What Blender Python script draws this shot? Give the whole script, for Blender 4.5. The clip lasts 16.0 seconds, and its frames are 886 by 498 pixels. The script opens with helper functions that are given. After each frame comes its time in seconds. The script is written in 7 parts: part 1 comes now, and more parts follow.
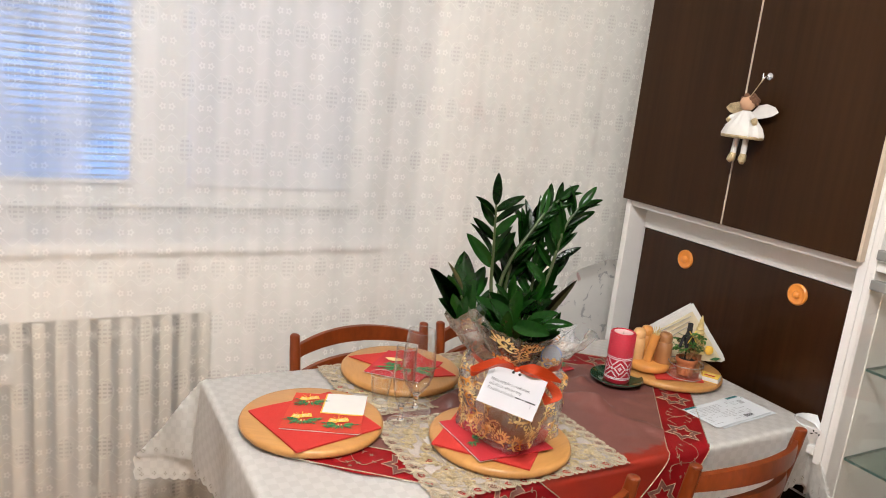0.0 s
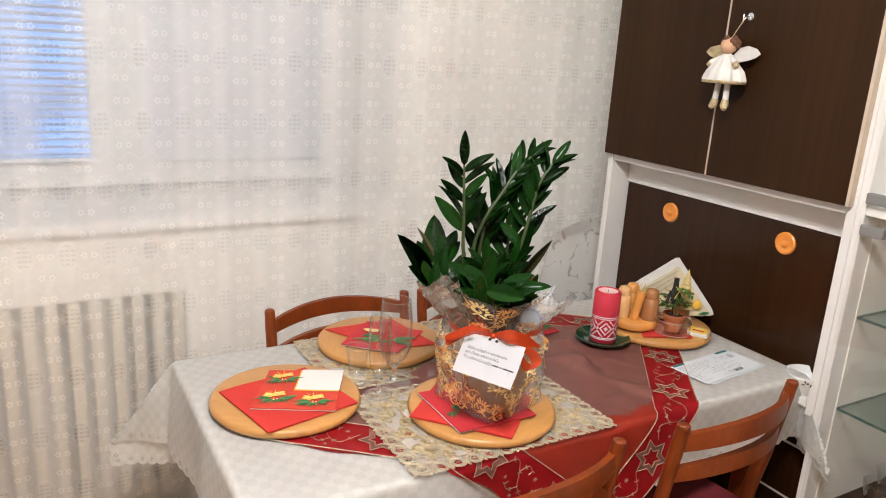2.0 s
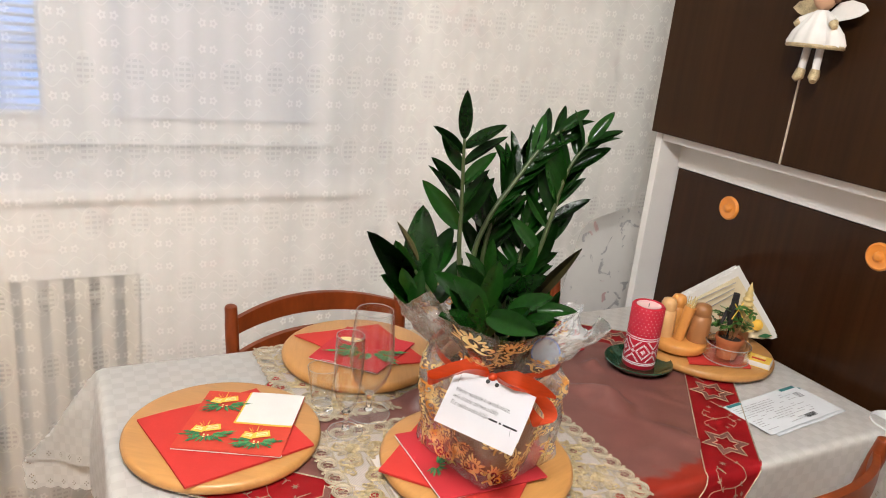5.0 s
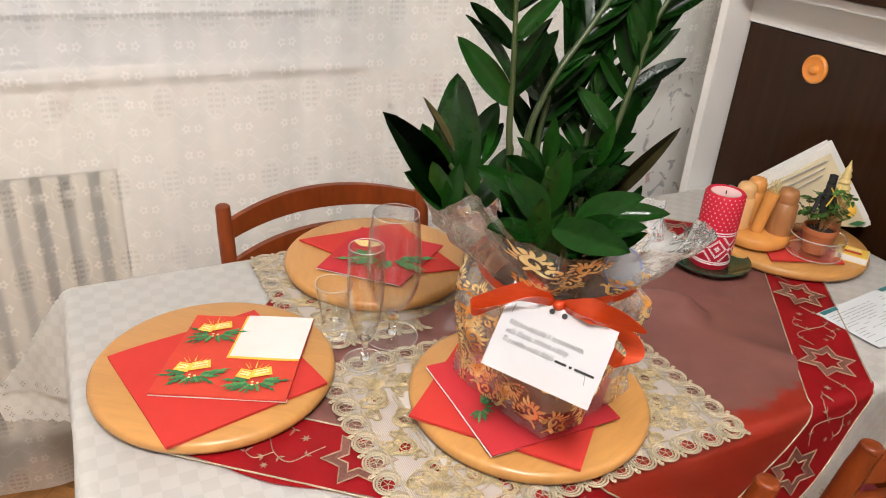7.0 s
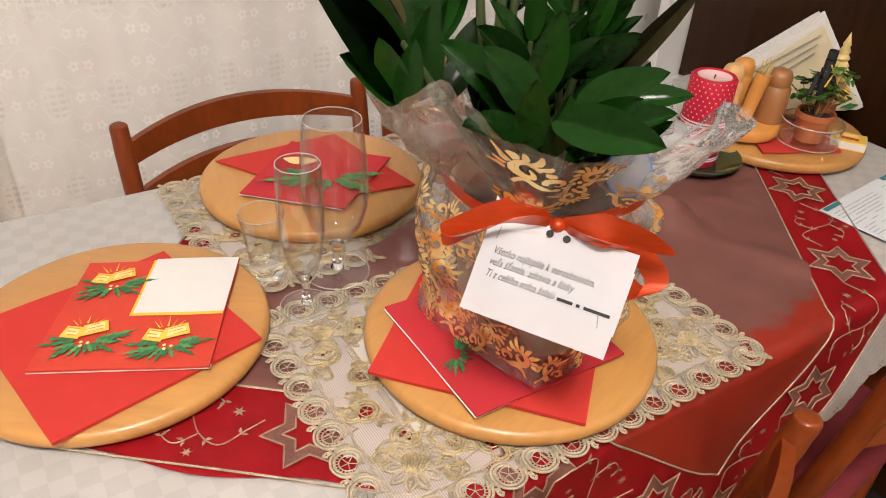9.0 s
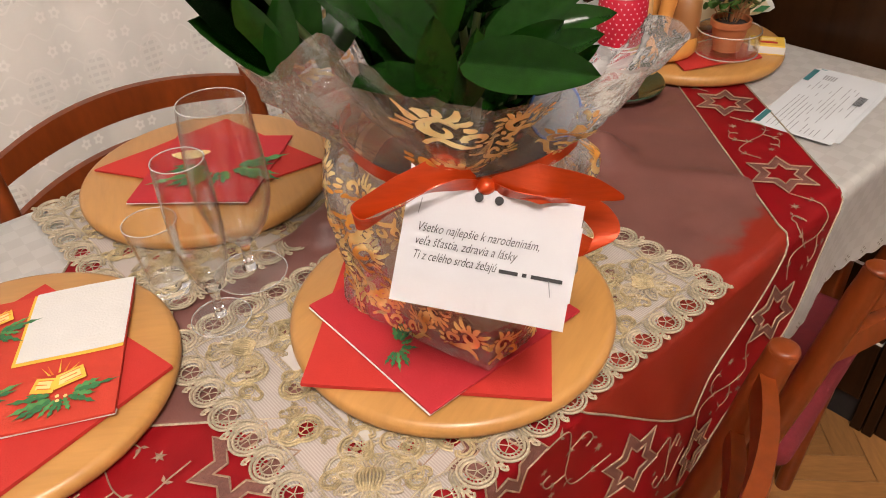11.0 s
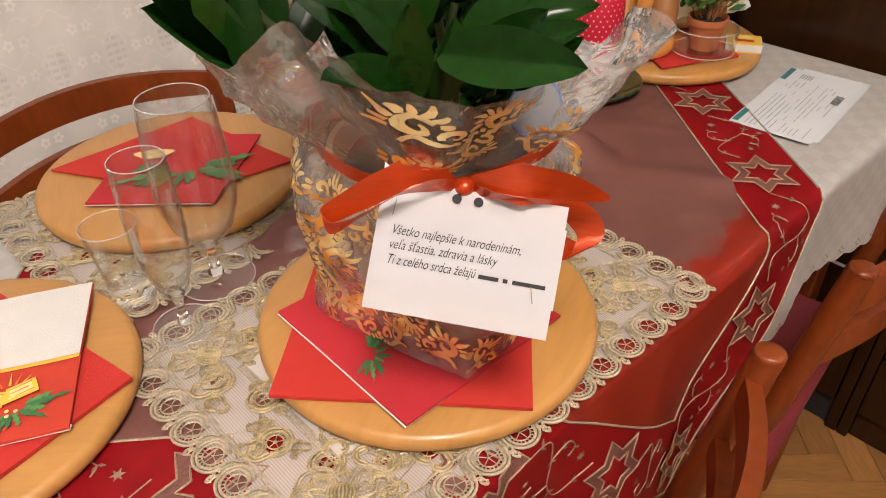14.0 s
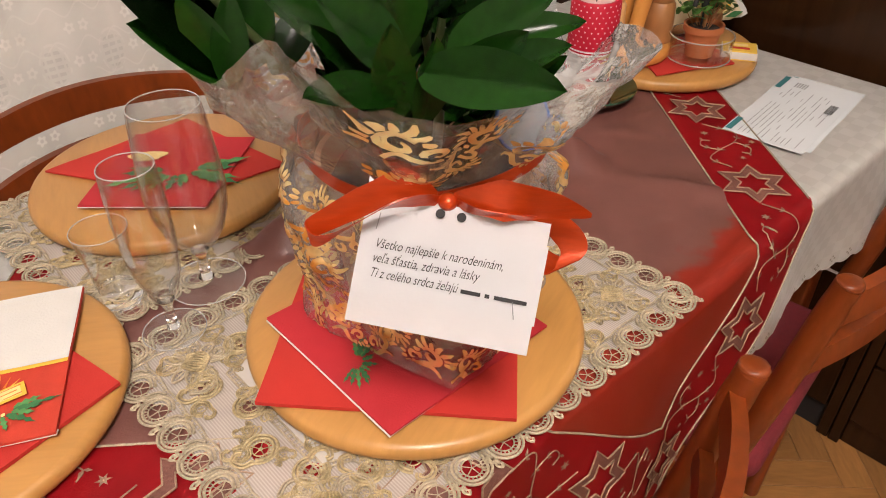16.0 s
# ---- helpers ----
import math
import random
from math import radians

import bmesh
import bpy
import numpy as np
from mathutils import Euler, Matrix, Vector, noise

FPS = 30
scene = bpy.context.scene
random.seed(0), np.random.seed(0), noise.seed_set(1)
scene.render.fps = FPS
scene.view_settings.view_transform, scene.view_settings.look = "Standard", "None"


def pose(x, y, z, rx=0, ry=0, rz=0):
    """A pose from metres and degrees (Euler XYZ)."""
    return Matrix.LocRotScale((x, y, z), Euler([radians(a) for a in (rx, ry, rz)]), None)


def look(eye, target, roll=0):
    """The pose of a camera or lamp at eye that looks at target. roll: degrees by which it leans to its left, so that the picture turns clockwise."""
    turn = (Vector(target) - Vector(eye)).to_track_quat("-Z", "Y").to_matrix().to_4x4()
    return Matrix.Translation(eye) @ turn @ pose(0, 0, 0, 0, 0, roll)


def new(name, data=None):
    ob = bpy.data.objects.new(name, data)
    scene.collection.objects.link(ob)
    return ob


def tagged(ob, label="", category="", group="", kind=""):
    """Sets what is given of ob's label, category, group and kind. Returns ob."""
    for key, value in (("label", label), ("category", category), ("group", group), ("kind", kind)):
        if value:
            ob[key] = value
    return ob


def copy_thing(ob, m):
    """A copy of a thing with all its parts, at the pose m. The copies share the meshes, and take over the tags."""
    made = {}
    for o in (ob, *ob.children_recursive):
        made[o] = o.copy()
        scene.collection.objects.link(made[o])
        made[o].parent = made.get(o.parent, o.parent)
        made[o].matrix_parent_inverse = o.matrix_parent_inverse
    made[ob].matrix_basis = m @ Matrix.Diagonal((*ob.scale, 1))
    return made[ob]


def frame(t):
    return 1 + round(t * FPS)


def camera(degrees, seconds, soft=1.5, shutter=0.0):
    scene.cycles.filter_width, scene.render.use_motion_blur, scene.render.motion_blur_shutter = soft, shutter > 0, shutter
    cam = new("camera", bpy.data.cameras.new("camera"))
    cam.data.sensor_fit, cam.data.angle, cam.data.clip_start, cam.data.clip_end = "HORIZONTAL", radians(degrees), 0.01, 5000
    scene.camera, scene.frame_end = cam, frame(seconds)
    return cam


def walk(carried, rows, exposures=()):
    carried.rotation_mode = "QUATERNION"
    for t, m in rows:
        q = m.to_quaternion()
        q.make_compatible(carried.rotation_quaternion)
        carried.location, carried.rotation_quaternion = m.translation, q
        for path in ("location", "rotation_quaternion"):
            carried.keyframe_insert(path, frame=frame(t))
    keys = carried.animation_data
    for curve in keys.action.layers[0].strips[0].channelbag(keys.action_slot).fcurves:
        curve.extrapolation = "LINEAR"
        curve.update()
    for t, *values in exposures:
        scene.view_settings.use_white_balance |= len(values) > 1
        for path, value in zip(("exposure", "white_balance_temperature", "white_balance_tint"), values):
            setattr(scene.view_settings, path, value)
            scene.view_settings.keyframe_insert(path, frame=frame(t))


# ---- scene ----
cam = camera(62.0, 16.0, soft=1.0)
PATH = [
    (0, (0.1648, 0.3916, 1.484), (1.1781, 2.1714, 1.0198), 6.1),
    (0.5, (0.1659, 0.3959, 1.4756), (1.1949, 2.1672, 1.0114), 6.0),
    (1, (0.1796, 0.4064, 1.4735), (1.218, 2.1588, 0.9663), 5.2),
    (1.5, (0.2111, 0.4074, 1.4777), (1.2432, 2.1567, 0.9411), 3.4),
    (2, (0.2394, 0.4274, 1.4714), (1.2621, 2.1746, 0.9117), 3.5),
    (2.5, (0.2499, 0.4977, 1.4777), (1.3324, 2.2113, 0.9264), 3.5),
    (3, (0.3192, 0.5408, 1.4651), (1.4291, 2.2344, 0.9085), 3.4),
    (3.5, (0.4074, 0.5607, 1.4588), (1.3786, 2.331, 0.8844), 5.5),
    (3.7, (0.42, 0.5607, 1.4525), (1.3587, 2.3499, 0.8781), 6.1),
    (5.8, (0.5177, 0.8337, 1.3968), (1.4543, 2.562, 0.6555), 5.7),
    (6, (0.5355, 0.8474, 1.3884), (1.4553, 2.5683, 0.6114), 5.5),
    (6.5, (0.567, 0.8747, 1.3579), (1.4248, 2.583, 0.4885), 5.9),
    (7, (0.5576, 0.9534, 1.3453), (1.4322, 2.6008, 0.3815), 4.1),
    (7.5, (0.5534, 1.0049, 1.3275), (1.4847, 2.5777, 0.2943), 3.3),
    (8, (0.5922, 1.0511, 1.3013), (1.4858, 2.5956, 0.1946), 3.1),
    (8.5, (0.6111, 1.092, 1.2813), (1.532, 2.6082, 0.1578), 2.2),
    (9, (0.6216, 1.1036, 1.2572), (1.5928, 2.5557, 0.0917), 3.4),
    (9.5, (0.6227, 1.1235, 1.2467), (1.6643, 2.5053, 0.057), 1.8),
    (10, (0.6552, 1.1456, 1.232), (1.7115, 2.4665, -0.0133), -1.2),
    (10.2, (0.6657, 1.1529, 1.2267), (1.7199, 2.4717, -0.0228), -2.3),
    (12.3, (0.6762, 1.1644, 1.2141), (1.7913, 2.4276, -0.0396), -1.8),
    (12.5, (0.6773, 1.1697, 1.2099), (1.7945, 2.4308, -0.0417), -1.9),
    (13, (0.6815, 1.1781, 1.2057), (1.8081, 2.4266, -0.0512), -1.5),
    (13.5, (0.6857, 1.1739, 1.2057), (1.8165, 2.4161, -0.0543), -1.5),
    (14, (0.6867, 1.1771, 1.2067), (1.8239, 2.4192, -0.047), -1.3),
    (14.5, (0.6888, 1.1844, 1.2057), (1.826, 2.4276, -0.047), -1.0),
    (15, (0.6941, 1.1823, 1.2057), (1.8333, 2.4224, -0.0491), -0.9),
    (15.5, (0.6993, 1.1813, 1.2088), (1.8427, 2.4213, -0.0417), -0.6),
    (16, (0.6972, 1.1728, 1.2173), (1.8291, 2.4108, -0.0449), -0.6),
]
walk(cam, [(t, look(eye, target, roll)) for t, eye, target, roll in PATH], ((0, 0.08, 6200, 10), (7.0, 0.12, 6300, 10), (9.0, -0.02, 6600, 13), (12.5, -0.13, 6900, 16), (16, -0.13, 6900, 16)))

# ---- light ----
world = bpy.data.worlds.new("world")
scene.world = world
world.use_nodes = True
_bg = world.node_tree.nodes["Background"]
_sky = world.node_tree.nodes.new("ShaderNodeTexSky")
_sky.sky_type = "NISHITA"
_sky.sun_disc = False
_sky.sun_elevation = radians(2)
_sky.sun_rotation = radians(200)
world.node_tree.links.new(_sky.outputs[0], _bg.inputs[0])
_bg.inputs[1].default_value = 0.1


def lamp(name, kind, place, power, colour, size, target=None):
    d = bpy.data.lights.new(name, kind)
    d.energy, d.color = power, colour
    if kind == "AREA":
        d.shape, d.size = "DISK", size
    else:
        d.shadow_soft_size = size
    ob = new(name, d)
    ob.matrix_world = look(place, target) if target else Matrix.Translation(place)
    return ob


lamp("ceiling_bulb", "POINT", (0.36, 0.62, 2.42), 140, (1.0, 0.95, 0.90), 0.20)
scene.view_settings.exposure = 0.0


# ---- materials ----
def mat(name, colour, rough=0.5, metal=0.0, vary=0.08, scale=30.0, bump=0.0, bscale=200.0, spread=0.0, coat=0.0, spec=0.5, stretch=(1, 1, 1), sheen=0.0, trans=0.0):
    """A procedural surface: colour varied by noise at two scales, fine relief, and a change from piece to piece."""
    m = bpy.data.materials.new(name)
    m.use_nodes = True
    n, l = m.node_tree.nodes, m.node_tree.links
    b = n["Principled BSDF"]
    tc = n.new("ShaderNodeTexCoord")
    mp = n.new("ShaderNodeMapping")
    mp.inputs["Scale"].default_value = stretch
    l.new(tc.outputs["Object"], mp.inputs["Vector"])
    n1, n2 = n.new("ShaderNodeTexNoise"), n.new("ShaderNodeTexNoise")
    n1.inputs["Scale"].default_value, n1.inputs["Detail"].default_value = scale, 5
    n2.inputs["Scale"].default_value, n2.inputs["Detail"].default_value = scale / 8, 2
    for q in (n1, n2):
        l.new(mp.outputs[0], q.inputs["Vector"])
    add = n.new("ShaderNodeMath"); add.operation = "ADD"
    l.new(n1.outputs["Fac"], add.inputs[0]); l.new(n2.outputs["Fac"], add.inputs[1])
    rng = n.new("ShaderNodeMapRange")
    rng.inputs["From Min"].default_value, rng.inputs["From Max"].default_value = 0.6, 1.4
    rng.inputs["To Min"].default_value, rng.inputs["To Max"].default_value = 1 - vary, 1 + vary
    l.new(add.outputs[0], rng.inputs["Value"])
    val = rng.outputs[0]
    if spread:
        oi = n.new("ShaderNodeObjectInfo")
        r2 = n.new("ShaderNodeMapRange")
        r2.inputs["To Min"].default_value, r2.inputs["To Max"].default_value = 1 - spread, 1 + spread
        l.new(oi.outputs["Random"], r2.inputs["Value"])
        mul = n.new("ShaderNodeMath"); mul.operation = "MULTIPLY"
        l.new(val, mul.inputs[0]); l.new(r2.outputs[0], mul.inputs[1])
        val = mul.outputs[0]
    hs = n.new("ShaderNodeHueSaturation")
    hs.inputs["Color"].default_value = (*colour, 1)
    l.new(val, hs.inputs["Value"])
    l.new(hs.outputs[0], b.inputs["Base Color"])
    b.inputs["Roughness"].default_value = rough
    b.inputs["Metallic"].default_value = metal
    b.inputs["Coat Weight"].default_value = coat
    b.inputs["Coat Roughness"].default_value = 0.08
    b.inputs["Specular IOR Level"].default_value = spec
    b.inputs["Sheen Weight"].default_value = sheen
    b.inputs["Transmission Weight"].default_value = trans
    if bump:
        n3 = n.new("ShaderNodeTexNoise")
        n3.inputs["Scale"].default_value, n3.inputs["Detail"].default_value = bscale, 3
        l.new(mp.outputs[0], n3.inputs["Vector"])
        bp = n.new("ShaderNodeBump")
        bp.inputs["Strength"].default_value, bp.inputs["Distance"].default_value = bump, 0.002
        l.new(n3.outputs["Fac"], bp.inputs["Height"])
        l.new(bp.outputs[0], b.inputs["Normal"])
    return m


class Nodes:
    """Short way to wire arithmetic in a node tree."""
    def __init__(self, m):
        self.n, self.l = m.node_tree.nodes, m.node_tree.links

    def op(self, kind, a, b=0.0, c=0.0, clamp=False):
        q = self.n.new("ShaderNodeMath")
        q.operation, q.use_clamp = kind, clamp
        for i, v in enumerate((a, b, c)):
            if isinstance(v, (int, float)):
                q.inputs[i].default_value = v
            else:
                self.l.new(v, q.inputs[i])
        return q.outputs[0]

    def step(self, v, lo, hi):
        q = self.n.new("ShaderNodeMapRange")
        q.interpolation_type = "SMOOTHSTEP"
        self.l.new(v, q.inputs["Value"])
        q.inputs["From Min"].default_value, q.inputs["From Max"].default_value = lo, hi
        return q.outputs[0]

    def cell(self, v, size, shift=0.0):
        """v folded into cells of that size, centred on zero."""
        return self.op("MULTIPLY", self.op("SUBTRACT", self.op("FRACT", self.op("ADD", self.op("DIVIDE", v, size), shift)), 0.5), size)


def glass_mat(name, colour=(1, 1, 1), rough=0.0):
    m = bpy.data.materials.new(name)
    m.use_nodes = True
    b = m.node_tree.nodes["Principled BSDF"]
    b.inputs["Base Color"].default_value = (*colour, 1)
    b.inputs["Transmission Weight"].default_value = 1
    b.inputs["Roughness"].default_value = rough
    b.inputs["IOR"].default_value = 1.45
    return m


def clear_mat(name):
    """Blown glass: clear, with gloss that grows at the rim."""
    m = bpy.data.materials.new(name)
    m.use_nodes = True
    n, l = m.node_tree.nodes, m.node_tree.links
    n.remove(n["Principled BSDF"])
    t, g, x, f = n.new("ShaderNodeBsdfTransparent"), n.new("ShaderNodeBsdfGlossy"), n.new("ShaderNodeMixShader"), n.new("ShaderNodeLayerWeight")
    t.inputs[0].default_value = (0.985, 0.988, 0.985, 1)
    g.inputs["Roughness"].default_value = 0.05
    k = Nodes(m)
    edge = k.op("MULTIPLY_ADD", k.op("POWER", f.outputs["Facing"], 3.0), 0.80, 0.05, clamp=True)
    l.new(edge, x.inputs[0]); l.new(t.outputs[0], x.inputs[1]); l.new(g.outputs[0], x.inputs[2])
    l.new(x.outputs[0], n["Material Output"].inputs[0])
    return m


def thin_pane(name, clear=0.9, tint=(1, 1, 1)):
    """Window glass: clear, with a mirror gloss."""
    m = bpy.data.materials.new(name)
    m.use_nodes = True
    n, l = m.node_tree.nodes, m.node_tree.links
    n.remove(n["Principled BSDF"])
    t, g, x = n.new("ShaderNodeBsdfTransparent"), n.new("ShaderNodeBsdfGlossy"), n.new("ShaderNodeMixShader")
    t.inputs[0].default_value = (*tint, 1)
    g.inputs["Roughness"].default_value = 0.02
    x.inputs[0].default_value = 1 - clear
    l.new(t.outputs[0], x.inputs[1]); l.new(g.outputs[0], x.inputs[2])
    l.new(x.outputs[0], n["Material Output"].inputs[0])
    return m


def curtain_mat():
    m = bpy.data.materials.new("sheer lace curtain")
    m.use_nodes = True
    k = Nodes(m)
    n, l = k.n, k.l
    n.remove(n["Principled BSDF"])
    uv = n.new("ShaderNodeUVMap")
    sp = n.new("ShaderNodeSeparateXYZ")
    l.new(uv.outputs[0], sp.inputs[0])
    u, v = sp.outputs[0], sp.outputs[1]
    # pairs of small flowers in columns
    a, b = k.cell(u, 0.11), k.cell(v, 0.055)
    w = k.op("SUBTRACT", k.op("ABSOLUTE", a), 0.0130)
    r = k.op("SQRT", k.op("ADD", k.op("MULTIPLY", w, w), k.op("MULTIPLY", b, b)))
    ang = k.op("ARCTAN2", b, w)
    edge = k.op("MULTIPLY_ADD", k.op("COSINE", k.op("MULTIPLY", ang, 5.0)), 0.0018, 0.0092)
    d = k.op("SUBTRACT", edge, r)
    flower = k.op("MULTIPLY", k.step(d, -0.001, 0.0030), k.step(r, 0.0020, 0.0050))
    # ovals of net between the columns
    nz0 = n.new("ShaderNodeTexNoise")
    nz0.inputs["Scale"].default_value = 60.0
    l.new(uv.outputs[0], nz0.inputs["Vector"])
    some0 = k.step(nz0.outputs["Fac"], 0.44, 0.55)
    a2, b2 = k.cell(u, 0.11, 0.5), k.cell(v, 0.165)
    e = k.op("SQRT", k.op("ADD", k.op("POWER", k.op("DIVIDE", a2, 0.024), 2.0), k.op("POWER", k.op("DIVIDE", b2, 0.034), 2.0)))
    ring = k.op("MULTIPLY", k.op("SUBTRACT", 1.0, k.step(k.op("ABSOLUTE", k.op("SUBTRACT", e, 1.05)), 0.03, 0.10)), some0)
    inside = k.op("SUBTRACT", 1.0, k.step(e, 0.80, 0.9))
    net = k.op("MULTIPLY", k.step(k.op("SINE", k.op("MULTIPLY", v, 520.0)), -0.3, 0.4), k.step(k.op("SINE", k.op("MULTIPLY", u, 420.0)), -0.9, -0.4))
    hole = k.op("MULTIPLY", inside, net)
    # garlands
    wave = k.op("MULTIPLY", k.op("SINE", k.op("MULTIPLY", u, 2 * math.pi / 0.055)), 0.009)
    b3 = k.cell(v, 0.055, 0.5)
    g = k.op("SUBTRACT", 1.0, k.step(k.op("ABSOLUTE", k.op("SUBTRACT", b3, wave)), 0.0010, 0.0024))
    nz = n.new("ShaderNodeTexNoise")
    nz.inputs["Scale"].default_value = 9.0
    l.new(uv.outputs[0], nz.inputs["Vector"])
    some = k.step(nz.outputs["Fac"], 0.36, 0.50)
    g = k.op("MULTIPLY", g, some)
    motif = k.op("MAXIMUM", k.op("MAXIMUM", flower, k.op("MULTIPLY", ring, 0.5)), k.op("MULTIPLY", g, 0.45), clamp=True)
    # weave density changes from fold to fold
    fold = n.new("ShaderNodeTexNoise")
    fold.noise_dimensions = "1D"
    fold.inputs["Scale"].default_value, fold.inputs["Detail"].default_value = 11.0, 1
    l.new(u, fold.inputs["W"])
    base = n.new("ShaderNodeMapRange")
    base.inputs["From Min"].default_value, base.inputs["From Max"].default_value = 0.35, 0.65
    base.inputs["To Min"].default_value, base.inputs["To Max"].default_value = CURTAIN_LOW, CURTAIN_HIGH
    l.new(fold.outputs["Fac"], base.inputs["Value"])
    op0 = k.op("SUBTRACT", base.outputs[0], k.op("MULTIPLY", hole, 0.10))
    opac = k.op("ADD", op0, k.op("MULTIPLY", motif, 0.13), clamp=True)
    t, df, tl = n.new("ShaderNodeBsdfTransparent"), n.new("ShaderNodeBsdfDiffuse"), n.new("ShaderNodeBsdfTranslucent")
    for q in (df, tl):
        q.inputs[0].default_value = (0.96, 0.955, 0.91, 1)
    mx, mx2 = n.new("ShaderNodeMixShader"), n.new("ShaderNodeMixShader")
    mx.inputs[0].default_value = 0.34
    l.new(df.outputs[0], mx.inputs[1]); l.new(tl.outputs[0], mx.inputs[2])
    l.new(opac, mx2.inputs[0]); l.new(t.outputs[0], mx2.inputs[1]); l.new(mx.outputs[0], mx2.inputs[2])
    l.new(mx2.outputs[0], n["Material Output"].inputs[0])
    return m


def net_mat(name, colour, cover, pitch):
    """A fine net: threads of that colour over clear gaps."""
    m = bpy.data.materials.new(name)
    m.use_nodes = True
    k = Nodes(m)
    n, l = k.n, k.l
    b = n["Principled BSDF"]
    b.inputs["Base Color"].default_value = (*colour, 1)
    b.inputs["Roughness"].default_value = 0.6
    tc = n.new("ShaderNodeTexCoord")
    sp = n.new("ShaderNodeSeparateXYZ")
    l.new(tc.outputs["Object"], sp.inputs[0])
    s1 = k.step(k.op("SINE", k.op("MULTIPLY", sp.outputs[0], 2 * math.pi / pitch)), -0.2, 0.6)
    nz = n.new("ShaderNodeTexNoise")
    nz.inputs["Scale"].default_value = 25
    l.new(tc.outputs["Object"], nz.inputs["Vector"])
    al = k.op("ADD", k.op("MULTIPLY", s1, 0.18), k.op("MULTIPLY_ADD", nz.outputs["Fac"], 0.2, cover - 0.1), clamp=True)
    l.new(al, b.inputs["Alpha"])
    return m


def wrap_mat():
    """Crinkled clear film: mostly see-through, a little milky, with sharp glints."""
    m = bpy.data.materials.new("clear crinkled film")
    m.use_nodes = True
    k = Nodes(m)
    n, l = k.n, k.l
    n.remove(n["Principled BSDF"])
    uv = n.new("ShaderNodeUVMap")
    cr, big = n.new("ShaderNodeTexNoise"), n.new("ShaderNodeTexNoise")
    cr.inputs["Scale"].default_value, cr.inputs["Detail"].default_value = 22, 4
    big.inputs["Scale"].default_value, big.inputs["Detail"].default_value = 9, 2
    fac = n.new("ShaderNodeTexVoronoi")
    fac.inputs["Scale"].default_value = 26
    for q in (cr, big, fac):
        l.new(uv.outputs[0], q.inputs["Vector"])
    bp = n.new("ShaderNodeBump")
    bp.inputs["Strength"].default_value, bp.inputs["Distance"].default_value = 1.0, 0.016
    l.new(k.op("MULTIPLY_ADD", fac.outputs["Distance"], 0.6, cr.outputs["Fac"]), bp.inputs["Height"])
    t, gl, df = (n.new("ShaderNodeBsdf" + q) for q in ("Transparent", "Glossy", "Diffuse"))
    t.inputs[0].default_value = (0.95, 0.94, 0.92, 1)
    gl.inputs["Roughness"].default_value = 0.10
    df.inputs[0].default_value = (0.72, 0.69, 0.66, 1)
    l.new(bp.outputs[0], gl.inputs["Normal"])
    lw = n.new("ShaderNodeLayerWeight")
    lw.inputs["Blend"].default_value = 0.30
    l.new(bp.outputs[0], lw.inputs["Normal"])
    film = n.new("ShaderNodeMixShader")
    l.new(k.op("MULTIPLY_ADD", lw.outputs["Fresnel"], 0.85, 0.09, clamp=True), film.inputs[0])
    l.new(t.outputs[0], film.inputs[1]); l.new(gl.outputs[0], film.inputs[2])
    haze = n.new("ShaderNodeMixShader")
    l.new(k.op("MULTIPLY_ADD", k.step(big.outputs["Fac"], 0.40, 0.68), 0.24, 0.09), haze.inputs[0])
    l.new(film.outputs[0], haze.inputs[1]); l.new(df.outputs[0], haze.inputs[2])
    l.new(haze.outputs[0], n["Material Output"].inputs[0])
    return m


def foil_mat():
    """Gold foil print; noise paints in lit patches of bright metal and shaded dull orange."""
    m = mat("gold foil print", (0.80, 0.42, 0.10), 0.30, 0.7, vary=0.25, scale=60, bump=0.6, bscale=260)
    k = Nodes(m)
    tc = k.n.new("ShaderNodeTexCoord")
    nz = k.n.new("ShaderNodeTexNoise")
    nz.inputs["Scale"].default_value, nz.inputs["Detail"].default_value = 24, 2
    k.l.new(tc.outputs["Object"], nz.inputs["Vector"])
    f = k.step(nz.outputs["Fac"], 0.38, 0.54)
    mx = k.n.new("ShaderNodeMix"); mx.data_type = "RGBA"
    # A: the foil as it looks in shade, B: as it looks lit
    mx.inputs["A"].default_value, mx.inputs["B"].default_value = (0.64, 0.26, 0.04, 1), (0.98, 0.76, 0.36, 1)
    k.l.new(f, mx.inputs["Factor"])
    hs = [q for q in k.n if q.type == "HUE_SAT"][0]
    k.l.new(mx.outputs["Result"], hs.inputs["Color"])
    k.l.new(k.op("MULTIPLY_ADD", f, 0.45, 0.30), k.n["Principled BSDF"].inputs["Metallic"])
    return m


def emit_mat(name, colour, power):
    m = bpy.data.materials.new(name)
    m.use_nodes = True
    n, l = m.node_tree.nodes, m.node_tree.links
    n.remove(n["Principled BSDF"])
    e = n.new("ShaderNodeEmission")
    nz = n.new("ShaderNodeTexNoise")
    nz.inputs["Scale"].default_value, nz.inputs["Detail"].default_value = 3.0, 3
    rp = n.new("ShaderNodeValToRGB")
    rp.color_ramp.elements[0].position, rp.color_ramp.elements[1].position = 0.4, 0.6
    rp.color_ramp.elements[0].color = (*[c * 0.55 for c in colour], 1)
    rp.color_ramp.elements[1].color = (*colour, 1)
    tc = n.new("ShaderNodeTexCoord")
    l.new(tc.outputs["Object"], nz.inputs["Vector"])
    l.new(nz.outputs["Fac"], rp.inputs[0]); l.new(rp.outputs[0], e.inputs[0])
    e.inputs[1].default_value = power
    l.new(e.outputs[0], n["Material Output"].inputs[0])
    return m


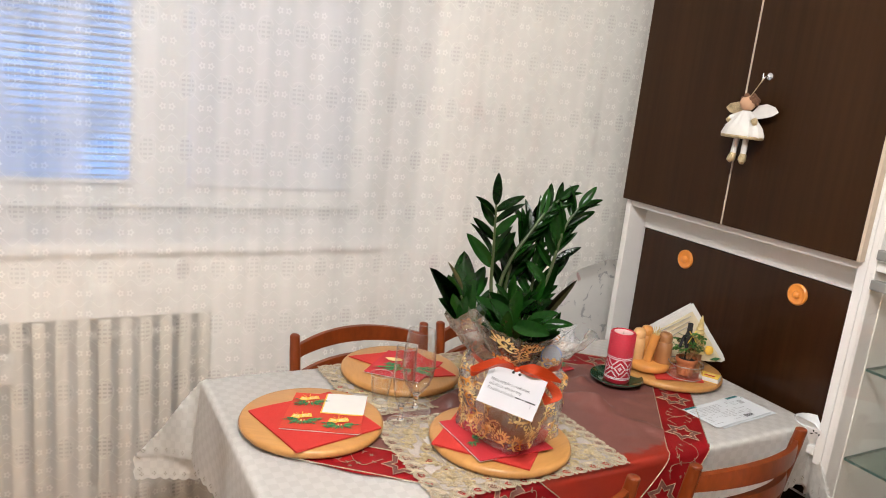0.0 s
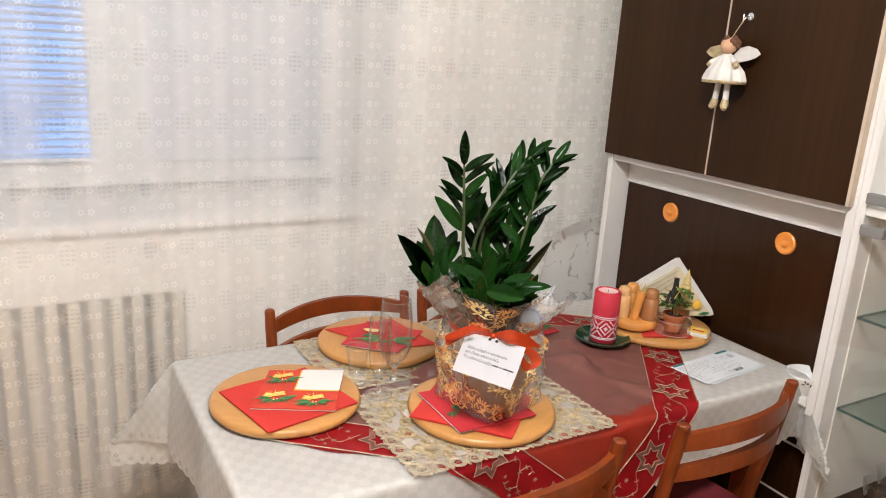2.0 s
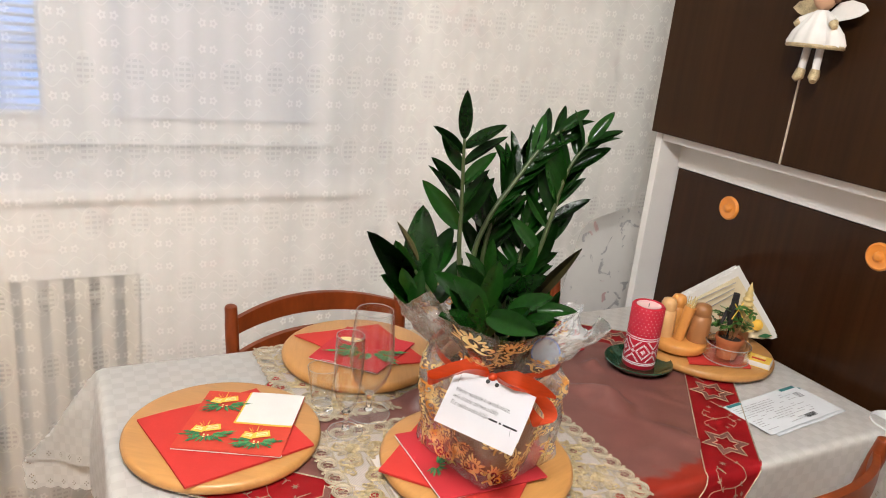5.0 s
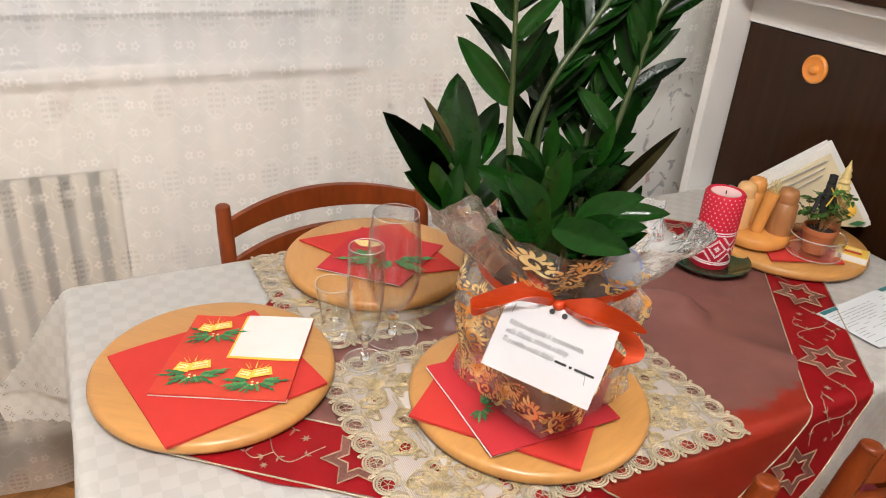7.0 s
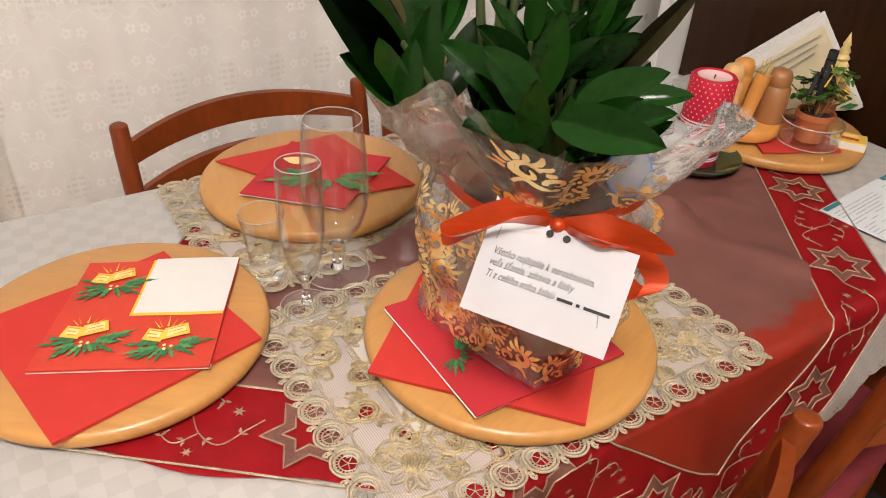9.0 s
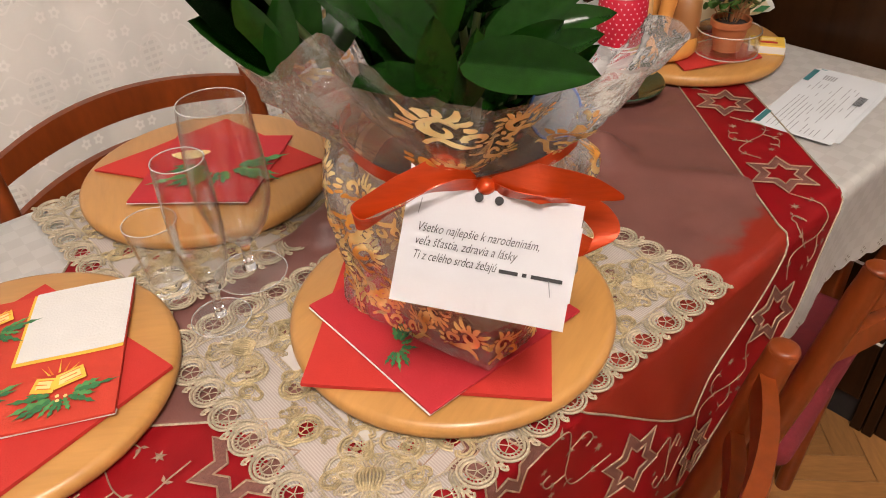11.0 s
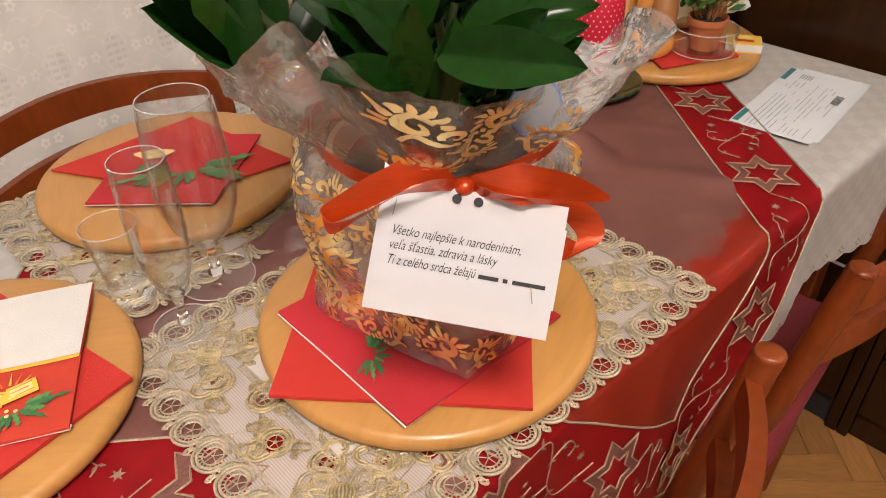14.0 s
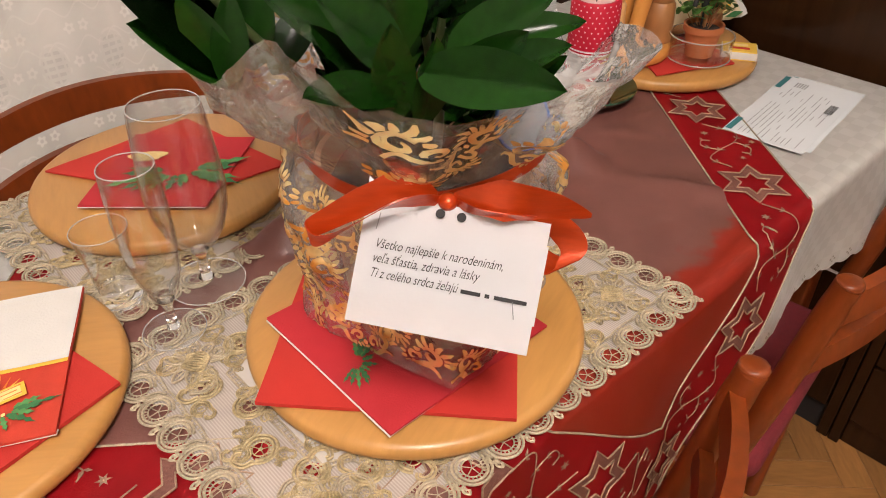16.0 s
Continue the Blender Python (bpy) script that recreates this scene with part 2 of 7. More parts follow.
def damask_mat():
    """White cotton with a woven check of matt and shiny squares."""
    m = mat("white damask", (0.80, 0.78, 0.72), 0.75, vary=0.05, scale=18, bump=0.15, bscale=900, sheen=0.2)
    k = Nodes(m)
    uv = k.n.new("ShaderNodeUVMap")
    sp = k.n.new("ShaderNodeSeparateXYZ")
    k.l.new(uv.outputs[0], sp.inputs[0])
    ck = k.n.new("ShaderNodeTexChecker")
    ck.inputs["Scale"].default_value = 52
    k.l.new(uv.outputs[0], ck.inputs["Vector"])
    ra = k.op("MULTIPLY_ADD", ck.outputs["Fac"], 0.28, 0.5)
    b = k.n["Principled BSDF"]
    k.l.new(ra, b.inputs["Roughness"])
    hs = [q for q in k.n if q.type == "HUE_SAT"][0]
    mx = k.n.new("ShaderNodeMix"); mx.data_type = "RGBA"
    mx.inputs["A"].default_value, mx.inputs["B"].default_value = (0.90, 0.885, 0.84, 1), (0.845, 0.83, 0.785, 1)
    k.l.new(ck.outputs["Fac"], mx.inputs["Factor"])
    k.l.new(mx.outputs["Result"], hs.inputs["Color"])
    return m


def satin_mat():
    """Mauve satin that turns red in a cloudy edge towards the table's front and over it."""
    m = mat("mauve brown satin organza", (0.34, 0.140, 0.115), 0.33, vary=0.16, scale=22, bump=0.12, bscale=500)
    k = Nodes(m)
    tc = k.n.new("ShaderNodeTexCoord")
    sp = k.n.new("ShaderNodeSeparateXYZ")
    k.l.new(tc.outputs["Object"], sp.inputs[0])
    nz = k.n.new("ShaderNodeTexNoise")
    nz.inputs["Scale"].default_value, nz.inputs["Detail"].default_value = 26, 3
    k.l.new(tc.outputs["Object"], nz.inputs["Vector"])
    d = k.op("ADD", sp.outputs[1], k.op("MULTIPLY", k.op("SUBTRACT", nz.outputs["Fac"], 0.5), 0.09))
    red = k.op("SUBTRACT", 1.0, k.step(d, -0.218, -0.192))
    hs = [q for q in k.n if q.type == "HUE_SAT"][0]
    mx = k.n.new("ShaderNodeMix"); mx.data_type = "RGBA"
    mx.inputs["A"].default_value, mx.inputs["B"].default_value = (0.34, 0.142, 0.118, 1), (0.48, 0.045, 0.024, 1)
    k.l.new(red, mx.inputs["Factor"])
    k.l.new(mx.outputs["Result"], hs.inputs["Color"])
    return m


def veneer_mat(name, colour, rough, coat):
    """Dark veneer with upright streaks of grain."""
    m = mat(name, colour, rough, vary=0.35, scale=60, stretch=(1, 1, 0.035), coat=coat, bump=0.05, bscale=90, spec=0.14)
    return m


def paper_mat():
    """Pale wallpaper with scattered grey and a few rosy brush marks."""
    m = mat("marbled wallpaper", (0.80, 0.78, 0.75), 0.8, vary=0.05, scale=12, bump=0.2, bscale=150)
    k = Nodes(m)
    tc = k.n.new("ShaderNodeTexCoord")
    a = k.n.new("ShaderNodeTexNoise"); a.inputs["Scale"].default_value = 17; a.inputs["Detail"].default_value = 4; a.inputs["Distortion"].default_value = 1.5
    b = k.n.new("ShaderNodeTexNoise"); b.inputs["Scale"].default_value = 8; b.inputs["Detail"].default_value = 1
    for q in (a, b):
        k.l.new(tc.outputs["Object"], q.inputs["Vector"])
    mask = k.op("MULTIPLY", k.step(a.outputs["Fac"], 0.60, 0.68), 0.6)
    hs = [q for q in k.n if q.type == "HUE_SAT"][0]
    tint = k.n.new("ShaderNodeMix"); tint.data_type = "RGBA"
    tint.inputs["A"].default_value, tint.inputs["B"].default_value = (0.25, 0.25, 0.27, 1), (0.55, 0.22, 0.22, 1)
    k.l.new(k.step(b.outputs["Fac"], 0.56, 0.6), tint.inputs["Factor"])
    mx = k.n.new("ShaderNodeMix"); mx.data_type = "RGBA"
    mx.inputs["A"].default_value = (0.86, 0.845, 0.805, 1)
    k.l.new(mask, mx.inputs["Factor"]); k.l.new(tint.outputs["Result"], mx.inputs["B"])
    k.l.new(mx.outputs["Result"], hs.inputs["Color"])
    return m


CURTAIN_LOW, CURTAIN_HIGH = 0.38, 0.52
M = dict(
    curtain=curtain_mat(),
    paper=paper_mat(),
    paint=mat("cream wall paint", (0.66, 0.62, 0.56), 0.85, vary=0.04, scale=6, bump=0.15, bscale=120),
    ceiling=mat("white ceiling paint", (0.74, 0.73, 0.70), 0.9, vary=0.03, scale=6),
    parquet=mat("honey oak parquet", (0.34, 0.155, 0.048), 0.35, vary=0.3, scale=25, stretch=(1, 6, 1), spread=0.22, coat=0.3),
    joint=mat("dark parquet joint", (0.06, 0.03, 0.015), 0.8),
    pvc=mat("white plastic window frame", (0.70, 0.71, 0.71), 0.35, vary=0.03, scale=8),
    sill=mat("white laminate sill", (0.80, 0.79, 0.77), 0.4, vary=0.03, scale=10),
    slat=mat("white blind slat", (0.62, 0.65, 0.70), 0.45, vary=0.04, scale=10),
    radiator=mat("ivory radiator enamel", (0.66, 0.60, 0.50), 0.45, vary=0.06, scale=12),
    dusk=emit_mat("blue dusk outside", (0.05, 0.31, 0.85), 1.6),
    # pale glass for the rings that stand in for highlights on glass edges
    rim=mat("pale glass for rim glints", (0.80, 0.80, 0.78), 0.06, trans=0.7, vary=0.02),
    pane=thin_pane("window pane", 0.93),
    white=mat("white laminate", (0.74, 0.73, 0.70), 0.4, vary=0.04, scale=10),
    inner=mat("pale grey cabinet lining", (0.72, 0.71, 0.65), 0.5, vary=0.05, scale=10),
    edge=mat("pale wooden edge strip", (0.50, 0.42, 0.32), 0.5, vary=0.1, scale=30),
    veneer=veneer_mat("dark brown veneer", (0.028, 0.0120, 0.0040), 0.40, 0.0),
    gloss=veneer_mat("polished dark brown veneer", (0.025, 0.0095, 0.0034), 0.25, 0.22),
    amber=mat("amber plastic knob", (0.72, 0.26, 0.04), 0.3, vary=0.08, scale=60, coat=0.4),
    chrome=mat("polished steel", (0.75, 0.74, 0.72), 0.18, 1.0, vary=0.04),
    smoke=mat("smoky grey plastic", (0.20, 0.20, 0.19), 0.25, vary=0.05),
    glass=clear_mat("clear drinking glass"),
    crystal=glass_mat("clear blown glass"),
    shelfglass=thin_pane("greenish shelf glass", 0.75, (0.80, 0.90, 0.86)),
    shelfedge=mat("green glass edge", (0.07, 0.13, 0.11), 0.15, vary=0.1),
    cloth=damask_mat(),
    eyelet=mat("shaded eyelet", (0.42, 0.38, 0.30), 0.9),
    satin=satin_mat(),
    border=mat("crimson satin border", (0.46, 0.011, 0.017), 0.42, vary=0.15, scale=35, bump=0.15, bscale=600, spec=0.3),
    silver=mat("silver and bronze thread", (0.20, 0.080, 0.062), 0.45, 0.2, vary=0.4, scale=300, bump=0.6, bscale=900),
    braid=mat("pale gold braid", (0.45, 0.375, 0.265), 0.36, 0.2, vary=0.45, scale=420, bump=0.5, bscale=1200),
    goldthread=mat("bright gold thread", (0.50, 0.40, 0.23), 0.30, 0.45, vary=0.5, scale=420, bump=0.5, bscale=1200),
    net=net_mat("ivory net", (0.56, 0.50, 0.45), 0.66, 0.0022),
    vine=mat("dull silver gold cord", (0.42, 0.28, 0.19), 0.4, 0.35, vary=0.4, scale=400, bump=0.5, bscale=1200),
    field=mat("white woven field", (0.54, 0.50, 0.46), 0.8, vary=0.05, scale=60, bump=0.3, bscale=900),
    board=mat("turned beech wood", (0.47, 0.232, 0.066), 0.38, vary=0.14, scale=26, stretch=(1, 7, 1), bump=0.03, bscale=120, coat=0.12),
    red=mat("red paper napkin", (0.49, 0.024, 0.016), 0.8, vary=0.06, scale=60, bump=0.25, bscale=700),
    redprint=mat("printed red tissue", (0.53, 0.042, 0.02), 0.8, vary=0.08, scale=120, bump=0.25, bscale=700),
    crimson=mat("crimson paper napkin", (0.44, 0.016, 0.024), 0.8, vary=0.06, scale=60, bump=0.25, bscale=700),
    tissue=mat("white tissue", (0.66, 0.645, 0.61), 0.9, vary=0.03, scale=60, bump=0.3, bscale=500),
    yellow=mat("printed gold yellow", (0.80, 0.48, 0.06), 0.8, vary=0.1, scale=200),
    plate=mat("cream painted board", (0.62, 0.54, 0.36), 0.6, vary=0.08, scale=60),
    cream=mat("printed cream", (0.82, 0.62, 0.26), 0.8, vary=0.1, scale=200),
    orange=mat("printed orange", (0.70, 0.18, 0.02), 0.8, vary=0.1, scale=200),
    holly2=mat("printed light green", (0.07, 0.24, 0.07), 0.8, vary=0.35, scale=300),
    holly=mat("printed holly green", (0.03, 0.15, 0.05), 0.8, vary=0.35, scale=300),
    leaf=mat("glossy dark green leaf", (0.0060, 0.036, 0.0032), 0.22, vary=0.32, scale=9, spread=0.32, spec=0.35, bump=0.08, bscale=120),
    oldleaf=mat("brownish leaf", (0.060, 0.050, 0.018), 0.4, vary=0.3, scale=22, spread=0.2),
    stem=mat("pale green stem", (0.040, 0.058, 0.017), 0.45, vary=0.2, scale=60),
    pot=mat("brown plastic pot", (0.54, 0.31, 0.17), 0.5, vary=0.15, scale=40),
    soil=mat("potting soil", (0.03, 0.018, 0.012), 0.95, vary=0.5, scale=90, bump=0.9, bscale=150),
    wrap=wrap_mat(),
    foil=foil_mat(),
    ribbon=mat("orange satin ribbon", (0.46, 0.044, 0.005), 0.30, metal=0.4, vary=0.18, scale=60, bump=0.12, bscale=60, coat=0.2, stretch=(1, 1, 6)),
    card=mat("white card", (0.80, 0.80, 0.82), 0.6, vary=0.02, scale=30, bump=0.04, bscale=400),
    ink=mat("black ink", (0.012, 0.011, 0.012), 0.7),
    grey=mat("grey print", (0.30, 0.31, 0.32), 0.7),
    teal=mat("teal print", (0.03, 0.16, 0.17), 0.7),
    bill=mat("printed bill paper", (0.64, 0.67, 0.69), 0.7, vary=0.02, scale=30),
    wax=mat("red wax", (0.47, 0.007, 0.028), 0.55, vary=0.08, scale=40, spec=0.3),
    waxtop=mat("pale wax", (0.72, 0.50, 0.48), 0.5, vary=0.06, scale=40),
    knit=mat("white knit print", (0.80, 0.74, 0.74), 0.6, vary=0.06, scale=200),
    glaze=mat("dark green glaze", (0.010, 0.045, 0.022), 0.15, vary=0.2, scale=30, coat=0.6),
    paleturn=mat("pale turned wood", (0.62, 0.36, 0.15), 0.45, vary=0.14, scale=40, stretch=(1, 1, 0.2)),
    midturn=mat("brown turned wood", (0.33, 0.145, 0.05), 0.45, vary=0.2, scale=40, stretch=(1, 1, 0.2)),
    honey=mat("honey turned wood", (0.60, 0.26, 0.06), 0.4, vary=0.14, scale=40, stretch=(1, 1, 0.2)),
    terracotta=mat("terracotta", (0.40, 0.12, 0.04), 0.75, vary=0.12, scale=50),
    herb=mat("small green leaf", (0.07, 0.19, 0.03), 0.5, vary=0.3, scale=60, spread=0.3),
    black=mat("black felt", (0.012, 0.011, 0.012), 0.7, vary=0.2),
    straw=mat("straw", (0.55, 0.42, 0.17), 0.7, vary=0.25, scale=120),
    boxyellow=mat("yellow printed card", (0.75, 0.50, 0.07), 0.6, vary=0.08, scale=90),
    chairwood=mat("reddish brown varnished wood", (0.175, 0.033, 0.0055), 0.36, vary=0.3, scale=30, stretch=(3, 3, 1), coat=0.10, spec=0.35),
    seatcloth=mat("burgundy upholstery", (0.17, 0.012, 0.018), 0.9, vary=0.2, scale=200, bump=0.5, bscale=700),
    porcelain=mat("white porcelain", (0.80, 0.80, 0.79), 0.2, vary=0.02, coat=0.4),
    dollwhite=mat("white doll cloth with gold hem", (0.66, 0.645, 0.61), 0.7, vary=0.08, scale=60),
)


# ---- ways to make meshes ----
def mesh_of(bm, name, material, smooth=True):
    me = bpy.data.meshes.new(name)
    bm.normal_update()
    bm.to_mesh(me)
    bm.free()
    for p in me.polygons:
        p.use_smooth = smooth
    if smooth:
        me.set_sharp_from_angle(angle=radians(48))
    for m in (material if isinstance(material, (list, tuple)) else [material]):
        me.materials.append(m)
    return me


def part(name, bm, material, parent=None, label="", smooth=True, m=None):
    """One mesh object, a thing or a part under parent."""
    ob = new(name, mesh_of(bm, name, material, smooth) if isinstance(bm, bmesh.types.BMesh) else bm)
    if parent:
        ob.parent = parent
    if m is not None:
        ob.matrix_basis = m
    if label:
        ob["label"] = label
    return ob


def thing(name, place, label, category, group="", kind="", turn=0.0):
    ob = new(name)
    ob.empty_display_size = 0.05
    ob.matrix_basis = Matrix.Translation(place) @ Matrix.Rotation(radians(turn), 4, "Z")
    return tagged(ob, label, category, group, kind)


def box(x0, x1, y0, y1, z0, z1, bevel=0.0, bm=None, segments=2):
    one = bmesh.new()
    bmesh.ops.create_cube(one, size=1, matrix=Matrix.LocRotScale(((x0 + x1) / 2, (y0 + y1) / 2, (z0 + z1) / 2), None, (abs(x1 - x0), abs(y1 - y0), abs(z1 - z0))))
    if bevel:
        bmesh.ops.bevel(one, geom=one.edges[:], offset=bevel, segments=segments, profile=0.5, affect="EDGES")
    if bm is None:
        return one
    join(bm, one)
    return bm


def join(bm, other, m=None):
    if m is not None:
        other.transform(m)
    tmp = bpy.data.meshes.new("tmp")
    other.to_mesh(tmp)
    other.free()
    bm.from_mesh(tmp)
    bpy.data.meshes.remove(tmp)


def lathe(profile, steps=40, bm=None, centre=(0, 0)):
    """Turns (radius, height) rows round the upright axis."""
    bm = bm or bmesh.new()
    rings = []
    for r, z in profile:
        if r < 1e-6:
            rings.append([bm.verts.new((centre[0], centre[1], z))])
        else:
            rings.append([bm.verts.new((centre[0] + r * math.cos(2 * math.pi * i / steps), centre[1] + r * math.sin(2 * math.pi * i / steps), z)) for i in range(steps)])
    for a, b in zip(rings, rings[1:]):
        for i in range(steps):
            j = (i + 1) % steps
            if len(a) == 1 and len(b) == 1:
                continue
            if len(a) == 1:
                bm.faces.new((a[0], b[j], b[i]))
            elif len(b) == 1:
                bm.faces.new((a[i], a[j], b[0]))
            else:
                bm.faces.new((a[i], a[j], b[j], b[i]))
    return bm


def tube(points, radius, sides=8, bm=None, closed=False, flat=1.0):
    """A rod along points; radius may be a list. flat squeezes it upright."""
    bm = bm or bmesh.new()
    pts = [Vector(p) for p in points]
    n = len(pts)
    rad = radius if isinstance(radius, (list, tuple)) else [radius] * n
    rings = []
    ref = None
    for i, p in enumerate(pts):
        a = pts[(i - 1) % n] if (closed or i) else p
        b = pts[(i + 1) % n] if (closed or i < n - 1) else p
        d = (b - a).normalized()
        if ref is None:
            ref = Vector((0, 0, 1)) if abs(d.z) < 0.9 else Vector((0, 1, 0))
        side = d.cross(ref).normalized()
        up = side.cross(d).normalized()
        if abs(d.z) >= 0.9:
            ref = up
        rings.append([bm.verts.new(p + rad[i] * (math.cos(2 * math.pi * k / sides) * side + flat * math.sin(2 * math.pi * k / sides) * up)) for k in range(sides)])
    last = n if closed else n - 1
    for i in range(last):
        a, b = rings[i], rings[(i + 1) % n]
        for k in range(sides):
            j = (k + 1) % sides
            bm.faces.new((a[k], a[j], b[j], b[k]))
    if not closed:
        bm.faces.new(rings[0][::-1])
        bm.faces.new(rings[-1])
    return bm


def spline(points, steps=6, closed=False):
    """A smooth line through points."""
    p = [Vector(q) for q in points]
    n = len(p)
    out = []
    last = n if closed else n - 1
    for i in range(last):
        if closed:
            a, b, c, d = p[(i - 1) % n], p[i], p[(i + 1) % n], p[(i + 2) % n]
        else:
            a, b, c, d = p[max(i - 1, 0)], p[i], p[i + 1], p[min(i + 2, n - 1)]
        for k in range(steps):
            t = k / steps
            out.append(0.5 * ((2 * b) + (c - a) * t + (2 * a - 5 * b + 4 * c - d) * t * t + (3 * b - a - 3 * c + d) * t ** 3))
    if not closed:
        out.append(p[-1])
    return out


def strip(points, width_vec, thick=0.0006, bm=None):
    """A ribbon along points; width_vec: one vector, or one for each point."""
    bm = bm or bmesh.new()
    rows = []
    for i, p in enumerate(points):
        w = Vector(width_vec[i] if isinstance(width_vec, list) else width_vec) / 2
        rows.append([bm.verts.new(Vector(p) + w * (k / 2 - 1)) for k in range(5)])
    for a, b in zip(rows, rows[1:]):
        for k in range(4):
            bm.faces.new((a[k], a[k + 1], b[k + 1], b[k]))
    bmesh.ops.recalc_face_normals(bm, faces=bm.faces[:])
    bmesh.ops.solidify(bm, geom=bm.faces[:], thickness=thick)
    return bm


def prism(outline, z0, z1, bm=None):
    """A flat plate with that outline."""
    bm = bm or bmesh.new()
    lo = [bm.verts.new((x, y, z0)) for x, y in outline]
    hi = [bm.verts.new((x, y, z1)) for x, y in outline]
    n = len(outline)
    bm.faces.new(hi)
    bm.faces.new(lo[::-1])
    for i in range(n):
        j = (i + 1) % n
        bm.faces.new((lo[i], lo[j], hi[j], hi[i]))
    return bm


# ---- the room ----
WALL_Y, SIDE_X, CEIL = 2.50, 2.30, 2.55
X0, Y0 = -1.6, -1.6
wx0, wx1, wz0, wz1 = -0.75, 1.27, 0.93, 2.25           # window opening

wall_window = part("wall_north", box(X0 - 0.2, wx0, WALL_Y, 3.0, 0, CEIL), M["paper"], smooth=False)
bm = box(wx1, SIDE_X + 0.2, WALL_Y, 3.0, 0, CEIL)
part("wall_north_east", bm, M["paper"], smooth=False)
NX1, NZ1 = 0.613, 0.756                                  # niche for the radiator
part("wall_north_below", box(NX1, wx1, WALL_Y, 3.0, 0, 0.944), M["paper"], smooth=False)
part("wall_north_parapet", box(wx0, NX1, WALL_Y, 3.0, NZ1, 0.944), M["paper"], smooth=False)
part("wall_north_niche", box(wx0, NX1, 2.66, 3.0, 0, NZ1), M["paper"], smooth=False)
part("wall_north_above", box(wx0, wx1, WALL_Y, 3.0, wz1, CEIL), M["paper"], smooth=False)
part("wall_east", box(SIDE_X, SIDE_X + 0.2, Y0, WALL_Y, 0, CEIL), M["paper"], smooth=False)
part("wall_west", box(X0 - 0.2, X0, Y0, WALL_Y, 0, CEIL), M["paint"], smooth=False)
part("wall_south", box(X0 - 0.2, SIDE_X + 0.2, Y0 - 0.2, Y0, 0, CEIL), M["paint"], smooth=False)
part("ceiling", box(X0 - 0.2, SIDE_X + 0.2, Y0 - 0.2, 3.0, CEIL, CEIL + 0.15), M["ceiling"], smooth=False)
floor = part("floor", box(X0 - 0.2, SIDE_X + 0.2, Y0 - 0.2, 3.0, -0.15, -0.004), M["joint"], smooth=False)
for ob, text in ((wall_window, "pale wallpaper wall with grey brush marks"), (floor, "honey oak herringbone parquet floor")):
    tagged(ob, text)
for ob in [o for o in scene.objects if o.type == "MESH"]:
    tagged(ob, kind="structure")

# ---- window ----
FY = 2.85
win = tagged(thing("window_1", (0, FY, wz0), "white plastic two-sash window with blinds", "window"), kind="structure")
M4 = Matrix.Translation((0, -FY, -wz0))


def wpart(name, bm, material, parent=None, label="", smooth=False):
    bm.transform(M4)
    return part(name, bm, material, parent or win, label, smooth)


def frame_bars(x0, x1, z0, z1, w, y0, y1):
    bm = box(x0, x1, y0, y1, z0, z0 + w, 0.004)
    box(x0, x1, y0, y1, z1 - w, z1, 0.004, bm)
    box(x0, x0 + w, y0, y1, z0 + w, z1 - w, 0.004, bm)
    box(x1 - w, x1, y0, y1, z0 + w, z1 - w, 0.004, bm)
    return bm


wpart("window_frame", frame_bars(wx0, wx1, wz0, wz1, 0.07, FY + 0.02, FY + 0.09), M["pvc"])
SASH = [(-0.69, 0.503, 0.075), (0.522, 1.20, 0.073)]
for i, (a, b, w) in enumerate(SASH):
    z0, z1 = 1.0, 2.19
    s = wpart("sash", frame_bars(a, b, z0, z1, w, FY - 0.012, FY + 0.03), M["pvc"])
    wpart("pane", box(a + w - 0.01, b - w + 0.01, FY - 0.002, FY + 0.004, z0 + w - 0.01, z1 - w + 0.01), M["pane"], s).visible_shadow = False
    bead = frame_bars(a + w, b - w, z0 + w, z1 - w, 0.008, FY - 0.019, FY - 0.011)
    wpart("glazing_bead", bead, M["pvc"], s)
    rail = wpart("blind_rail", box(a + w + 0.004, b - w - 0.004, FY - 0.04, FY - 0.02, z0 + w + 0.004, z0 + w + 0.016, 0.003), M["slat"], s)
    # slats
    n = int((z1 - z0 - 2 * w) / 0.0215)
    tilt = 20 if i == 0 else 78
    me = mesh_of(box(a + w + 0.003 - (a + b) / 2, b - w - 0.003 - (a + b) / 2, -0.0125, 0.0125, -0.0005, 0.0005), "slat", M["slat"], False)
    for k in range(n):
        part("slat", me, None, s, m=pose((a + b) / 2, -0.028, z0 - wz0 + w + 0.026 + k * 0.0215, -tilt, 0, 0))
    for cx in ((a + w + 0.12, (a + b) / 2, b - w - 0.12) if i == 0 else (a + w + 0.12, b - w - 0.12)):
        wpart("blind_cord", tube([(cx, FY - 0.042, z0 + w), (cx, FY - 0.042, z1 - w)], 0.0012, 5), M["slat"], s)
wpart("mullion", box(0.503, 0.522, FY - 0.01, FY + 0.05, 1.0, 2.19, 0.003), M["pvc"])
sill = part("window_sill", box(wx0 - 0.06, 1.15, 2.468, FY + 0.02, 0.9445, 0.974, 0.006), M["sill"], smooth=False)
tagged(sill, "white laminate window sill above the radiator", kind="structure")
back = part("backdrop", box(-2.5, 3.2, 3.9, 3.95, 0.2, 3.4), M["dusk"], smooth=False)
tagged(back, "blue dusk seen outside through the blinds", kind="structure")

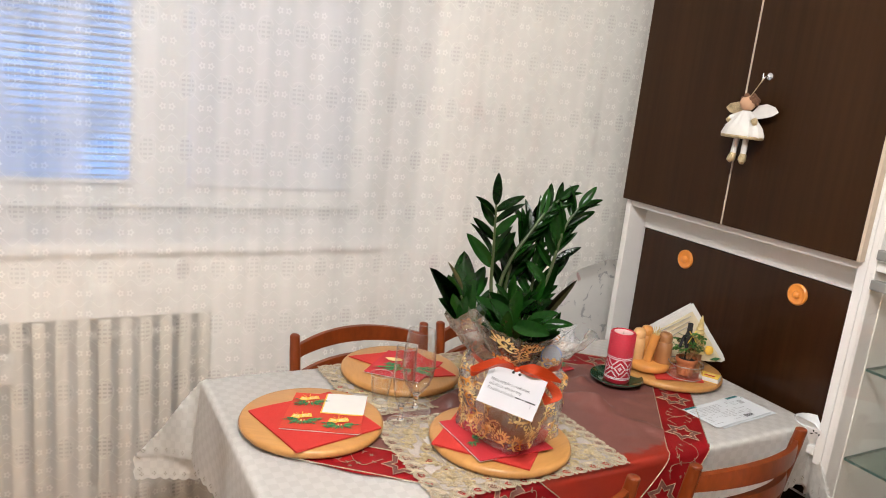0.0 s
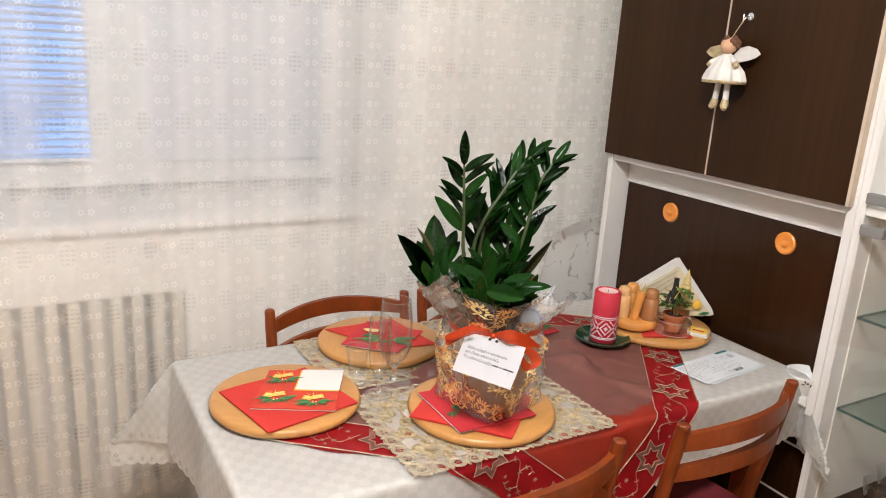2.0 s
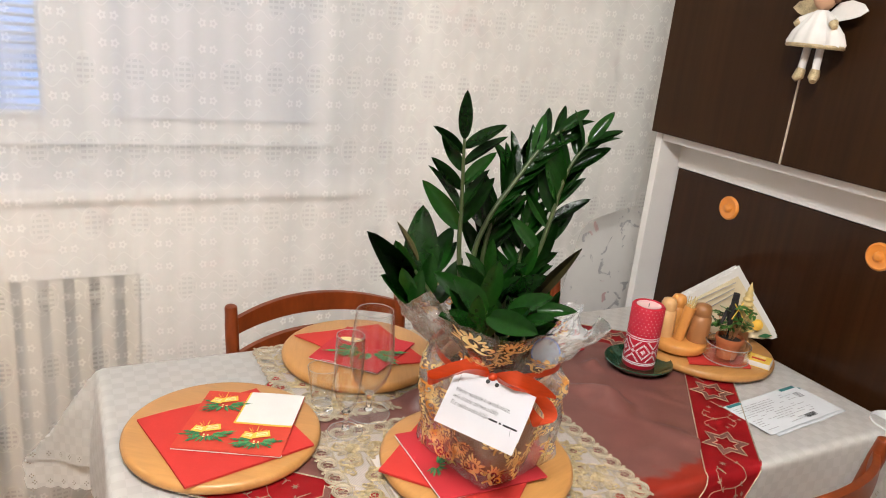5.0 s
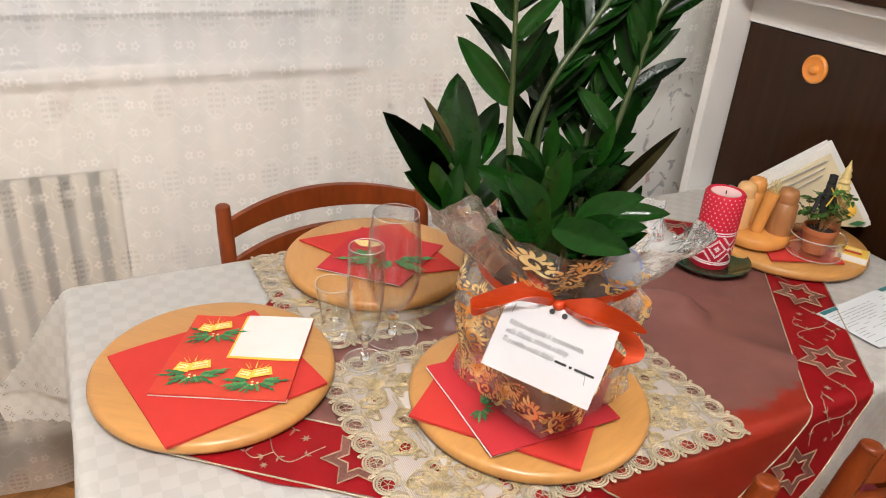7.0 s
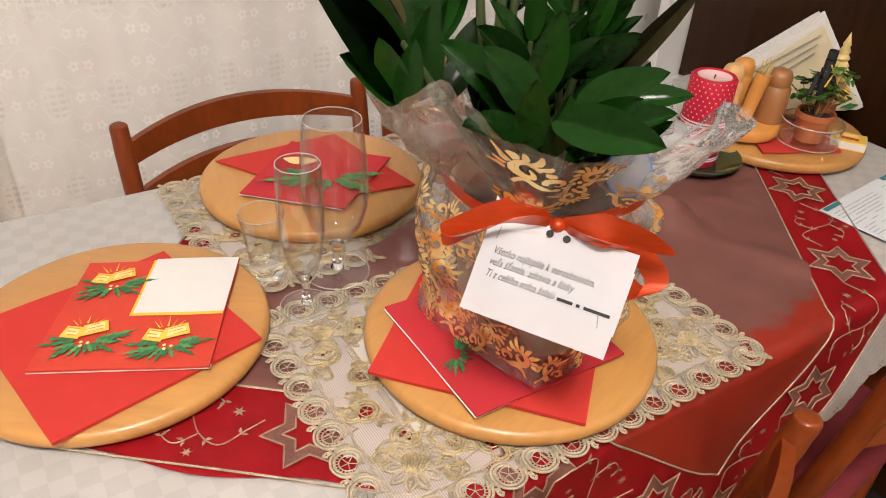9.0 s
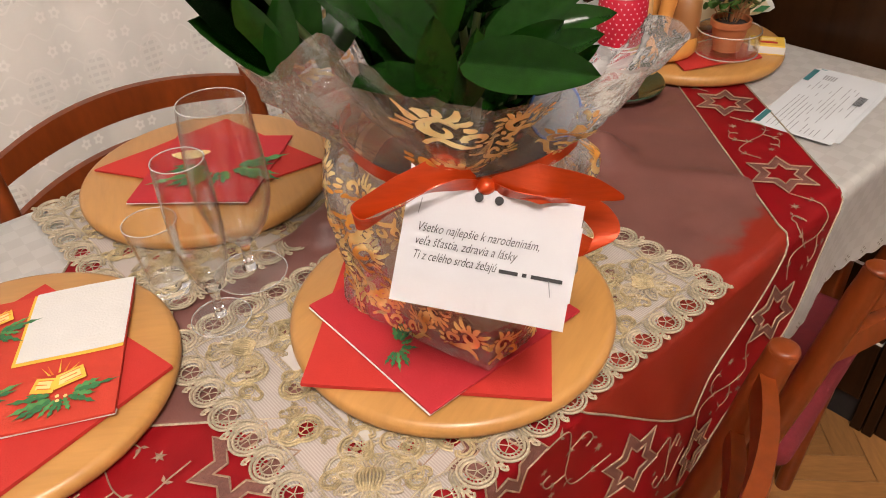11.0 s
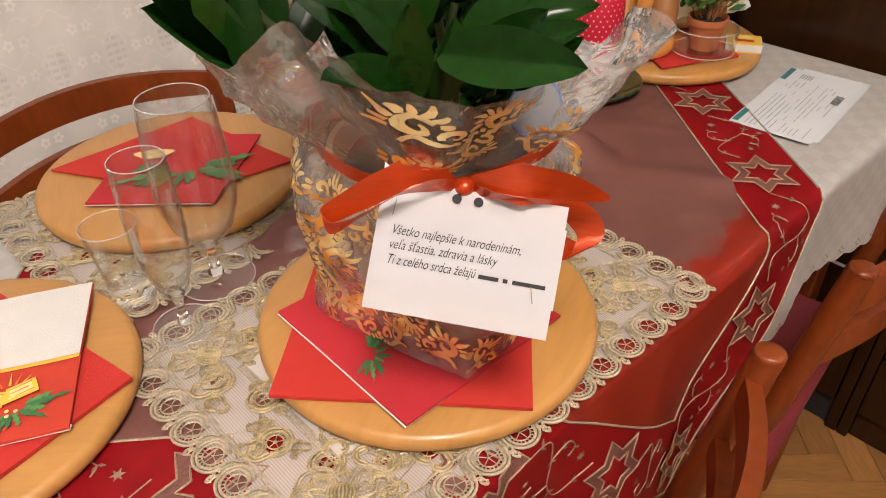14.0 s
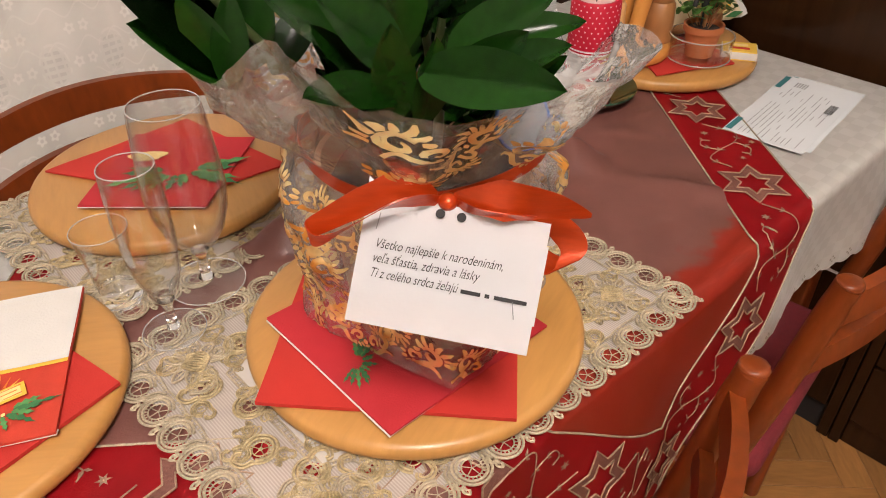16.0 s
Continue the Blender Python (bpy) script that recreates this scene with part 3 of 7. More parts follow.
# ---- radiator ----
rad = thing("radiator", (0.1, 2.525, 0.13), "ivory ribbed radiator under the window sill", "radiator")
rib_bm = box(-0.0165, 0.0165, -0.026, 0.075, 0.0, 0.612, 0.007, segments=3)
rib = mesh_of(rib_bm, "rib", M["radiator"])
for k in range(24):
    part("rib", rib, None, rad, m=pose(0.494 - k * 0.0535, 0, 0.01))
for z in (0.06, 0.55):
    part("pipe", tube([(-0.75, 0.05, z), (0.505, 0.05, z)], 0.016, 12), M["radiator"], rad)
meter = part("heat_meter", box(-0.019, 0.019, -0.048, -0.0265, 0.465, 0.545, 0.004), M["white"], rad, "white heat meter", m=pose(-0.012, 0, 0))
part("dial", box(-0.010, 0.010, -0.0500, -0.0482, 0.515, 0.530, 0.0005), M["grey"], meter, "grey dial")
part("bracket", box(-0.3, -0.27, 0.066, 0.134, 0.1, 0.16), M["radiator"], rad)
part("bracket", box(0.2, 0.23, 0.066, 0.134, 0.1, 0.16), M["radiator"], rad)
for x in (-0.55, 0.4):
    part("foot", box(x - 0.015, x + 0.015, -0.02, 0.02, -0.13, 0.04), M["radiator"], rad)

# ---- curtain ----
bm = bmesh.new()
uvl = bm.loops.layers.uv.new("UVMap")
NX, NZ = 340, 60
cx0, cx1 = -0.85, 2.16


def curtain_hem(x):
    t = min(max((x - 1.70) / 0.16, 0), 1)
    return 0.05 + (0.80 + 0.05 * math.sin((x - 1.86) * 9)) * t * t * (3 - 2 * t)


def curtain_y(x, z):
    d = 0.0042 * math.sin(x * 27 + 1.4 * math.sin(x * 7)) + 0.0014 * math.sin(x * 53 + 1.3 + 2 * math.sin(x * 5)) + 0.010 * math.sin(x * 12.0 + 0.5 * z)
    return 2.425 + d * (0.55 + 0.45 * min(1.0, (2.55 - z) / 1.8))


cols = []
arc = 0.0
for i in range(NX + 1):
    x = cx0 + (cx1 - cx0) * i / NX
    h = curtain_hem(x)
    if i:
        arc += math.hypot((cx1 - cx0) / NX, curtain_y(x, 1) - curtain_y(x - (cx1 - cx0) / NX, 1)) * 1.12
    col = []
    for k in range(NZ + 1):
        z = 2.548 + (h - 2.548) * k / NZ
        col.append((bm.verts.new((x, curtain_y(x, z), z)), (arc, z)))
    cols.append(col)
for a, b in zip(cols, cols[1:]):
    for k in range(NZ):
        f = bm.faces.new((a[k][0], a[k + 1][0], b[k + 1][0], b[k][0]))
        for lp, q in zip(f.loops, (a[k][1], a[k + 1][1], b[k + 1][1], b[k][1])):
            lp[uvl].uv = q
tagged(part("curtain", bm, M["curtain"]), "white sheer curtain with woven lace flowers, hanging before the window", "curtain")

# ---- wall unit with dark doors ----
UF, UD = 1.838, 1.916            # front of the upper doors, front of the set-back lower flap
UY0, UY1 = 1.362, 2.174          # ends of the unit
unit = thing("wall_unit", (UF, UY0, 0), "tall white wall unit with dark brown veneer doors", "cabinet")
M4 = Matrix.Translation((-UF, -UY0, 0))


def upart(name, bm, material, parent=None, label="", smooth=False):
    if parent is None or parent is unit:
        bm.transform(M4)
    return part(name, bm, material, parent or unit, label, smooth)


for y in (UY1 - 0.022, UY0):
    upart("side_panel", box(UF + 0.004, SIDE_X - 0.004, y, y + 0.022, 0.66, 2.45, 0.002), M["white"])
    upart("lower_side", box(UD + 0.006, SIDE_X - 0.004, y, y + 0.022, 0.0, 0.66, 0.002), M["gloss"])
upart("shelf_board", box(UF + 0.006, SIDE_X - 0.01, UY0 + 0.022, UY1 - 0.022, 1.158, 1.176, 0.002), M["white"])
upart("top_board", box(UF + 0.006, SIDE_X - 0.01, UY0 + 0.022, UY1 - 0.022, 2.43, 2.45, 0.002), M["white"])
upart("back_panel", box(SIDE_X - 0.016, SIDE_X - 0.01, UY0 + 0.022, UY1 - 0.022, 0.0, 2.43), M["white"])
upart("front_rail", box(UD - 0.002, UD + 0.02, UY0 + 0.022, UY1 - 0.022, 1.088, 1.158, 0.002), M["white"])
d1 = upart("door", box(UF - 0.016, UF + 0.003, 1.7765, UY1 - 0.001, 1.179, 2.43, 0.002), M["veneer"], label="dark brown veneer upper door")
d2 = upart("door", box(UF - 0.016, UF + 0.003, UY0 + 0.016, 1.7717, 1.179, 2.43, 0.002), M["veneer"], label="dark brown veneer upper door")
upart("edge_strip", box(UF - 0.0165, UF + 0.003, 1.7722, 1.7760, 1.179, 2.43), M["edge"], label="pale strip between the doors")
upart("edge_strip", box(UF - 0.0165, UF + 0.003, UY0 + 0.008, UY0 + 0.0155, 1.179, 2.43), M["edge"], label="pale strip beside the door")
upart("flap", box(UD, UD + 0.018, UY0 + 0.058, UY1 - 0.026, 0.70, 1.086, 0.002), M["gloss"], label="polished dark brown drop flap")
upart("stile", box(UD - 0.001, UD + 0.02, UY0 + 0.023, UY0 + 0.057, 0.70, 1.088, 0.002), M["white"])
for y, z in ((1.957, 1.029), (1.566, 1.036)):
    kn = part("knob", lathe([(0, 0), (0.029, 0), (0.029, 0.004), (0.025, 0.007), (0.019, 0.004), (0.011, 0.004), (0.009, 0.010), (0.006, 0.012), (0, 0.012)], 32), M["amber"], unit, "round amber knob", m=pose(UD - UF, y - UY0, z, 0, -90, 0))
upart("ledge", box(UF + 0.006, SIDE_X - 0.02, UY0 + 0.024, UY1 - 0.024, 0.676, 0.697, 0.002), M["white"])
zs = [0.075, 0.225, 0.375, 0.525, 0.668]
for a, b in zip(zs, zs[1:]):
    upart("drawer_front", box(UD + 0.004, UD + 0.022, UY0 + 0.024, UY1 - 0.024, a + 0.003, b - 0.004, 0.002), M["gloss"], label="dark brown drawer front")
    upart("drawer_edge", box(UD + 0.006, UD + 0.02, UY0 + 0.024, UY1 - 0.024, b - 0.004, b + 0.003), M["white"], label="white line between drawers")
upart("plinth", box(UD + 0.02, UD + 0.04, UY0 + 0.024, UY1 - 0.024, 0.0, 0.075), M["black"])

# ---- glass cabinet beside it ----
GY1, GY0 = UY0 - 0.002, 0.72
vit = thing("display_cabinet", (UF, GY0, 0), "white display cabinet with glass doors and glass shelves", "cabinet")
M5 = Matrix.Translation((-UF, -GY0, 0))


def vpart(name, bm, material, label="", smooth=False):
    bm.transform(M5)
    return part(name, bm, material, vit, label, smooth)


for y in (GY1 - 0.020, GY0):
    vpart("side_panel", box(UF + 0.002, SIDE_X - 0.004, y, y + 0.020, 0.42, 2.45, 0.002), M["white"])
    vpart("lower_side", box(UD + 0.006, SIDE_X - 0.004, y, y + 0.020, 0.0, 0.42, 0.002), M["gloss"])
vpart("middle_board", box(UF + 0.004, SIDE_X - 0.01, GY0 + 0.02, GY1 - 0.02, 1.165, 1.185, 0.002), M["white"])
vpart("top_board", box(UF + 0.004, SIDE_X - 0.01, GY0 + 0.02, GY1 - 0.02, 2.43, 2.45, 0.002), M["white"])
vpart("base", box(UD + 0.02, SIDE_X - 0.01, GY0 + 0.02, GY1 - 0.02, 0.0, 0.42, 0.002), M["gloss"])
for a, b in ((0.075, 0.225), (0.225, 0.415)):
    vpart("drawer_front", box(UD + 0.002, UD + 0.019, GY0 + 0.022, GY1 - 0.022, a + 0.003, b - 0.004, 0.002), M["gloss"], "dark brown drawer front")
vpart("back_panel", box(SIDE_X - 0.05, SIDE_X - 0.03, GY0 + 0.02, GY1 - 0.02, 0.42, 2.43), M["inner"])
vpart("lining", box(UF + 0.05, SIDE_X - 0.05, GY1 - 0.024, GY1 - 0.0205, 0.42, 1.165), M["inner"])
for z0, z1 in ((0.43, 1.160), (1.19, 2.425)):
    vpart("glass_door", box(UF - 0.004, UF + 0.001, GY0 + 0.004, GY1 - 0.014, z0, z1), M["pane"]).visible_shadow = False
for z in (1.135, 1.205):
    vpart("hinge", box(UF - 0.012, UF + 0.004, GY1 - 0.075, GY1 - 0.022, z - 0.012, z + 0.012, 0.003), M["smoke"], "smoky grey glass hinge")
SHELF_Z = (0.685, 0.918)
for z in SHELF_Z:
    sh = vpart("shelf", box(UF + 0.052, SIDE_X - 0.055, GY0 + 0.024, GY1 - 0.026, z, z + 0.006), M["shelfglass"], "greenish glass shelf")
    sh.visible_shadow = False
    vpart("shelf_edge", box(UF + 0.050, UF + 0.0518, GY0 + 0.024, GY1 - 0.026, z, z + 0.006), M["shelfedge"])
    vpart("shelf_edge", box(UF + 0.052, SIDE_X - 0.055, GY1 - 0.0258, GY1 - 0.0242, z, z + 0.006), M["shelfedge"])


def crystal(place, r, h, name="glass_bowl", label="clear cut glass bowl on a glass shelf"):
    t = 0.003
    prof = [(0, 0), (r * 0.5, 0), (r * 0.55, h * 0.12), (r * 0.8, h * 0.5), (r, h), (r - t, h), (r * 0.8 - t, h * 0.52), (r * 0.5, h * 0.16), (0, h * 0.12)]
    bm = lathe(prof, 24)
    ob = part(name, bm, M["glass"], m=pose(*place))
    ob.visible_shadow = False
    return tagged(ob, label, "bowl", "glassware in the cabinet")


for x, y, z, r, h in ((1.99, 1.20, SHELF_Z[0] + 0.006, 0.055, 0.07), (1.97, 1.10, SHELF_Z[0] + 0.006, 0.045, 0.085), (2.10, 1.25, SHELF_Z[0] + 0.006, 0.06, 0.055),
                      (1.97, 1.23, 0.421, 0.045, 0.10), (2.06, 1.15, 0.421, 0.05, 0.12), (1.98, 1.08, 0.421, 0.045, 0.11), (2.10, 1.27, 0.421, 0.045, 0.08)):
    crystal((x, y, z), r, h)
dish = part("wooden_dish", lathe([(0, 0), (0.05, 0), (0.075, 0.014), (0.07, 0.016), (0.045, 0.006), (0, 0.005)], 32), M["midturn"], m=pose(1.99, 1.20, SHELF_Z[1] + 0.006))
tagged(dish, "small brown wooden dish on a glass shelf", "dish")
pb = part("bowl", lathe([(0, 0), (0.026, 0), (0.028, 0.006), (0.045, 0.028), (0.051, 0.052), (0.049, 0.053), (0.042, 0.030), (0.024, 0.010), (0, 0.008)], 32), M["porcelain"], m=pose(1.874, 1.415, 0.6975))
tagged(pb, "white porcelain bowl with a dark leaf pattern", "bowl")
bm = bmesh.new()
rr = random.Random(3)
for k in range(26):
    a = rr.uniform(0, 2 * math.pi)
    z = rr.uniform(0.034, 0.048)
    r = 0.0465 + (z - 0.03) * 0.24 + 0.0006
    c = Vector((r * math.cos(a), r * math.sin(a), z))
    tu, up = Vector((-math.sin(a), math.cos(a), 0)), Vector((math.cos(a) * 0.2, math.sin(a) * 0.2, 1)).normalized()
    th = rr.uniform(0, 3)
    p, q = math.cos(th) * tu + math.sin(th) * up, -math.sin(th) * tu + math.cos(th) * up
    vs = [bm.verts.new(c + p * 0.005), bm.verts.new(c + q * 0.002), bm.verts.new(c - p * 0.005), bm.verts.new(c - q * 0.002)]
    bm.faces.new(vs)
tagged(part("leaf_pattern", bm, M["ink"], pb), kind="stuff")

# ---- table and cloths ----
TX0, TX1, TY0, TY1, TZ = 0.508, 1.862, 1.415, 2.045, 0.748
table = thing("dining_table", ((TX0 + TX1) / 2, (TY0 + TY1) / 2, 0), "wooden dining table under a white cloth", "table")
hw, hd = (TX1 - TX0) / 2 - 0.004, (TY1 - TY0) / 2 - 0.004
part("tabletop", box(-hw, hw, -hd, hd, 0.722, 0.7455, 0.004), M["chairwood"], table)
part("apron", box(-hw + 0.05, hw - 0.05, -hd + 0.05, -hd + 0.07, 0.64, 0.722), M["chairwood"], table)
part("apron", box(-hw + 0.05, hw - 0.05, hd - 0.07, hd - 0.05, 0.64, 0.722), M["chairwood"], table)
for sx in (-1, 1):
    part("apron", box(sx * (hw - 0.06) - 0.01, sx * (hw - 0.06) + 0.01, -hd + 0.07, hd - 0.07, 0.64, 0.722), M["chairwood"], table)
    for sy in (-1, 1):
        x, y = sx * (hw - 0.06), sy * (hd - 0.06)
        part("leg", box(x - 0.025, x + 0.025, y - 0.025, y + 0.025, 0, 0.7215, 0.005), M["chairwood"], table)


def drape(x, y, lift=0.0, folds=1.0):
    """Where a point of a cloth laid over the table comes to rest."""
    dx = x - TX1 if x > TX1 else (x - TX0 if x < TX0 else 0.0)
    dy = y - TY1 if y > TY1 else (y - TY0 if y < TY0 else 0.0)
    bx, by = min(max(x, TX0), TX1), min(max(y, TY0), TY1)
    s = math.hypot(dx, dy)
    if s < 1e-9:
        return Vector((bx, by, TZ + lift + 0.0006 * math.sin(x * 23) * math.sin(y * 19)))
    nx, ny = dx / s, dy / s
    corner = 2 * abs(nx * ny)
    r = 0.012
    if dx * dy < 0:
        # at these corners the cloth stands out as a doubled ear
        if dx < 0:
            th, ear, side = math.atan2(dy, -dx), Vector((-0.82, 0.57)), Vector((-0.57, -0.82))
        else:
            th, ear, side = math.atan2(dx, -dy), Vector((-0.35, -0.94)), Vector((-0.94, 0.35))
        first = th <= math.pi / 4
        ph = 0.84 * (th if first else math.pi / 2 - th)
        down, out = s * math.cos(ph), s * math.sin(ph)
        w = min(1.0, out / 0.03) * (0.004 if first else -0.004)
        q = Vector((bx, by)) + Vector((nx, ny)) * (min(s, r) + 0.05 * max(0, s - r)) * (1 - min(1, out / 0.1)) + ear * out + side * (w + lift + 0.006 * math.sin(out * 40) * min(1, down / 0.1))
        if dx > 0:
            q.x = min(q.x, TX1 + 0.022)
        return Vector((q.x, q.y, TZ - down))
    if s < r * math.pi / 2:
        a = s / r
        out, down = r * math.sin(a), r * (1 - math.cos(a))
    else:
        rest = s - r * math.pi / 2
        fl = 0.05 + 0.37 * corner
        wob = 0.011 * folds * min(1, rest / 0.12) * (math.sin((bx + 0.3 * by) * 21 + 0.8) if abs(ny) > abs(nx) else math.sin(by * 19 + bx * 3))
        out, down = r + rest * math.sin(fl) + wob * (1 - corner), r + rest * math.cos(fl)
    px, py = bx + nx * (out + lift), by + ny * (out + lift)
    if px > TX1:
        px = min(px, TX1 + 0.022 + 0.4 * lift) if by > 1.43 and ny >= -0.2 else px
    return Vector((px, py, TZ + lift * max(0, 1 - s / r) - down))


def scallop(t):
    return 0.006 * abs(math.sin(t * math.pi / 0.034))


bm = bmesh.new()
uvl = bm.loops.layers.uv.new("UVMap")
DL, DR, DF, DB = 0.20, 0.19, 0.165, 0.27
NXC, NYC = 300, 170


def spread_axis(lo, a, b, hi, n):
    """Rows that lie closest at the folds."""
    out = [lo + (a - lo) * k / 24 for k in range(24)]
    mid = n - 48
    out += [a + 0.0002 + (b - a - 0.0004) * k / mid for k in range(mid + 1)]
    out += [b + (hi - b) * k / 24 for k in range(1, 25)]
    return out


xs, ys = spread_axis(TX0 - DL, TX0, TX1, TX1 + DR, NXC), spread_axis(TY0 - DF, TY0, TY1, TY1 + DB, NYC)
grid = []
for i, x in enumerate(xs):
    row = []
    for j, y in enumerate(ys):
        xx, yy = x, y
        if j == 0: yy -= scallop(x)
        if j == len(ys) - 1: yy += scallop(x)
        if i == 0: xx -= scallop(y)
        if i == len(xs) - 1: xx += scallop(y)
        row.append((bm.verts.new(drape(xx, yy)), (xx, yy)))
    grid.append(row)
for i in range(len(xs) - 1):
    for j in range(len(ys) - 1):
        q = (grid[i][j], grid[i + 1][j], grid[i + 1][j + 1], grid[i][j + 1])
        f = bm.faces.new([v for v, _ in q])
        for lp, (_, c) in zip(f.loops, q):
            lp[uvl].uv = c
bmesh.ops.solidify(bm, geom=bm.faces[:], thickness=0.0012)
cloth = tagged(part("tablecloth", bm, M["cloth"]), "white damask tablecloth with a scalloped eyelet hem", "tablecloth")
# eyelets along the hem
bm = bmesh.new()
for side in range(4):
    k = 0.0
    length = (TX1 + DR - TX0 + DL) if side in (0, 1) else (TY1 + DB - TY0 + DF)
    while k < length:
        for ox, oy in ((0.004, 0), (-0.004, 0), (0, 0.004), (0, -0.004)):
            c = k + 0.017 + ox
            d = 0.012 + oy
            px, py = {0: (TX0 - DL + c, TY0 - DF + d), 1: (TX0 - DL + c, TY1 + DB - d), 2: (TX0 - DL + d, TY0 - DF + c), 3: (TX1 + DR - d, TY0 - DF + c)}[side]
            vs = [bm.verts.new(drape(px + 0.0017 * math.cos(q * math.pi / 3), py + 0.0017 * math.sin(q * math.pi / 3), 0.0022)) for q in range(6)]
            bm.faces.new(vs)
        k += 0.034
tagged(part("eyelet_row", bm, M["eyelet"], cloth, "punched eyelets"), kind="stuff")

# ---- runner: mauve satin square with crimson borders, laid cornerwise ----
RW = Vector((0.565, 1.645))                       # its west corner
RU, RV = Vector((0.777, -0.629)), Vector((0.629, 0.777))
RL, RB = 0.862, 0.098                             # side length, border width


def on_runner(u, v, lift=0.0):
    p = RW + RU * u + RV * v
    return drape(p.x, p.y, 0.004 + lift)


STANDING = ((1.512, 1.756, 0.075), (1.713, 1.770, 0.150), (1.011, 1.553, 0.152), (0.963, 1.943, 0.152), (0.666, 1.748, 0.152), (0.870, 1.740, 0.080), (1.39, 1.89, 0.08), (1.19, 1.45, 0.11), (1.20, 1.60, 0.11), (0.84, 1.62, 0.11), (1.17, 1.84, 0.11))


def sheet(u0, u1, v0, v1, nu, nv, thick=0.0008, ripple=0.0, wavy=0.0):
    bm = bmesh.new()
    g = []
    for i in range(nu + 1):
        row = []
        for j in range(nv + 1):
            u, v = u0 + (u1 - u0) * i / nu, v0 + (v1 - v0) * j / nv
            if wavy and j == 0:
                v += wavy * math.sin(u * 30)
            p = on_runner(u, v)
            if p.z > TZ - 0.002:
                calm = min(1.0, max(0.0, min(math.hypot(p.x - a, p.y - b) - c for a, b, c in STANDING) / 0.03))
                p.z += calm * ripple * (max(0, noise.noise((u * 9, v * 16, 2.0))) ** 2) * 8
            row.append(bm.verts.new(p))
        g.append(row)
    for i in range(nu):
        for j in range(nv):
            bm.faces.new((g[i][j], g[i + 1][j], g[i + 1][j + 1], g[i][j + 1]))
    bmesh.ops.solidify(bm, geom=bm.faces[:], thickness=-thick)
    return bm


runner = thing("table_runner", (RW.x, RW.y, TZ), "mauve satin table topper with embroidered crimson borders, laid cornerwise", "tablecloth")
RM = Matrix.Translation((-RW.x, -RW.y, -TZ))


def rpart(name, bm, material, label="", parent=None):
    bm.transform(RM)
    return part(name, bm, material, parent or runner, label)


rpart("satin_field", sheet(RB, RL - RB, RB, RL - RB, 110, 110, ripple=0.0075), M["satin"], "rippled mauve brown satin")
bands = [rpart("border", sheet(0, RL, 0, RB, 110, 14, wavy=0.006), M["border"], "crimson border with silver stars"),
         rpart("border", sheet(0, RL, RL - RB, RL, 110, 14), M["border"], "crimson border with silver stars"),
         rpart("border", sheet(0, RB, RB, RL - RB, 14, 90), M["border"], "crimson border with silver stars"),
         rpart("border", sheet(RL - RB, RL, RB, RL - RB, 14, 90), M["border"], "crimson border with silver stars")]
for a in (0.001, RB, RL - RB, RL - 0.001):
    lo, hi = (0.0, RL) if a < 0.01 or a > RL - 0.01 else (RB, RL - RB)
    rpart("piping", tube([on_runner(lo + (hi - lo) * k / 60, a, 0.0015) for k in range(61)], 0.0011, 6), M["braid"], "pale gold piping")
    rpart("piping", tube([on_runner(a, lo + (hi - lo) * k / 60, 0.0015) for k in range(61)], 0.0011, 6), M["braid"], "pale gold piping")


def star_outline(cu, cv, r, turn, inner=0.577):
    return [(cu + (r if k % 2 == 0 else r * inner) * math.cos(turn + k * math.pi / 6), cv + (r if k % 2 == 0 else r * inner) * math.sin(turn + k * math.pi / 6)) for k in range(12)]


def star(cu, cv, r, turn, parent):
    """A six-pointed star band of bronze thread between two pale cords."""
    bm = bmesh.new()
    out, inn = star_outline(cu, cv, r, turn), star_outline(cu, cv, r * 0.55, turn)
    rings = []
    for f in (0.0, 0.5, 1.0):
        ring = []
        for k in range(12):
            a, b = out[k], inn[k]
            a2, b2 = out[(k + 1) % 12], inn[(k + 1) % 12]
            for h in (0.0, 0.5):
                pa = (a[0] + (a2[0] - a[0]) * h, a[1] + (a2[1] - a[1]) * h)
                pb = (b[0] + (b2[0] - b[0]) * h, b[1] + (b2[1] - b[1]) * h)
                ring.append(bm.verts.new(on_runner(pa[0] + (pb[0] - pa[0]) * f, pa[1] + (pb[1] - pa[1]) * f, 0.0019)))
        rings.append(ring)
    for a, b in zip(rings, rings[1:]):
        for k in range(24):
            j = (k + 1) % 24
            bm.faces.new((a[k], b[k], b[j], a[j]))
    st = rpart("star", bm, M["silver"], "bronze embroidered star", parent)
    for o in (out, inn):
        pts = []
        for k in range(12):
            a, b = o[k], o[(k + 1) % 12]
            pts += [on_runner(a[0] + (b[0] - a[0]) * h, a[1] + (b[1] - a[1]) * h, 0.0023) for h in (0, 0.5)]
        tube(pts, 0.0010, 5, cords, closed=True)


def vine(points, parent):
    pts = spline([(u, v, 0) for u, v in points], 8)
    tube([on_runner(p.x, p.y, 0.0014) for p in pts], 0.0007, 5, cords)
    for k in range(5, len(pts) - 2, 11):
        p, d = pts[k], (pts[k + 1] - pts[k - 1]).normalized()
        for s in (1, -1):
            q = Vector((-d.y * s, d.x * s, 0))
            tip = p + q * 0.006 + d * 0.005
            m1, m2 = p + q * 0.0035 + d * 0.0005, p + q * 0.0018 + d * 0.0035
            cords.faces.new([cords.verts.new(on_runner(c.x, c.y, 0.0018)) for c in (p, m1, tip, m2)])


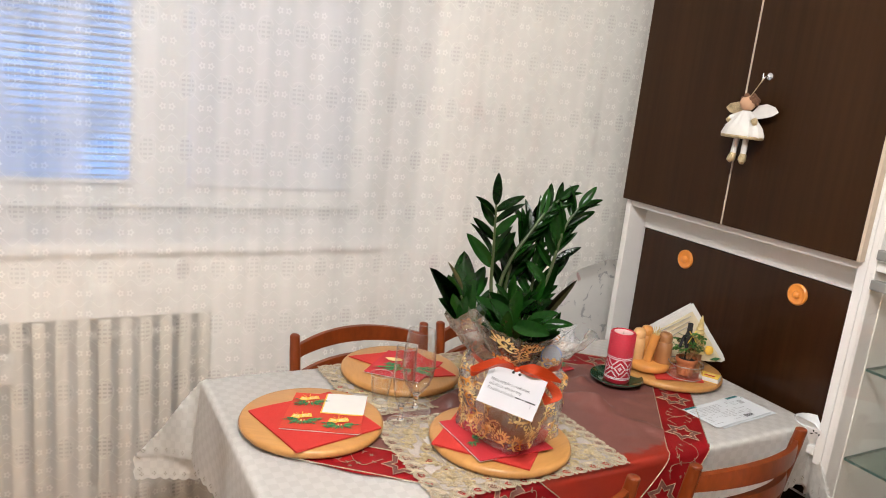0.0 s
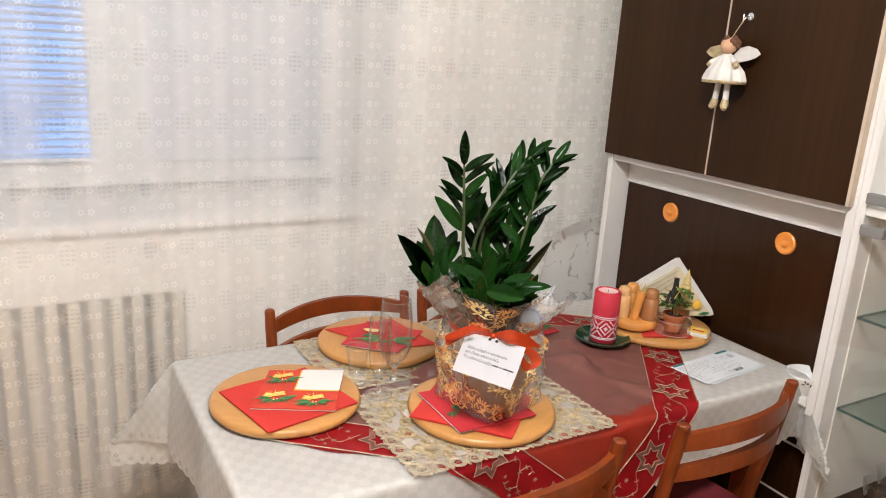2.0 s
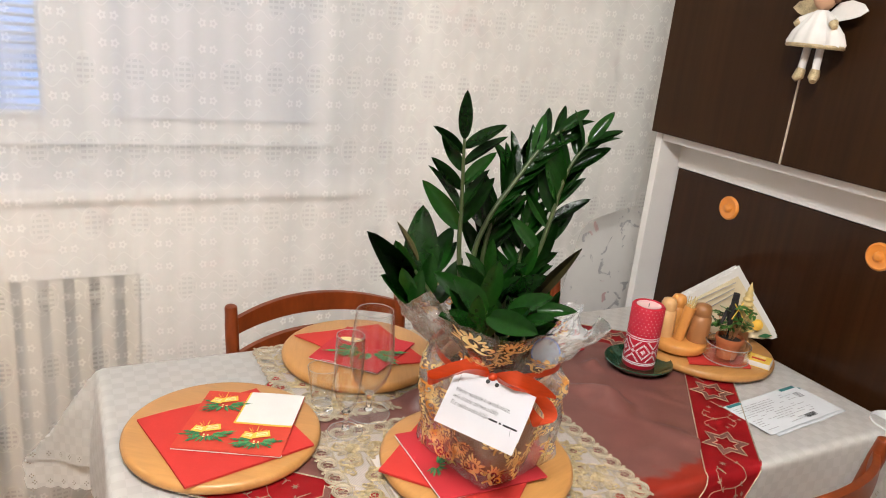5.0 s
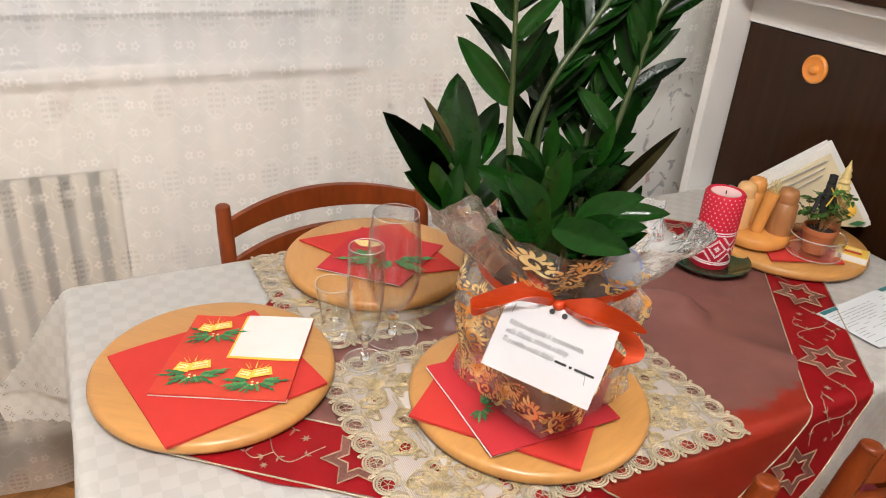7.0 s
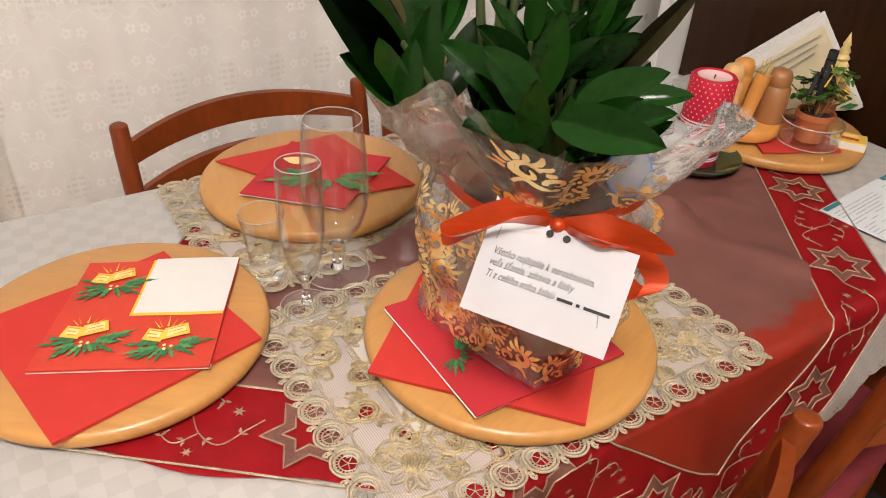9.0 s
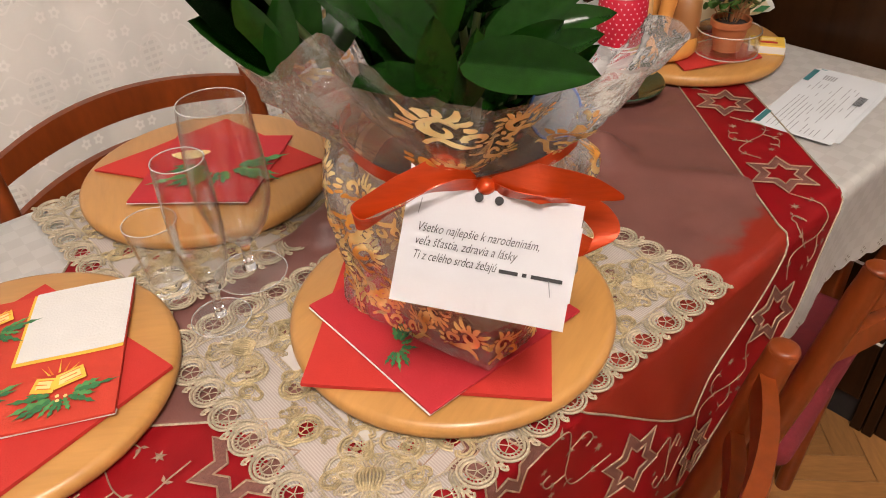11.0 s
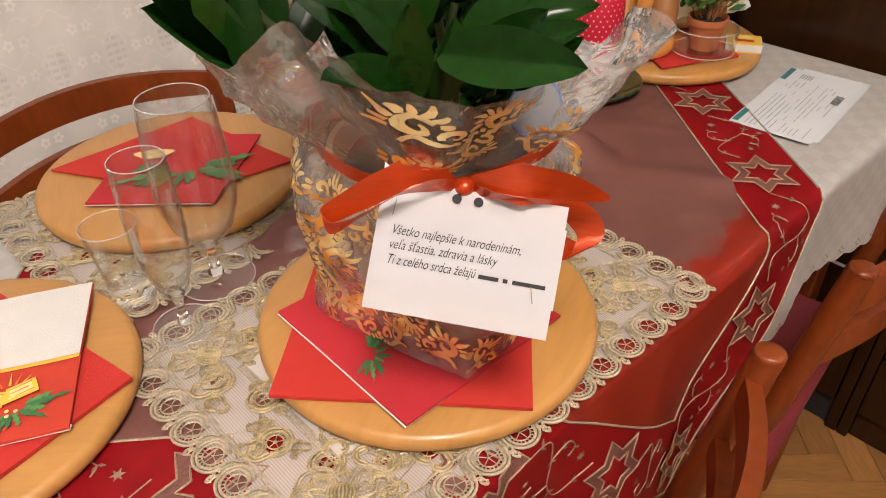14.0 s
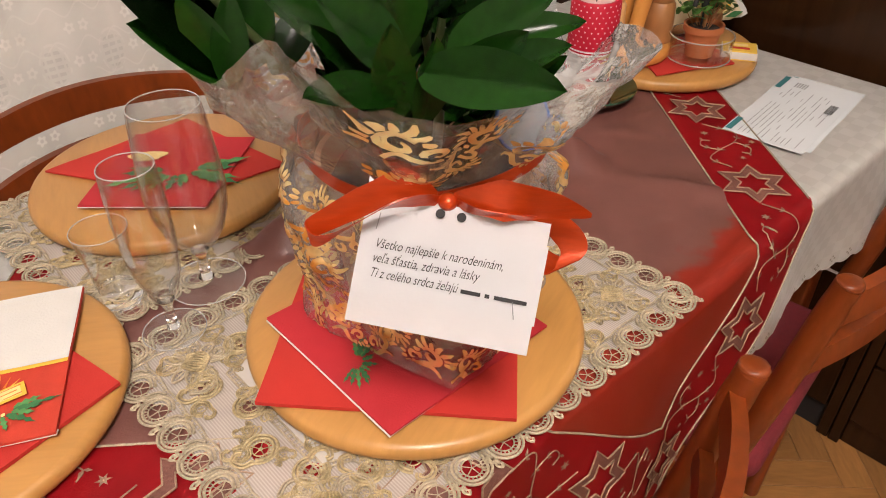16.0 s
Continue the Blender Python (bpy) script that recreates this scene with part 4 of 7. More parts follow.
rs = random.Random(11)
for side in range(4):
    cords = bmesh.new()
    par = bands[(0, 1, 2, 3)[side]]

    def put(s, w):
        """A spot on this side's border: s along it, w across it from the outer edge."""
        return ((s, w), (s, RL - w), (w, s), (RL - w, s))[side]

    n = 5
    for k in range(n):
        s = 0.041 + k * 0.195
        if 0 < k < n - 1 or side < 2:
            star(*put(s, 0.052), 0.043, 0.26 + rs.uniform(-0.1, 0.1), par)
        if k < n - 1:
            vine([put(s + 0.040, 0.062), put(s + 0.062, 0.080), put(s + 0.082, 0.062), put(s + 0.100, 0.036), put(s + 0.122, 0.026), put(s + 0.140, 0.046), put(s + 0.152, 0.060)], par)
            vine([put(s + 0.082, 0.062), put(s + 0.094, 0.080), put(s + 0.108, 0.076), put(s + 0.106, 0.066)], par)
            vine([put(s + 0.100, 0.036), put(s + 0.084, 0.022), put(s + 0.070, 0.028), put(s + 0.074, 0.036)], par)
            for ds_, w, r in ((0.126, 0.066, 0.0065), (0.060, 0.040, 0.0050), (0.098, 0.014, 0.0055)):
                st = put(s + ds_, w)
                so = star_outline(st[0], st[1], r, 0.3, 0.4)
                cords.faces.new([cords.verts.new(on_runner(a, b, 0.0016)) for a, b in so])
    rpart("embroidery", cords, M["vine"], "pale gold corded vines", par)

# ---- lace place mats ----
LZ = TZ + 0.0062


def curl(cx, cy, r, turns, start, r1=0.0012, flip=1, n=20):
    return [(cx + (r - (r - r1) * k / n) * math.cos(start + flip * turns * 2 * math.pi * k / n), cy + (r - (r - r1) * k / n) * math.sin(start + flip * turns * 2 * math.pi * k / n), 0.0012) for k in range(n + 1)]


def arc(cx, cy, r, a0, a1, n=14, z=0.001):
    return [(cx + r * math.cos(a0 + (a1 - a0) * k / n), cy + r * math.sin(a0 + (a1 - a0) * k / n), z) for k in range(n + 1)]


PITCH = 0.0345


def double_cord(path, gap, r, bm, slot=0):
    """Two cords side by side along a flat path."""
    n0 = len(bm.faces)
    pts = [Vector(p) for p in path]
    for side in (-0.5, 0.5):
        row = []
        for k, p in enumerate(pts):
            d = (pts[min(k + 1, len(pts) - 1)] - pts[max(k - 1, 0)]).normalized()
            row.append(p + Vector((-d.y, d.x, 0)) * gap * side)
        tube(row, r, 5, bm, flat=0.75)
    bm.faces.ensure_lookup_table()
    for f in bm.faces[n0:]:
        f.material_index = slot


def ladder(path, width, step, bm):
    """Short bars across a path, like the rungs of a ladder."""
    pts = [Vector(p) for p in path]
    gone = 0.0
    for a, b in zip(pts, pts[1:]):
        gone += (b - a).length
        if gone >= step:
            gone = 0.0
            d = (b - a).normalized()
            q = Vector((-d.y, d.x, 0)) * width / 2
            tube([a - q, a + q], 0.00055, 4, bm)


def wheel(cx, cy, r, bm, spokes=6):
    """A ring with spokes, open between them."""
    tube(arc(cx, cy, r, 0, 2 * math.pi, 16)[:-1], 0.0006, 4, bm, closed=True)
    for k in range(spokes):
        a = 2 * math.pi * (k + 0.3) / spokes
        tube([(cx, cy, 0.0009), (cx + r * math.cos(a), cy + r * math.sin(a), 0.0009)], 0.0004, 4, bm)
    tube(arc(cx, cy, r * 0.22, 0, 2 * math.pi, 6)[:-1], 0.0005, 4, bm, closed=True)


sbm = bmesh.new()                                 # one scroll of the edging, outward is +y
for k in range(5):                                # open spokes inside the scroll
    a = 2 * math.pi * (k + 0.3) / 5
    tube([(0, 0.001, 0.0009), (0.0085 * math.cos(a), 0.001 + 0.0085 * math.sin(a), 0.0009)], 0.00045, 4, sbm)
tube(arc(0, 0.001, 0.0082, 0, 2 * math.pi, 18)[:-1], 0.0007, 4, sbm, closed=True)
ladder(arc(0, 0.001, 0.0103, -0.3, math.pi + 0.3, 60), 0.0034, 0.0026, sbm)
double_cord(spline([(-0.0220, -0.0105, 0.0013), (-0.0160, -0.0070, 0.0015), (-0.0138, 0.0010, 0.0016), (-0.0098, 0.0108, 0.0016), (0.0, 0.0148, 0.0016), (0.0098, 0.0108, 0.0016), (0.0138, 0.0010, 0.0016), (0.0105, -0.0080, 0.0018), (0.0020, -0.0108, 0.0019), (-0.0065, -0.0080, 0.0019)], 5), 0.0031, 0.00135, sbm)
tube(curl(0.0172, 0.0060, 0.0046, 1.2, -math.pi / 2, flip=1, n=16), 0.0015, 5, sbm, flat=0.75)
tube(spline([(-0.0180, 0.0130, 0.0012), (-0.0172, 0.0090, 0.0014), (-0.0150, 0.0125, 0.0012), (-0.0172, 0.0165, 0.0012), (-0.0195, 0.0135, 0.0012)], 4), 0.0012, 5, sbm, flat=0.75)
ladder(spline([(-0.0172, -0.0128, 0.0010), (-0.008, -0.0142, 0.0010), (0.008, -0.0142, 0.0010), (0.0172, -0.0128, 0.0010)], 8), 0.0026, 0.0024, sbm)
tube(spline([(-0.0172, -0.0146, 0.0011), (-0.008, -0.0160, 0.0011), (0.008, -0.0160, 0.0011), (0.0172, -0.0146, 0.0011)], 5), 0.0010, 5, sbm, flat=0.75)
SCALLOP = mesh_of(sbm, "scallop", M["braid"])

fbm = bmesh.new()                                 # a corner flower: ribbed basket, petals and side scrolls
for k in range(7):                                # loops of the five upper petals and two side ones
    a = math.pi * (-0.10 + 1.20 * k / 6)
    ca, sa = math.cos(a), math.sin(a)
    tip, mid = Vector((0.029 * ca, 0.003 + 0.029 * sa, 0.0014)), Vector((0.020 * ca, 0.003 + 0.020 * sa, 0.0018))
    s1 = Vector((-sa, ca, 0)) * 0.0052
    root = Vector((0.007 * ca, 0.003 + 0.007 * sa, 0.0016))
    loop_path = spline([root, mid + s1, tip + s1 * 0.35, tip - s1 * 0.35, mid - s1, root], 5)
    tube(loop_path, 0.0014, 5, fbm, flat=0.75)
    tube([root.lerp(mid, 0.5), mid.lerp(tip, 0.6)], 0.0008, 4, fbm)
    ladder([root, root.lerp(tip, 0.3), mid, mid.lerp(tip, 0.5), tip], 0.0062, 0.003, fbm)
n0 = len(fbm.faces)
for k in range(9):                                # the basket's shining ribs
    f = k / 4 - 1
    tube(spline([(0.0075 * f, -0.012, 0.0014), (0.0130 * f, -0.003, 0.0036), (0.0095 * f, 0.0085, 0.0030), (0.0070 * f, 0.0120, 0.0016)], 4), 0.0014, 5, fbm, flat=0.8)
fbm.faces.ensure_lookup_table()
for f in fbm.faces[n0:]:
    f.material_index = 1
for sx in (1, -1):
    double_cord(curl(sx * 0.0185, -0.0155, 0.0085, 1.15, math.pi / 2, 0.0022, sx, 22), 0.0026, 0.0012, fbm)
    wheel(sx * 0.0320, -0.0090, 0.0050, fbm, 5)
    double_cord(spline([(sx * 0.004, -0.013, 0.0014), (sx * 0.012, -0.026, 0.0014), (sx * 0.024, -0.0285, 0.0014), (sx * 0.036, -0.022, 0.0014), (sx * 0.040, -0.010, 0.0014)], 6), 0.0028, 0.0013, fbm)
MEDAL = mesh_of(fbm, "medallion", [M["braid"], M["goldthread"]])
cbm = bmesh.new()                                 # a scroll with a wheel, for the chains between the flowers
wheel(0.0, 0.0, 0.0066, cbm, 5)
ladder(arc(0, 0, 0.0086, -0.2, math.pi * 1.5, 60), 0.0032, 0.0021, cbm)
double_cord(arc(0, 0, 0.0118, -0.4, math.pi * 1.45, 26, 0.0013), 0.0030, 0.0014, cbm)
double_cord(spline([(0.0108, -0.005, 0.0013), (0.0135, -0.014, 0.0013), (0.0080, -0.0205, 0.0013), (0.0010, -0.0185, 0.0013), (0.0016, -0.0145, 0.0013)], 6), 0.0028, 0.0013, cbm)
for k in range(3):                                # a sprig of three loops
    a = 2.5 + 0.55 * k
    c = Vector((-0.0135, -0.006, 0.0012))
    d = Vector((math.cos(a), math.sin(a), 0)) * 0.011
    e = Vector((-d.y, d.x, 0)) * 0.28
    tube(spline([c, c + d * 0.6 + e, c + d, c + d * 0.6 - e, c], 4), 0.0008, 4, cbm, flat=0.75)
CURLS = mesh_of(cbm, "scroll", M["goldthread"])


def placemat(cx, cy, w, d, turn, label):
    t = thing("placemat", (cx, cy, LZ), label, "placemat", "lace placemats", turn=turn)
    nx, ny = round((w - 0.02) / PITCH), round((d - 0.02) / PITCH)
    holes, edge = [], 0.0185
    for i in range(nx):
        x = (i + 0.5 - nx / 2) * (w - 0.02) / nx
        holes += [(x, d / 2 - edge), (x, -d / 2 + edge)]
        part("scallop", SCALLOP, None, t, m=pose(x, d / 2 - edge, 0.0004, 0, 0, 0))
        part("scallop", SCALLOP, None, t, m=pose(x, -d / 2 + edge, 0.0004, 0, 0, 180))
    for i in range(ny):
        y = (i + 0.5 - ny / 2) * (d - 0.02) / ny
        holes += [(w / 2 - edge, y), (-w / 2 + edge, y)]
        part("scallop", SCALLOP, None, t, m=pose(w / 2 - edge, y, 0.0004, 0, 0, -90))
        part("scallop", SCALLOP, None, t, m=pose(-w / 2 + edge, y, 0.0004, 0, 0, 90))
    fx, fy = w / 2 - 0.066, d / 2 - 0.066
    for sx in (-1, 1):
        for sy in (-1, 1):
            part("medallion", MEDAL, None, t, "gold thread flower basket", m=pose(sx * fx, sy * fy, 0.0006, 0, 0, 40 * -sx if sy > 0 else 180 + 40 * sx) @ Matrix.Diagonal((0.86, 0.86, 1, 1)))
    chain = []
    for k in range(4):                            # scrolls along the short sides and the long ones
        y = (k - 1.5) * (2 * fy - 0.062) / 3
        for sx in (-1, 1):
            chain.append((sx * (w / 2 - (0.058 if k % 2 else 0.075)), y, -90 * sx + (150 if k % 2 else 0)))
    for k in range(9):
        x = (k - 4) * (2 * fx - 0.080) / 8
        for sy in (-1, 1):
            chain.append((x, sy * (d / 2 - (0.054 if k % 2 else 0.070)), (0 if sy > 0 else 180) + (150 if k % 2 else 0)))
    for x, y, r in chain:
        holes.append((x, y))
        part("scroll", CURLS, None, t, m=pose(x, y, 0.0006, 0, 0, r))
    small = Matrix.Diagonal((0.62, 0.62, 1, 1))
    tiny = Matrix.Diagonal((0.45, 0.45, 1, 1))
    for k in range(13):
        y = (k - 6) * (d - 0.10) / 12
        for sx in (-1, 1):
            part("scroll", CURLS, None, t, m=pose(sx * (w / 2 - (0.106 if k % 2 else 0.058 + 0.010 * (k % 3))), y, 0.0006, 0, 0, 95 * k) @ tiny)
    for k in range(8):
        y = (k - 3.5) * (d - 0.11) / 7
        for sx in (-1, 1):
            part("scroll", CURLS, None, t, m=pose(sx * (w / 2 - (0.044 if k % 2 else 0.092)), y, 0.0006, 0, 0, 70 * k) @ small)
    for k in range(12):
        x = (k - 5.5) * (w - 0.12) / 11
        for sy in (-1, 1):
            part("scroll", CURLS, None, t, m=pose(x, sy * (d / 2 - (0.042 if k % 2 else 0.086)), 0.0006, 0, 0, 70 * k) @ small)
    # net ground, open inside the wheels and beyond the edging
    bm = bmesh.new()
    gx, gy, step = w / 2 - 0.019, d / 2 - 0.019, 0.0034
    na, nb = int(2 * gx / step), int(2 * gy / step)
    vs = [[bm.verts.new((-gx + 2 * gx * i / na, -gy + 2 * gy * j / nb, 0)) for j in range(nb + 1)] for i in range(na + 1)]
    for i in range(na):
        for j in range(nb):
            c = (vs[i][j].co + vs[i + 1][j + 1].co) / 2
            if all((c.x - hx_) ** 2 + (c.y - hy_) ** 2 > 0.0078 ** 2 for hx_, hy_ in holes):
                bm.faces.new((vs[i][j], vs[i + 1][j], vs[i + 1][j + 1], vs[i][j + 1]))
    part("net", bm, M["net"], t, "ivory net ground")
    # denser middle field with cut corners, edged by a ladder between two cords
    a, b, c = fx - 0.016, fy + 0.004, 0.034
    ring = [(-a + c, b), (a - c, b), (a - c * 0.7, b - c * 0.7), (a, b - c), (a, -b + c), (a - c * 0.7, -b + c * 0.7), (a - c, -b), (-a + c, -b), (-a + c * 0.7, -b + c * 0.7), (-a, -b + c), (-a, b - c), (-a + c * 0.7, b - c * 0.7)]
    part("middle_field", prism([(x * 0.99, y * 0.985) for x, y in ring], 0.0002, 0.0008), M["field"], t, "white woven middle field", smooth=False)
    bm = bmesh.new()
    line = []
    for (x0, y0), (x1, y1) in zip(ring, ring[1:] + ring[:1]):
        n = max(3, int(math.hypot(x1 - x0, y1 - y0) / 0.002))
        line += [(x0 + (x1 - x0) * k / n, y0 + (y1 - y0) * k / n, 0.0014) for k in range(n)]
    for f in (0.985, 1.02):
        tube([(x * f, y * f, z) for x, y, z in line[::3]], 0.0010, 5, bm, closed=True, flat=0.75)
    ladder([(x * 1.003, y * 1.003, z) for x, y, z in line], 0.0050, 0.0026, bm)
    part("inner_braid", bm, M["braid"], t)
    return t


placemat(1.011, 1.5560, 0.466, 0.324, 0, "ivory and gold lace placemat under the potted plant")
placemat(1.002, 1.893, 0.462, 0.302, 0.5, "ivory and gold lace placemat at the back of the table")

# ---- round wooden boards ----
BZ = LZ + 0.0035
BOARD = [(0, 0), (0.142, 0), (0.1465, 0.0014), (0.1492, 0.005), (0.150, 0.0095), (0.1492, 0.0135), (0.1470, 0.0165), (0.143, 0.018), (0, 0.0175)]


def board(x, y, z, label, turn, r=0.150):
    bm = lathe([(q * r / 0.150, h) for q, h in BOARD], 72)
    ob = part("round_board", bm, M["board"], m=pose(x, y, z, 0, 0, turn))
    return tagged(ob, label, "serving board", "round wooden boards")


board(1.011, 1.553, BZ, "round beech board under the potted plant", 20)
board(0.666, 1.748, TZ + 0.0062, "round beech board with red napkins on the white cloth", -35)
board(0.963, 1.943, BZ, "round beech board with crimson napkins by the back chair", 70)
board(1.713, 1.770, TZ + 0.0062, "round beech board with condiments by the wall unit", 10, 0.148)
TOP = BZ + 0.018
TOPL = TZ + 0.0062 + 0.018


# ---- napkins ----
def quad_sheet(c, thick, lift=0.0, bend=0.0, n=16):
    """A soft folded sheet between four corners (x, y, z)."""
    c = [Vector(q) for q in c]
    bm = bmesh.new()
    g = []
    for i in range(n + 1):
        row = []
        for j in range(n + 1):
            s, t = i / n, j / n
            p = (c[0] * (1 - s) + c[1] * s) * (1 - t) + (c[3] * (1 - s) + c[2] * s) * t
            p = p + Vector((0, 0, lift + bend * noise.noise((p.x * 14, p.y * 14, thick * 999)) + bend * 0.5))
            row.append(bm.verts.new(p))
        g.append(row)
    for i in range(n):
        for j in range(n):
            bm.faces.new((g[i][j], g[i + 1][j], g[i + 1][j + 1], g[i][j + 1]))
    bmesh.ops.recalc_face_normals(bm, faces=bm.faces[:])
    if bm.faces[0].normal.z < 0:
        bmesh.ops.reverse_faces(bm, faces=bm.faces[:])
    bmesh.ops.solidify(bm, geom=bm.faces[:], thickness=thick)
    return bm


def flat(points, z):
    return [(x, y, z) for x, y in points]


def napkin(points, z, material, label, layers=3, thick=0.0009, bend=0.0016, edge=False):
    x, y = points[0]
    t = thing("napkin", (x, y, z), label, "napkin", "paper napkins")
    mv = Matrix.Translation((-x, -y, -z))
    for k in range(layers):
        bm = quad_sheet(flat(points, z), thick, 0.0004 + thick + k * (thick + 0.0004), bend)
        bm.transform(mv)
        part("layer", bm, material, t)
    if edge:
        cx, cy = sum(p[0] for p in points) / 4, sum(p[1] for p in points) / 4
        bm = quad_sheet(flat([(cx + (px - cx) * 0.998 - 0.0014, cy + (py - cy) * 0.998) for px, py in points], z), 0.0005, 0.0007, bend)
        bm.transform(mv)
        part("white_lining", bm, M["tissue"], t, "white tissue lining")
    return t, mv


n1, _ = napkin([(0.588, 1.609), (0.782, 1.653), (0.739, 1.846), (0.545, 1.802)], TOPL, M["red"], "plain red paper napkin folded square on a board")
n2pts = [(0.581, 1.703), (0.663, 1.852), (0.807, 1.787), (0.725, 1.632)]
NZ2 = TOPL + 0.0062
n2, mv2 = napkin(n2pts, NZ2, M["redprint"], "red paper napkin printed with candles and holly around a white field", 2)


def on_nap(s, t, z=0.0):
    a, b, c, d = [Vector((*q, 0)) for q in n2pts]
    p = (a * (1 - s) + d * s) * (1 - t) + (b * (1 - s) + c * s) * t
    return Vector((p.x, p.y, NZ2 + 0.0042 + z + 0.0016 * noise.noise((p.x * 14, p.y * 14, 0.0009 * 999)) + 0.0008))


def nap_patch(outline, z, material, name, label="", n=6):
    bm = bmesh.new()
    (s0, t0), (s1, t1) = outline
    g = [[bm.verts.new(on_nap(s0 + (s1 - s0) * i / n, t0 + (t1 - t0) * j / n, z)) for j in range(n + 1)] for i in range(n + 1)]
    for i in range(n):
        for j in range(n):
            bm.faces.new((g[i][j], g[i + 1][j], g[i + 1][j + 1], g[i][j + 1]))
    bm.transform(mv2)
    return part(name, bm, material, n2, label)


nap_patch(((0.43, 0.43), (0.995, 0.995)), -0.0005, M["yellow"], "print_edge", "thin yellow line")
nap_patch(((0.45, 0.45), (0.998, 0.998)), 0.0003, M["tissue"], "white_field", "white quarter")
bm = quad_sheet(flat([n2pts[0], (n2pts[0][0] + 0.003, n2pts[0][1] + 0.004), (n2pts[3][0] + 0.003, n2pts[3][1] + 0.004), n2pts[3]], NZ2), 0.0012, 0.001, 0.0)
bm.transform(mv2)
part("white_edge", bm, M["tissue"], n2, "white torn tissue edge")


def motif_parts(place, size, turn, parent, mv, surf, flame=True):
    """A printed candle with holly leaves."""
    def world(pts, z):
        bm_pts = []
        c, s = math.cos(turn), math.sin(turn)
        for x, y in pts:
            bm_pts.append(surf(place[0] + size * (c * x - s * y), place[1] + size * (s * x + c * y), z))
        return bm_pts
    def patch(name, pts, z, material):
        bm = bmesh.new()
        bm.faces.new([bm.verts.new(p) for p in world(pts, z)])
        bm.transform(mv)
        bmesh.ops.triangulate(bm, faces=bm.faces[:])
        part(name, bm, material, parent, "printed motif", smooth=False)
    rl = random.Random(int(place[0] * 1000) + int(place[1] * 77))
    for k in range(15):
        a = (0.25 - k * 0.26 if k < 13 else (2.6 + 0.35 * (k - 13))) + rl.uniform(-0.12, 0.12)
        L = rl.uniform(0.30, 0.58) * (1.15 if abs(math.cos(a)) > 0.6 else 0.8)
        cx, cy = 0.16 * math.cos(a), -0.12 + 0.08 * math.sin(a)
        ux, uy = math.cos(a), 0.75 * math.sin(a)
        px, py = -uy, ux
        w0 = rl.uniform(0.045, 0.07)
        prof = ((0.2, 0.8), (0.3, 0.35), (0.45, 1.0), (0.58, 0.35), (0.72, 0.75), (0.82, 0.25))
        pts = [(cx, cy)] + [(cx + ux * L * f + px * w0 * w, cy + uy * L * f + py * w0 * w) for f, w in prof] + [(cx + ux * L, cy + uy * L)]
        pts += [(cx + ux * L * f - px * w0 * w, cy + uy * L * f - py * w0 * w) for f, w in prof[::-1]]
        patch("holly_print", pts, 0.0003 + 0.00004 * k, M["holly2" if k % 3 == 0 else "holly"])
    if flame:
        # two slanted candles with glowing rims, streaks of light and berries
        for q, (pts, wax) in enumerate((([(-0.42, 0.06), (-0.12, -0.06), (-0.04, 0.20), (-0.32, 0.30)], 0.62), ([(-0.10, -0.02), (0.34, 0.04), (0.30, 0.30), (-0.06, 0.24)], 0.70))):
            mx_, my_ = sum(p[0] for p in pts) / 4, sum(p[1] for p in pts) / 4
            patch("candle_print", pts, 0.0010 + 0.0004 * q, M["yellow"])
            patch("candle_print", [(mx_ + (x - mx_) * wax, my_ + (y - my_) * wax + 0.01) for x, y in pts], 0.0012 + 0.0004 * q, M["cream"])
            for h in (0.22, 0.50, 0.78):
                ax_, ay_ = pts[0][0] + (pts[3][0] - pts[0][0]) * h, pts[0][1] + (pts[3][1] - pts[0][1]) * h
                bx_, by_ = pts[1][0] + (pts[2][0] - pts[1][0]) * h, pts[1][1] + (pts[2][1] - pts[1][1]) * h
                f0, f1 = rl.uniform(0.05, 0.3), rl.uniform(0.6, 0.95)
                x0, y0, x1, y1 = ax_ + (bx_ - ax_) * f0, ay_ + (by_ - ay_) * f0, ax_ + (bx_ - ax_) * f1, ay_ + (by_ - ay_) * f1
                patch("candle_print", [(x0, y0), (x1, y1), (x1 - 0.01, y1 + 0.022), (x0 + 0.02, y0 + 0.014)], 0.0014 + 0.0004 * q, M["orange"])
        for q in range(7):
            a = 0.35 + 0.36 * q + rl.uniform(-0.1, 0.1)
            x0, y0, ln = -0.05 + 0.22 * math.cos(a), 0.20 + 0.10 * math.sin(a), rl.uniform(0.14, 0.28)
            patch("candle_print", [(x0 - 0.015, y0), (x0 + 0.02, y0 - 0.01), (x0 + ln * math.cos(a), y0 + ln * math.sin(a))], 0.0009, M["yellow" if q % 2 else "orange"])
        for k in range(3):
            cx_q, cy_q = -0.02 + 0.07 * math.cos(2.1 * k), -0.20 + 0.05 * math.sin(2.1 * k)
            patch("candle_print", [(cx_q + 0.03 * math.cos(2 * math.pi * q / 7), cy_q + 0.03 * math.sin(2 * math.pi * q / 7)) for q in range(7)], 0.0016, M["cream"])


def nap_surf(x, y, z):
    return on_nap(x, y, z)


for s, t in ((0.24, 0.78), (0.24, 0.26), (0.72, 0.22)):
    motif_parts((s, t), 0.36, math.pi * 0.06, n2, mv2, nap_surf)

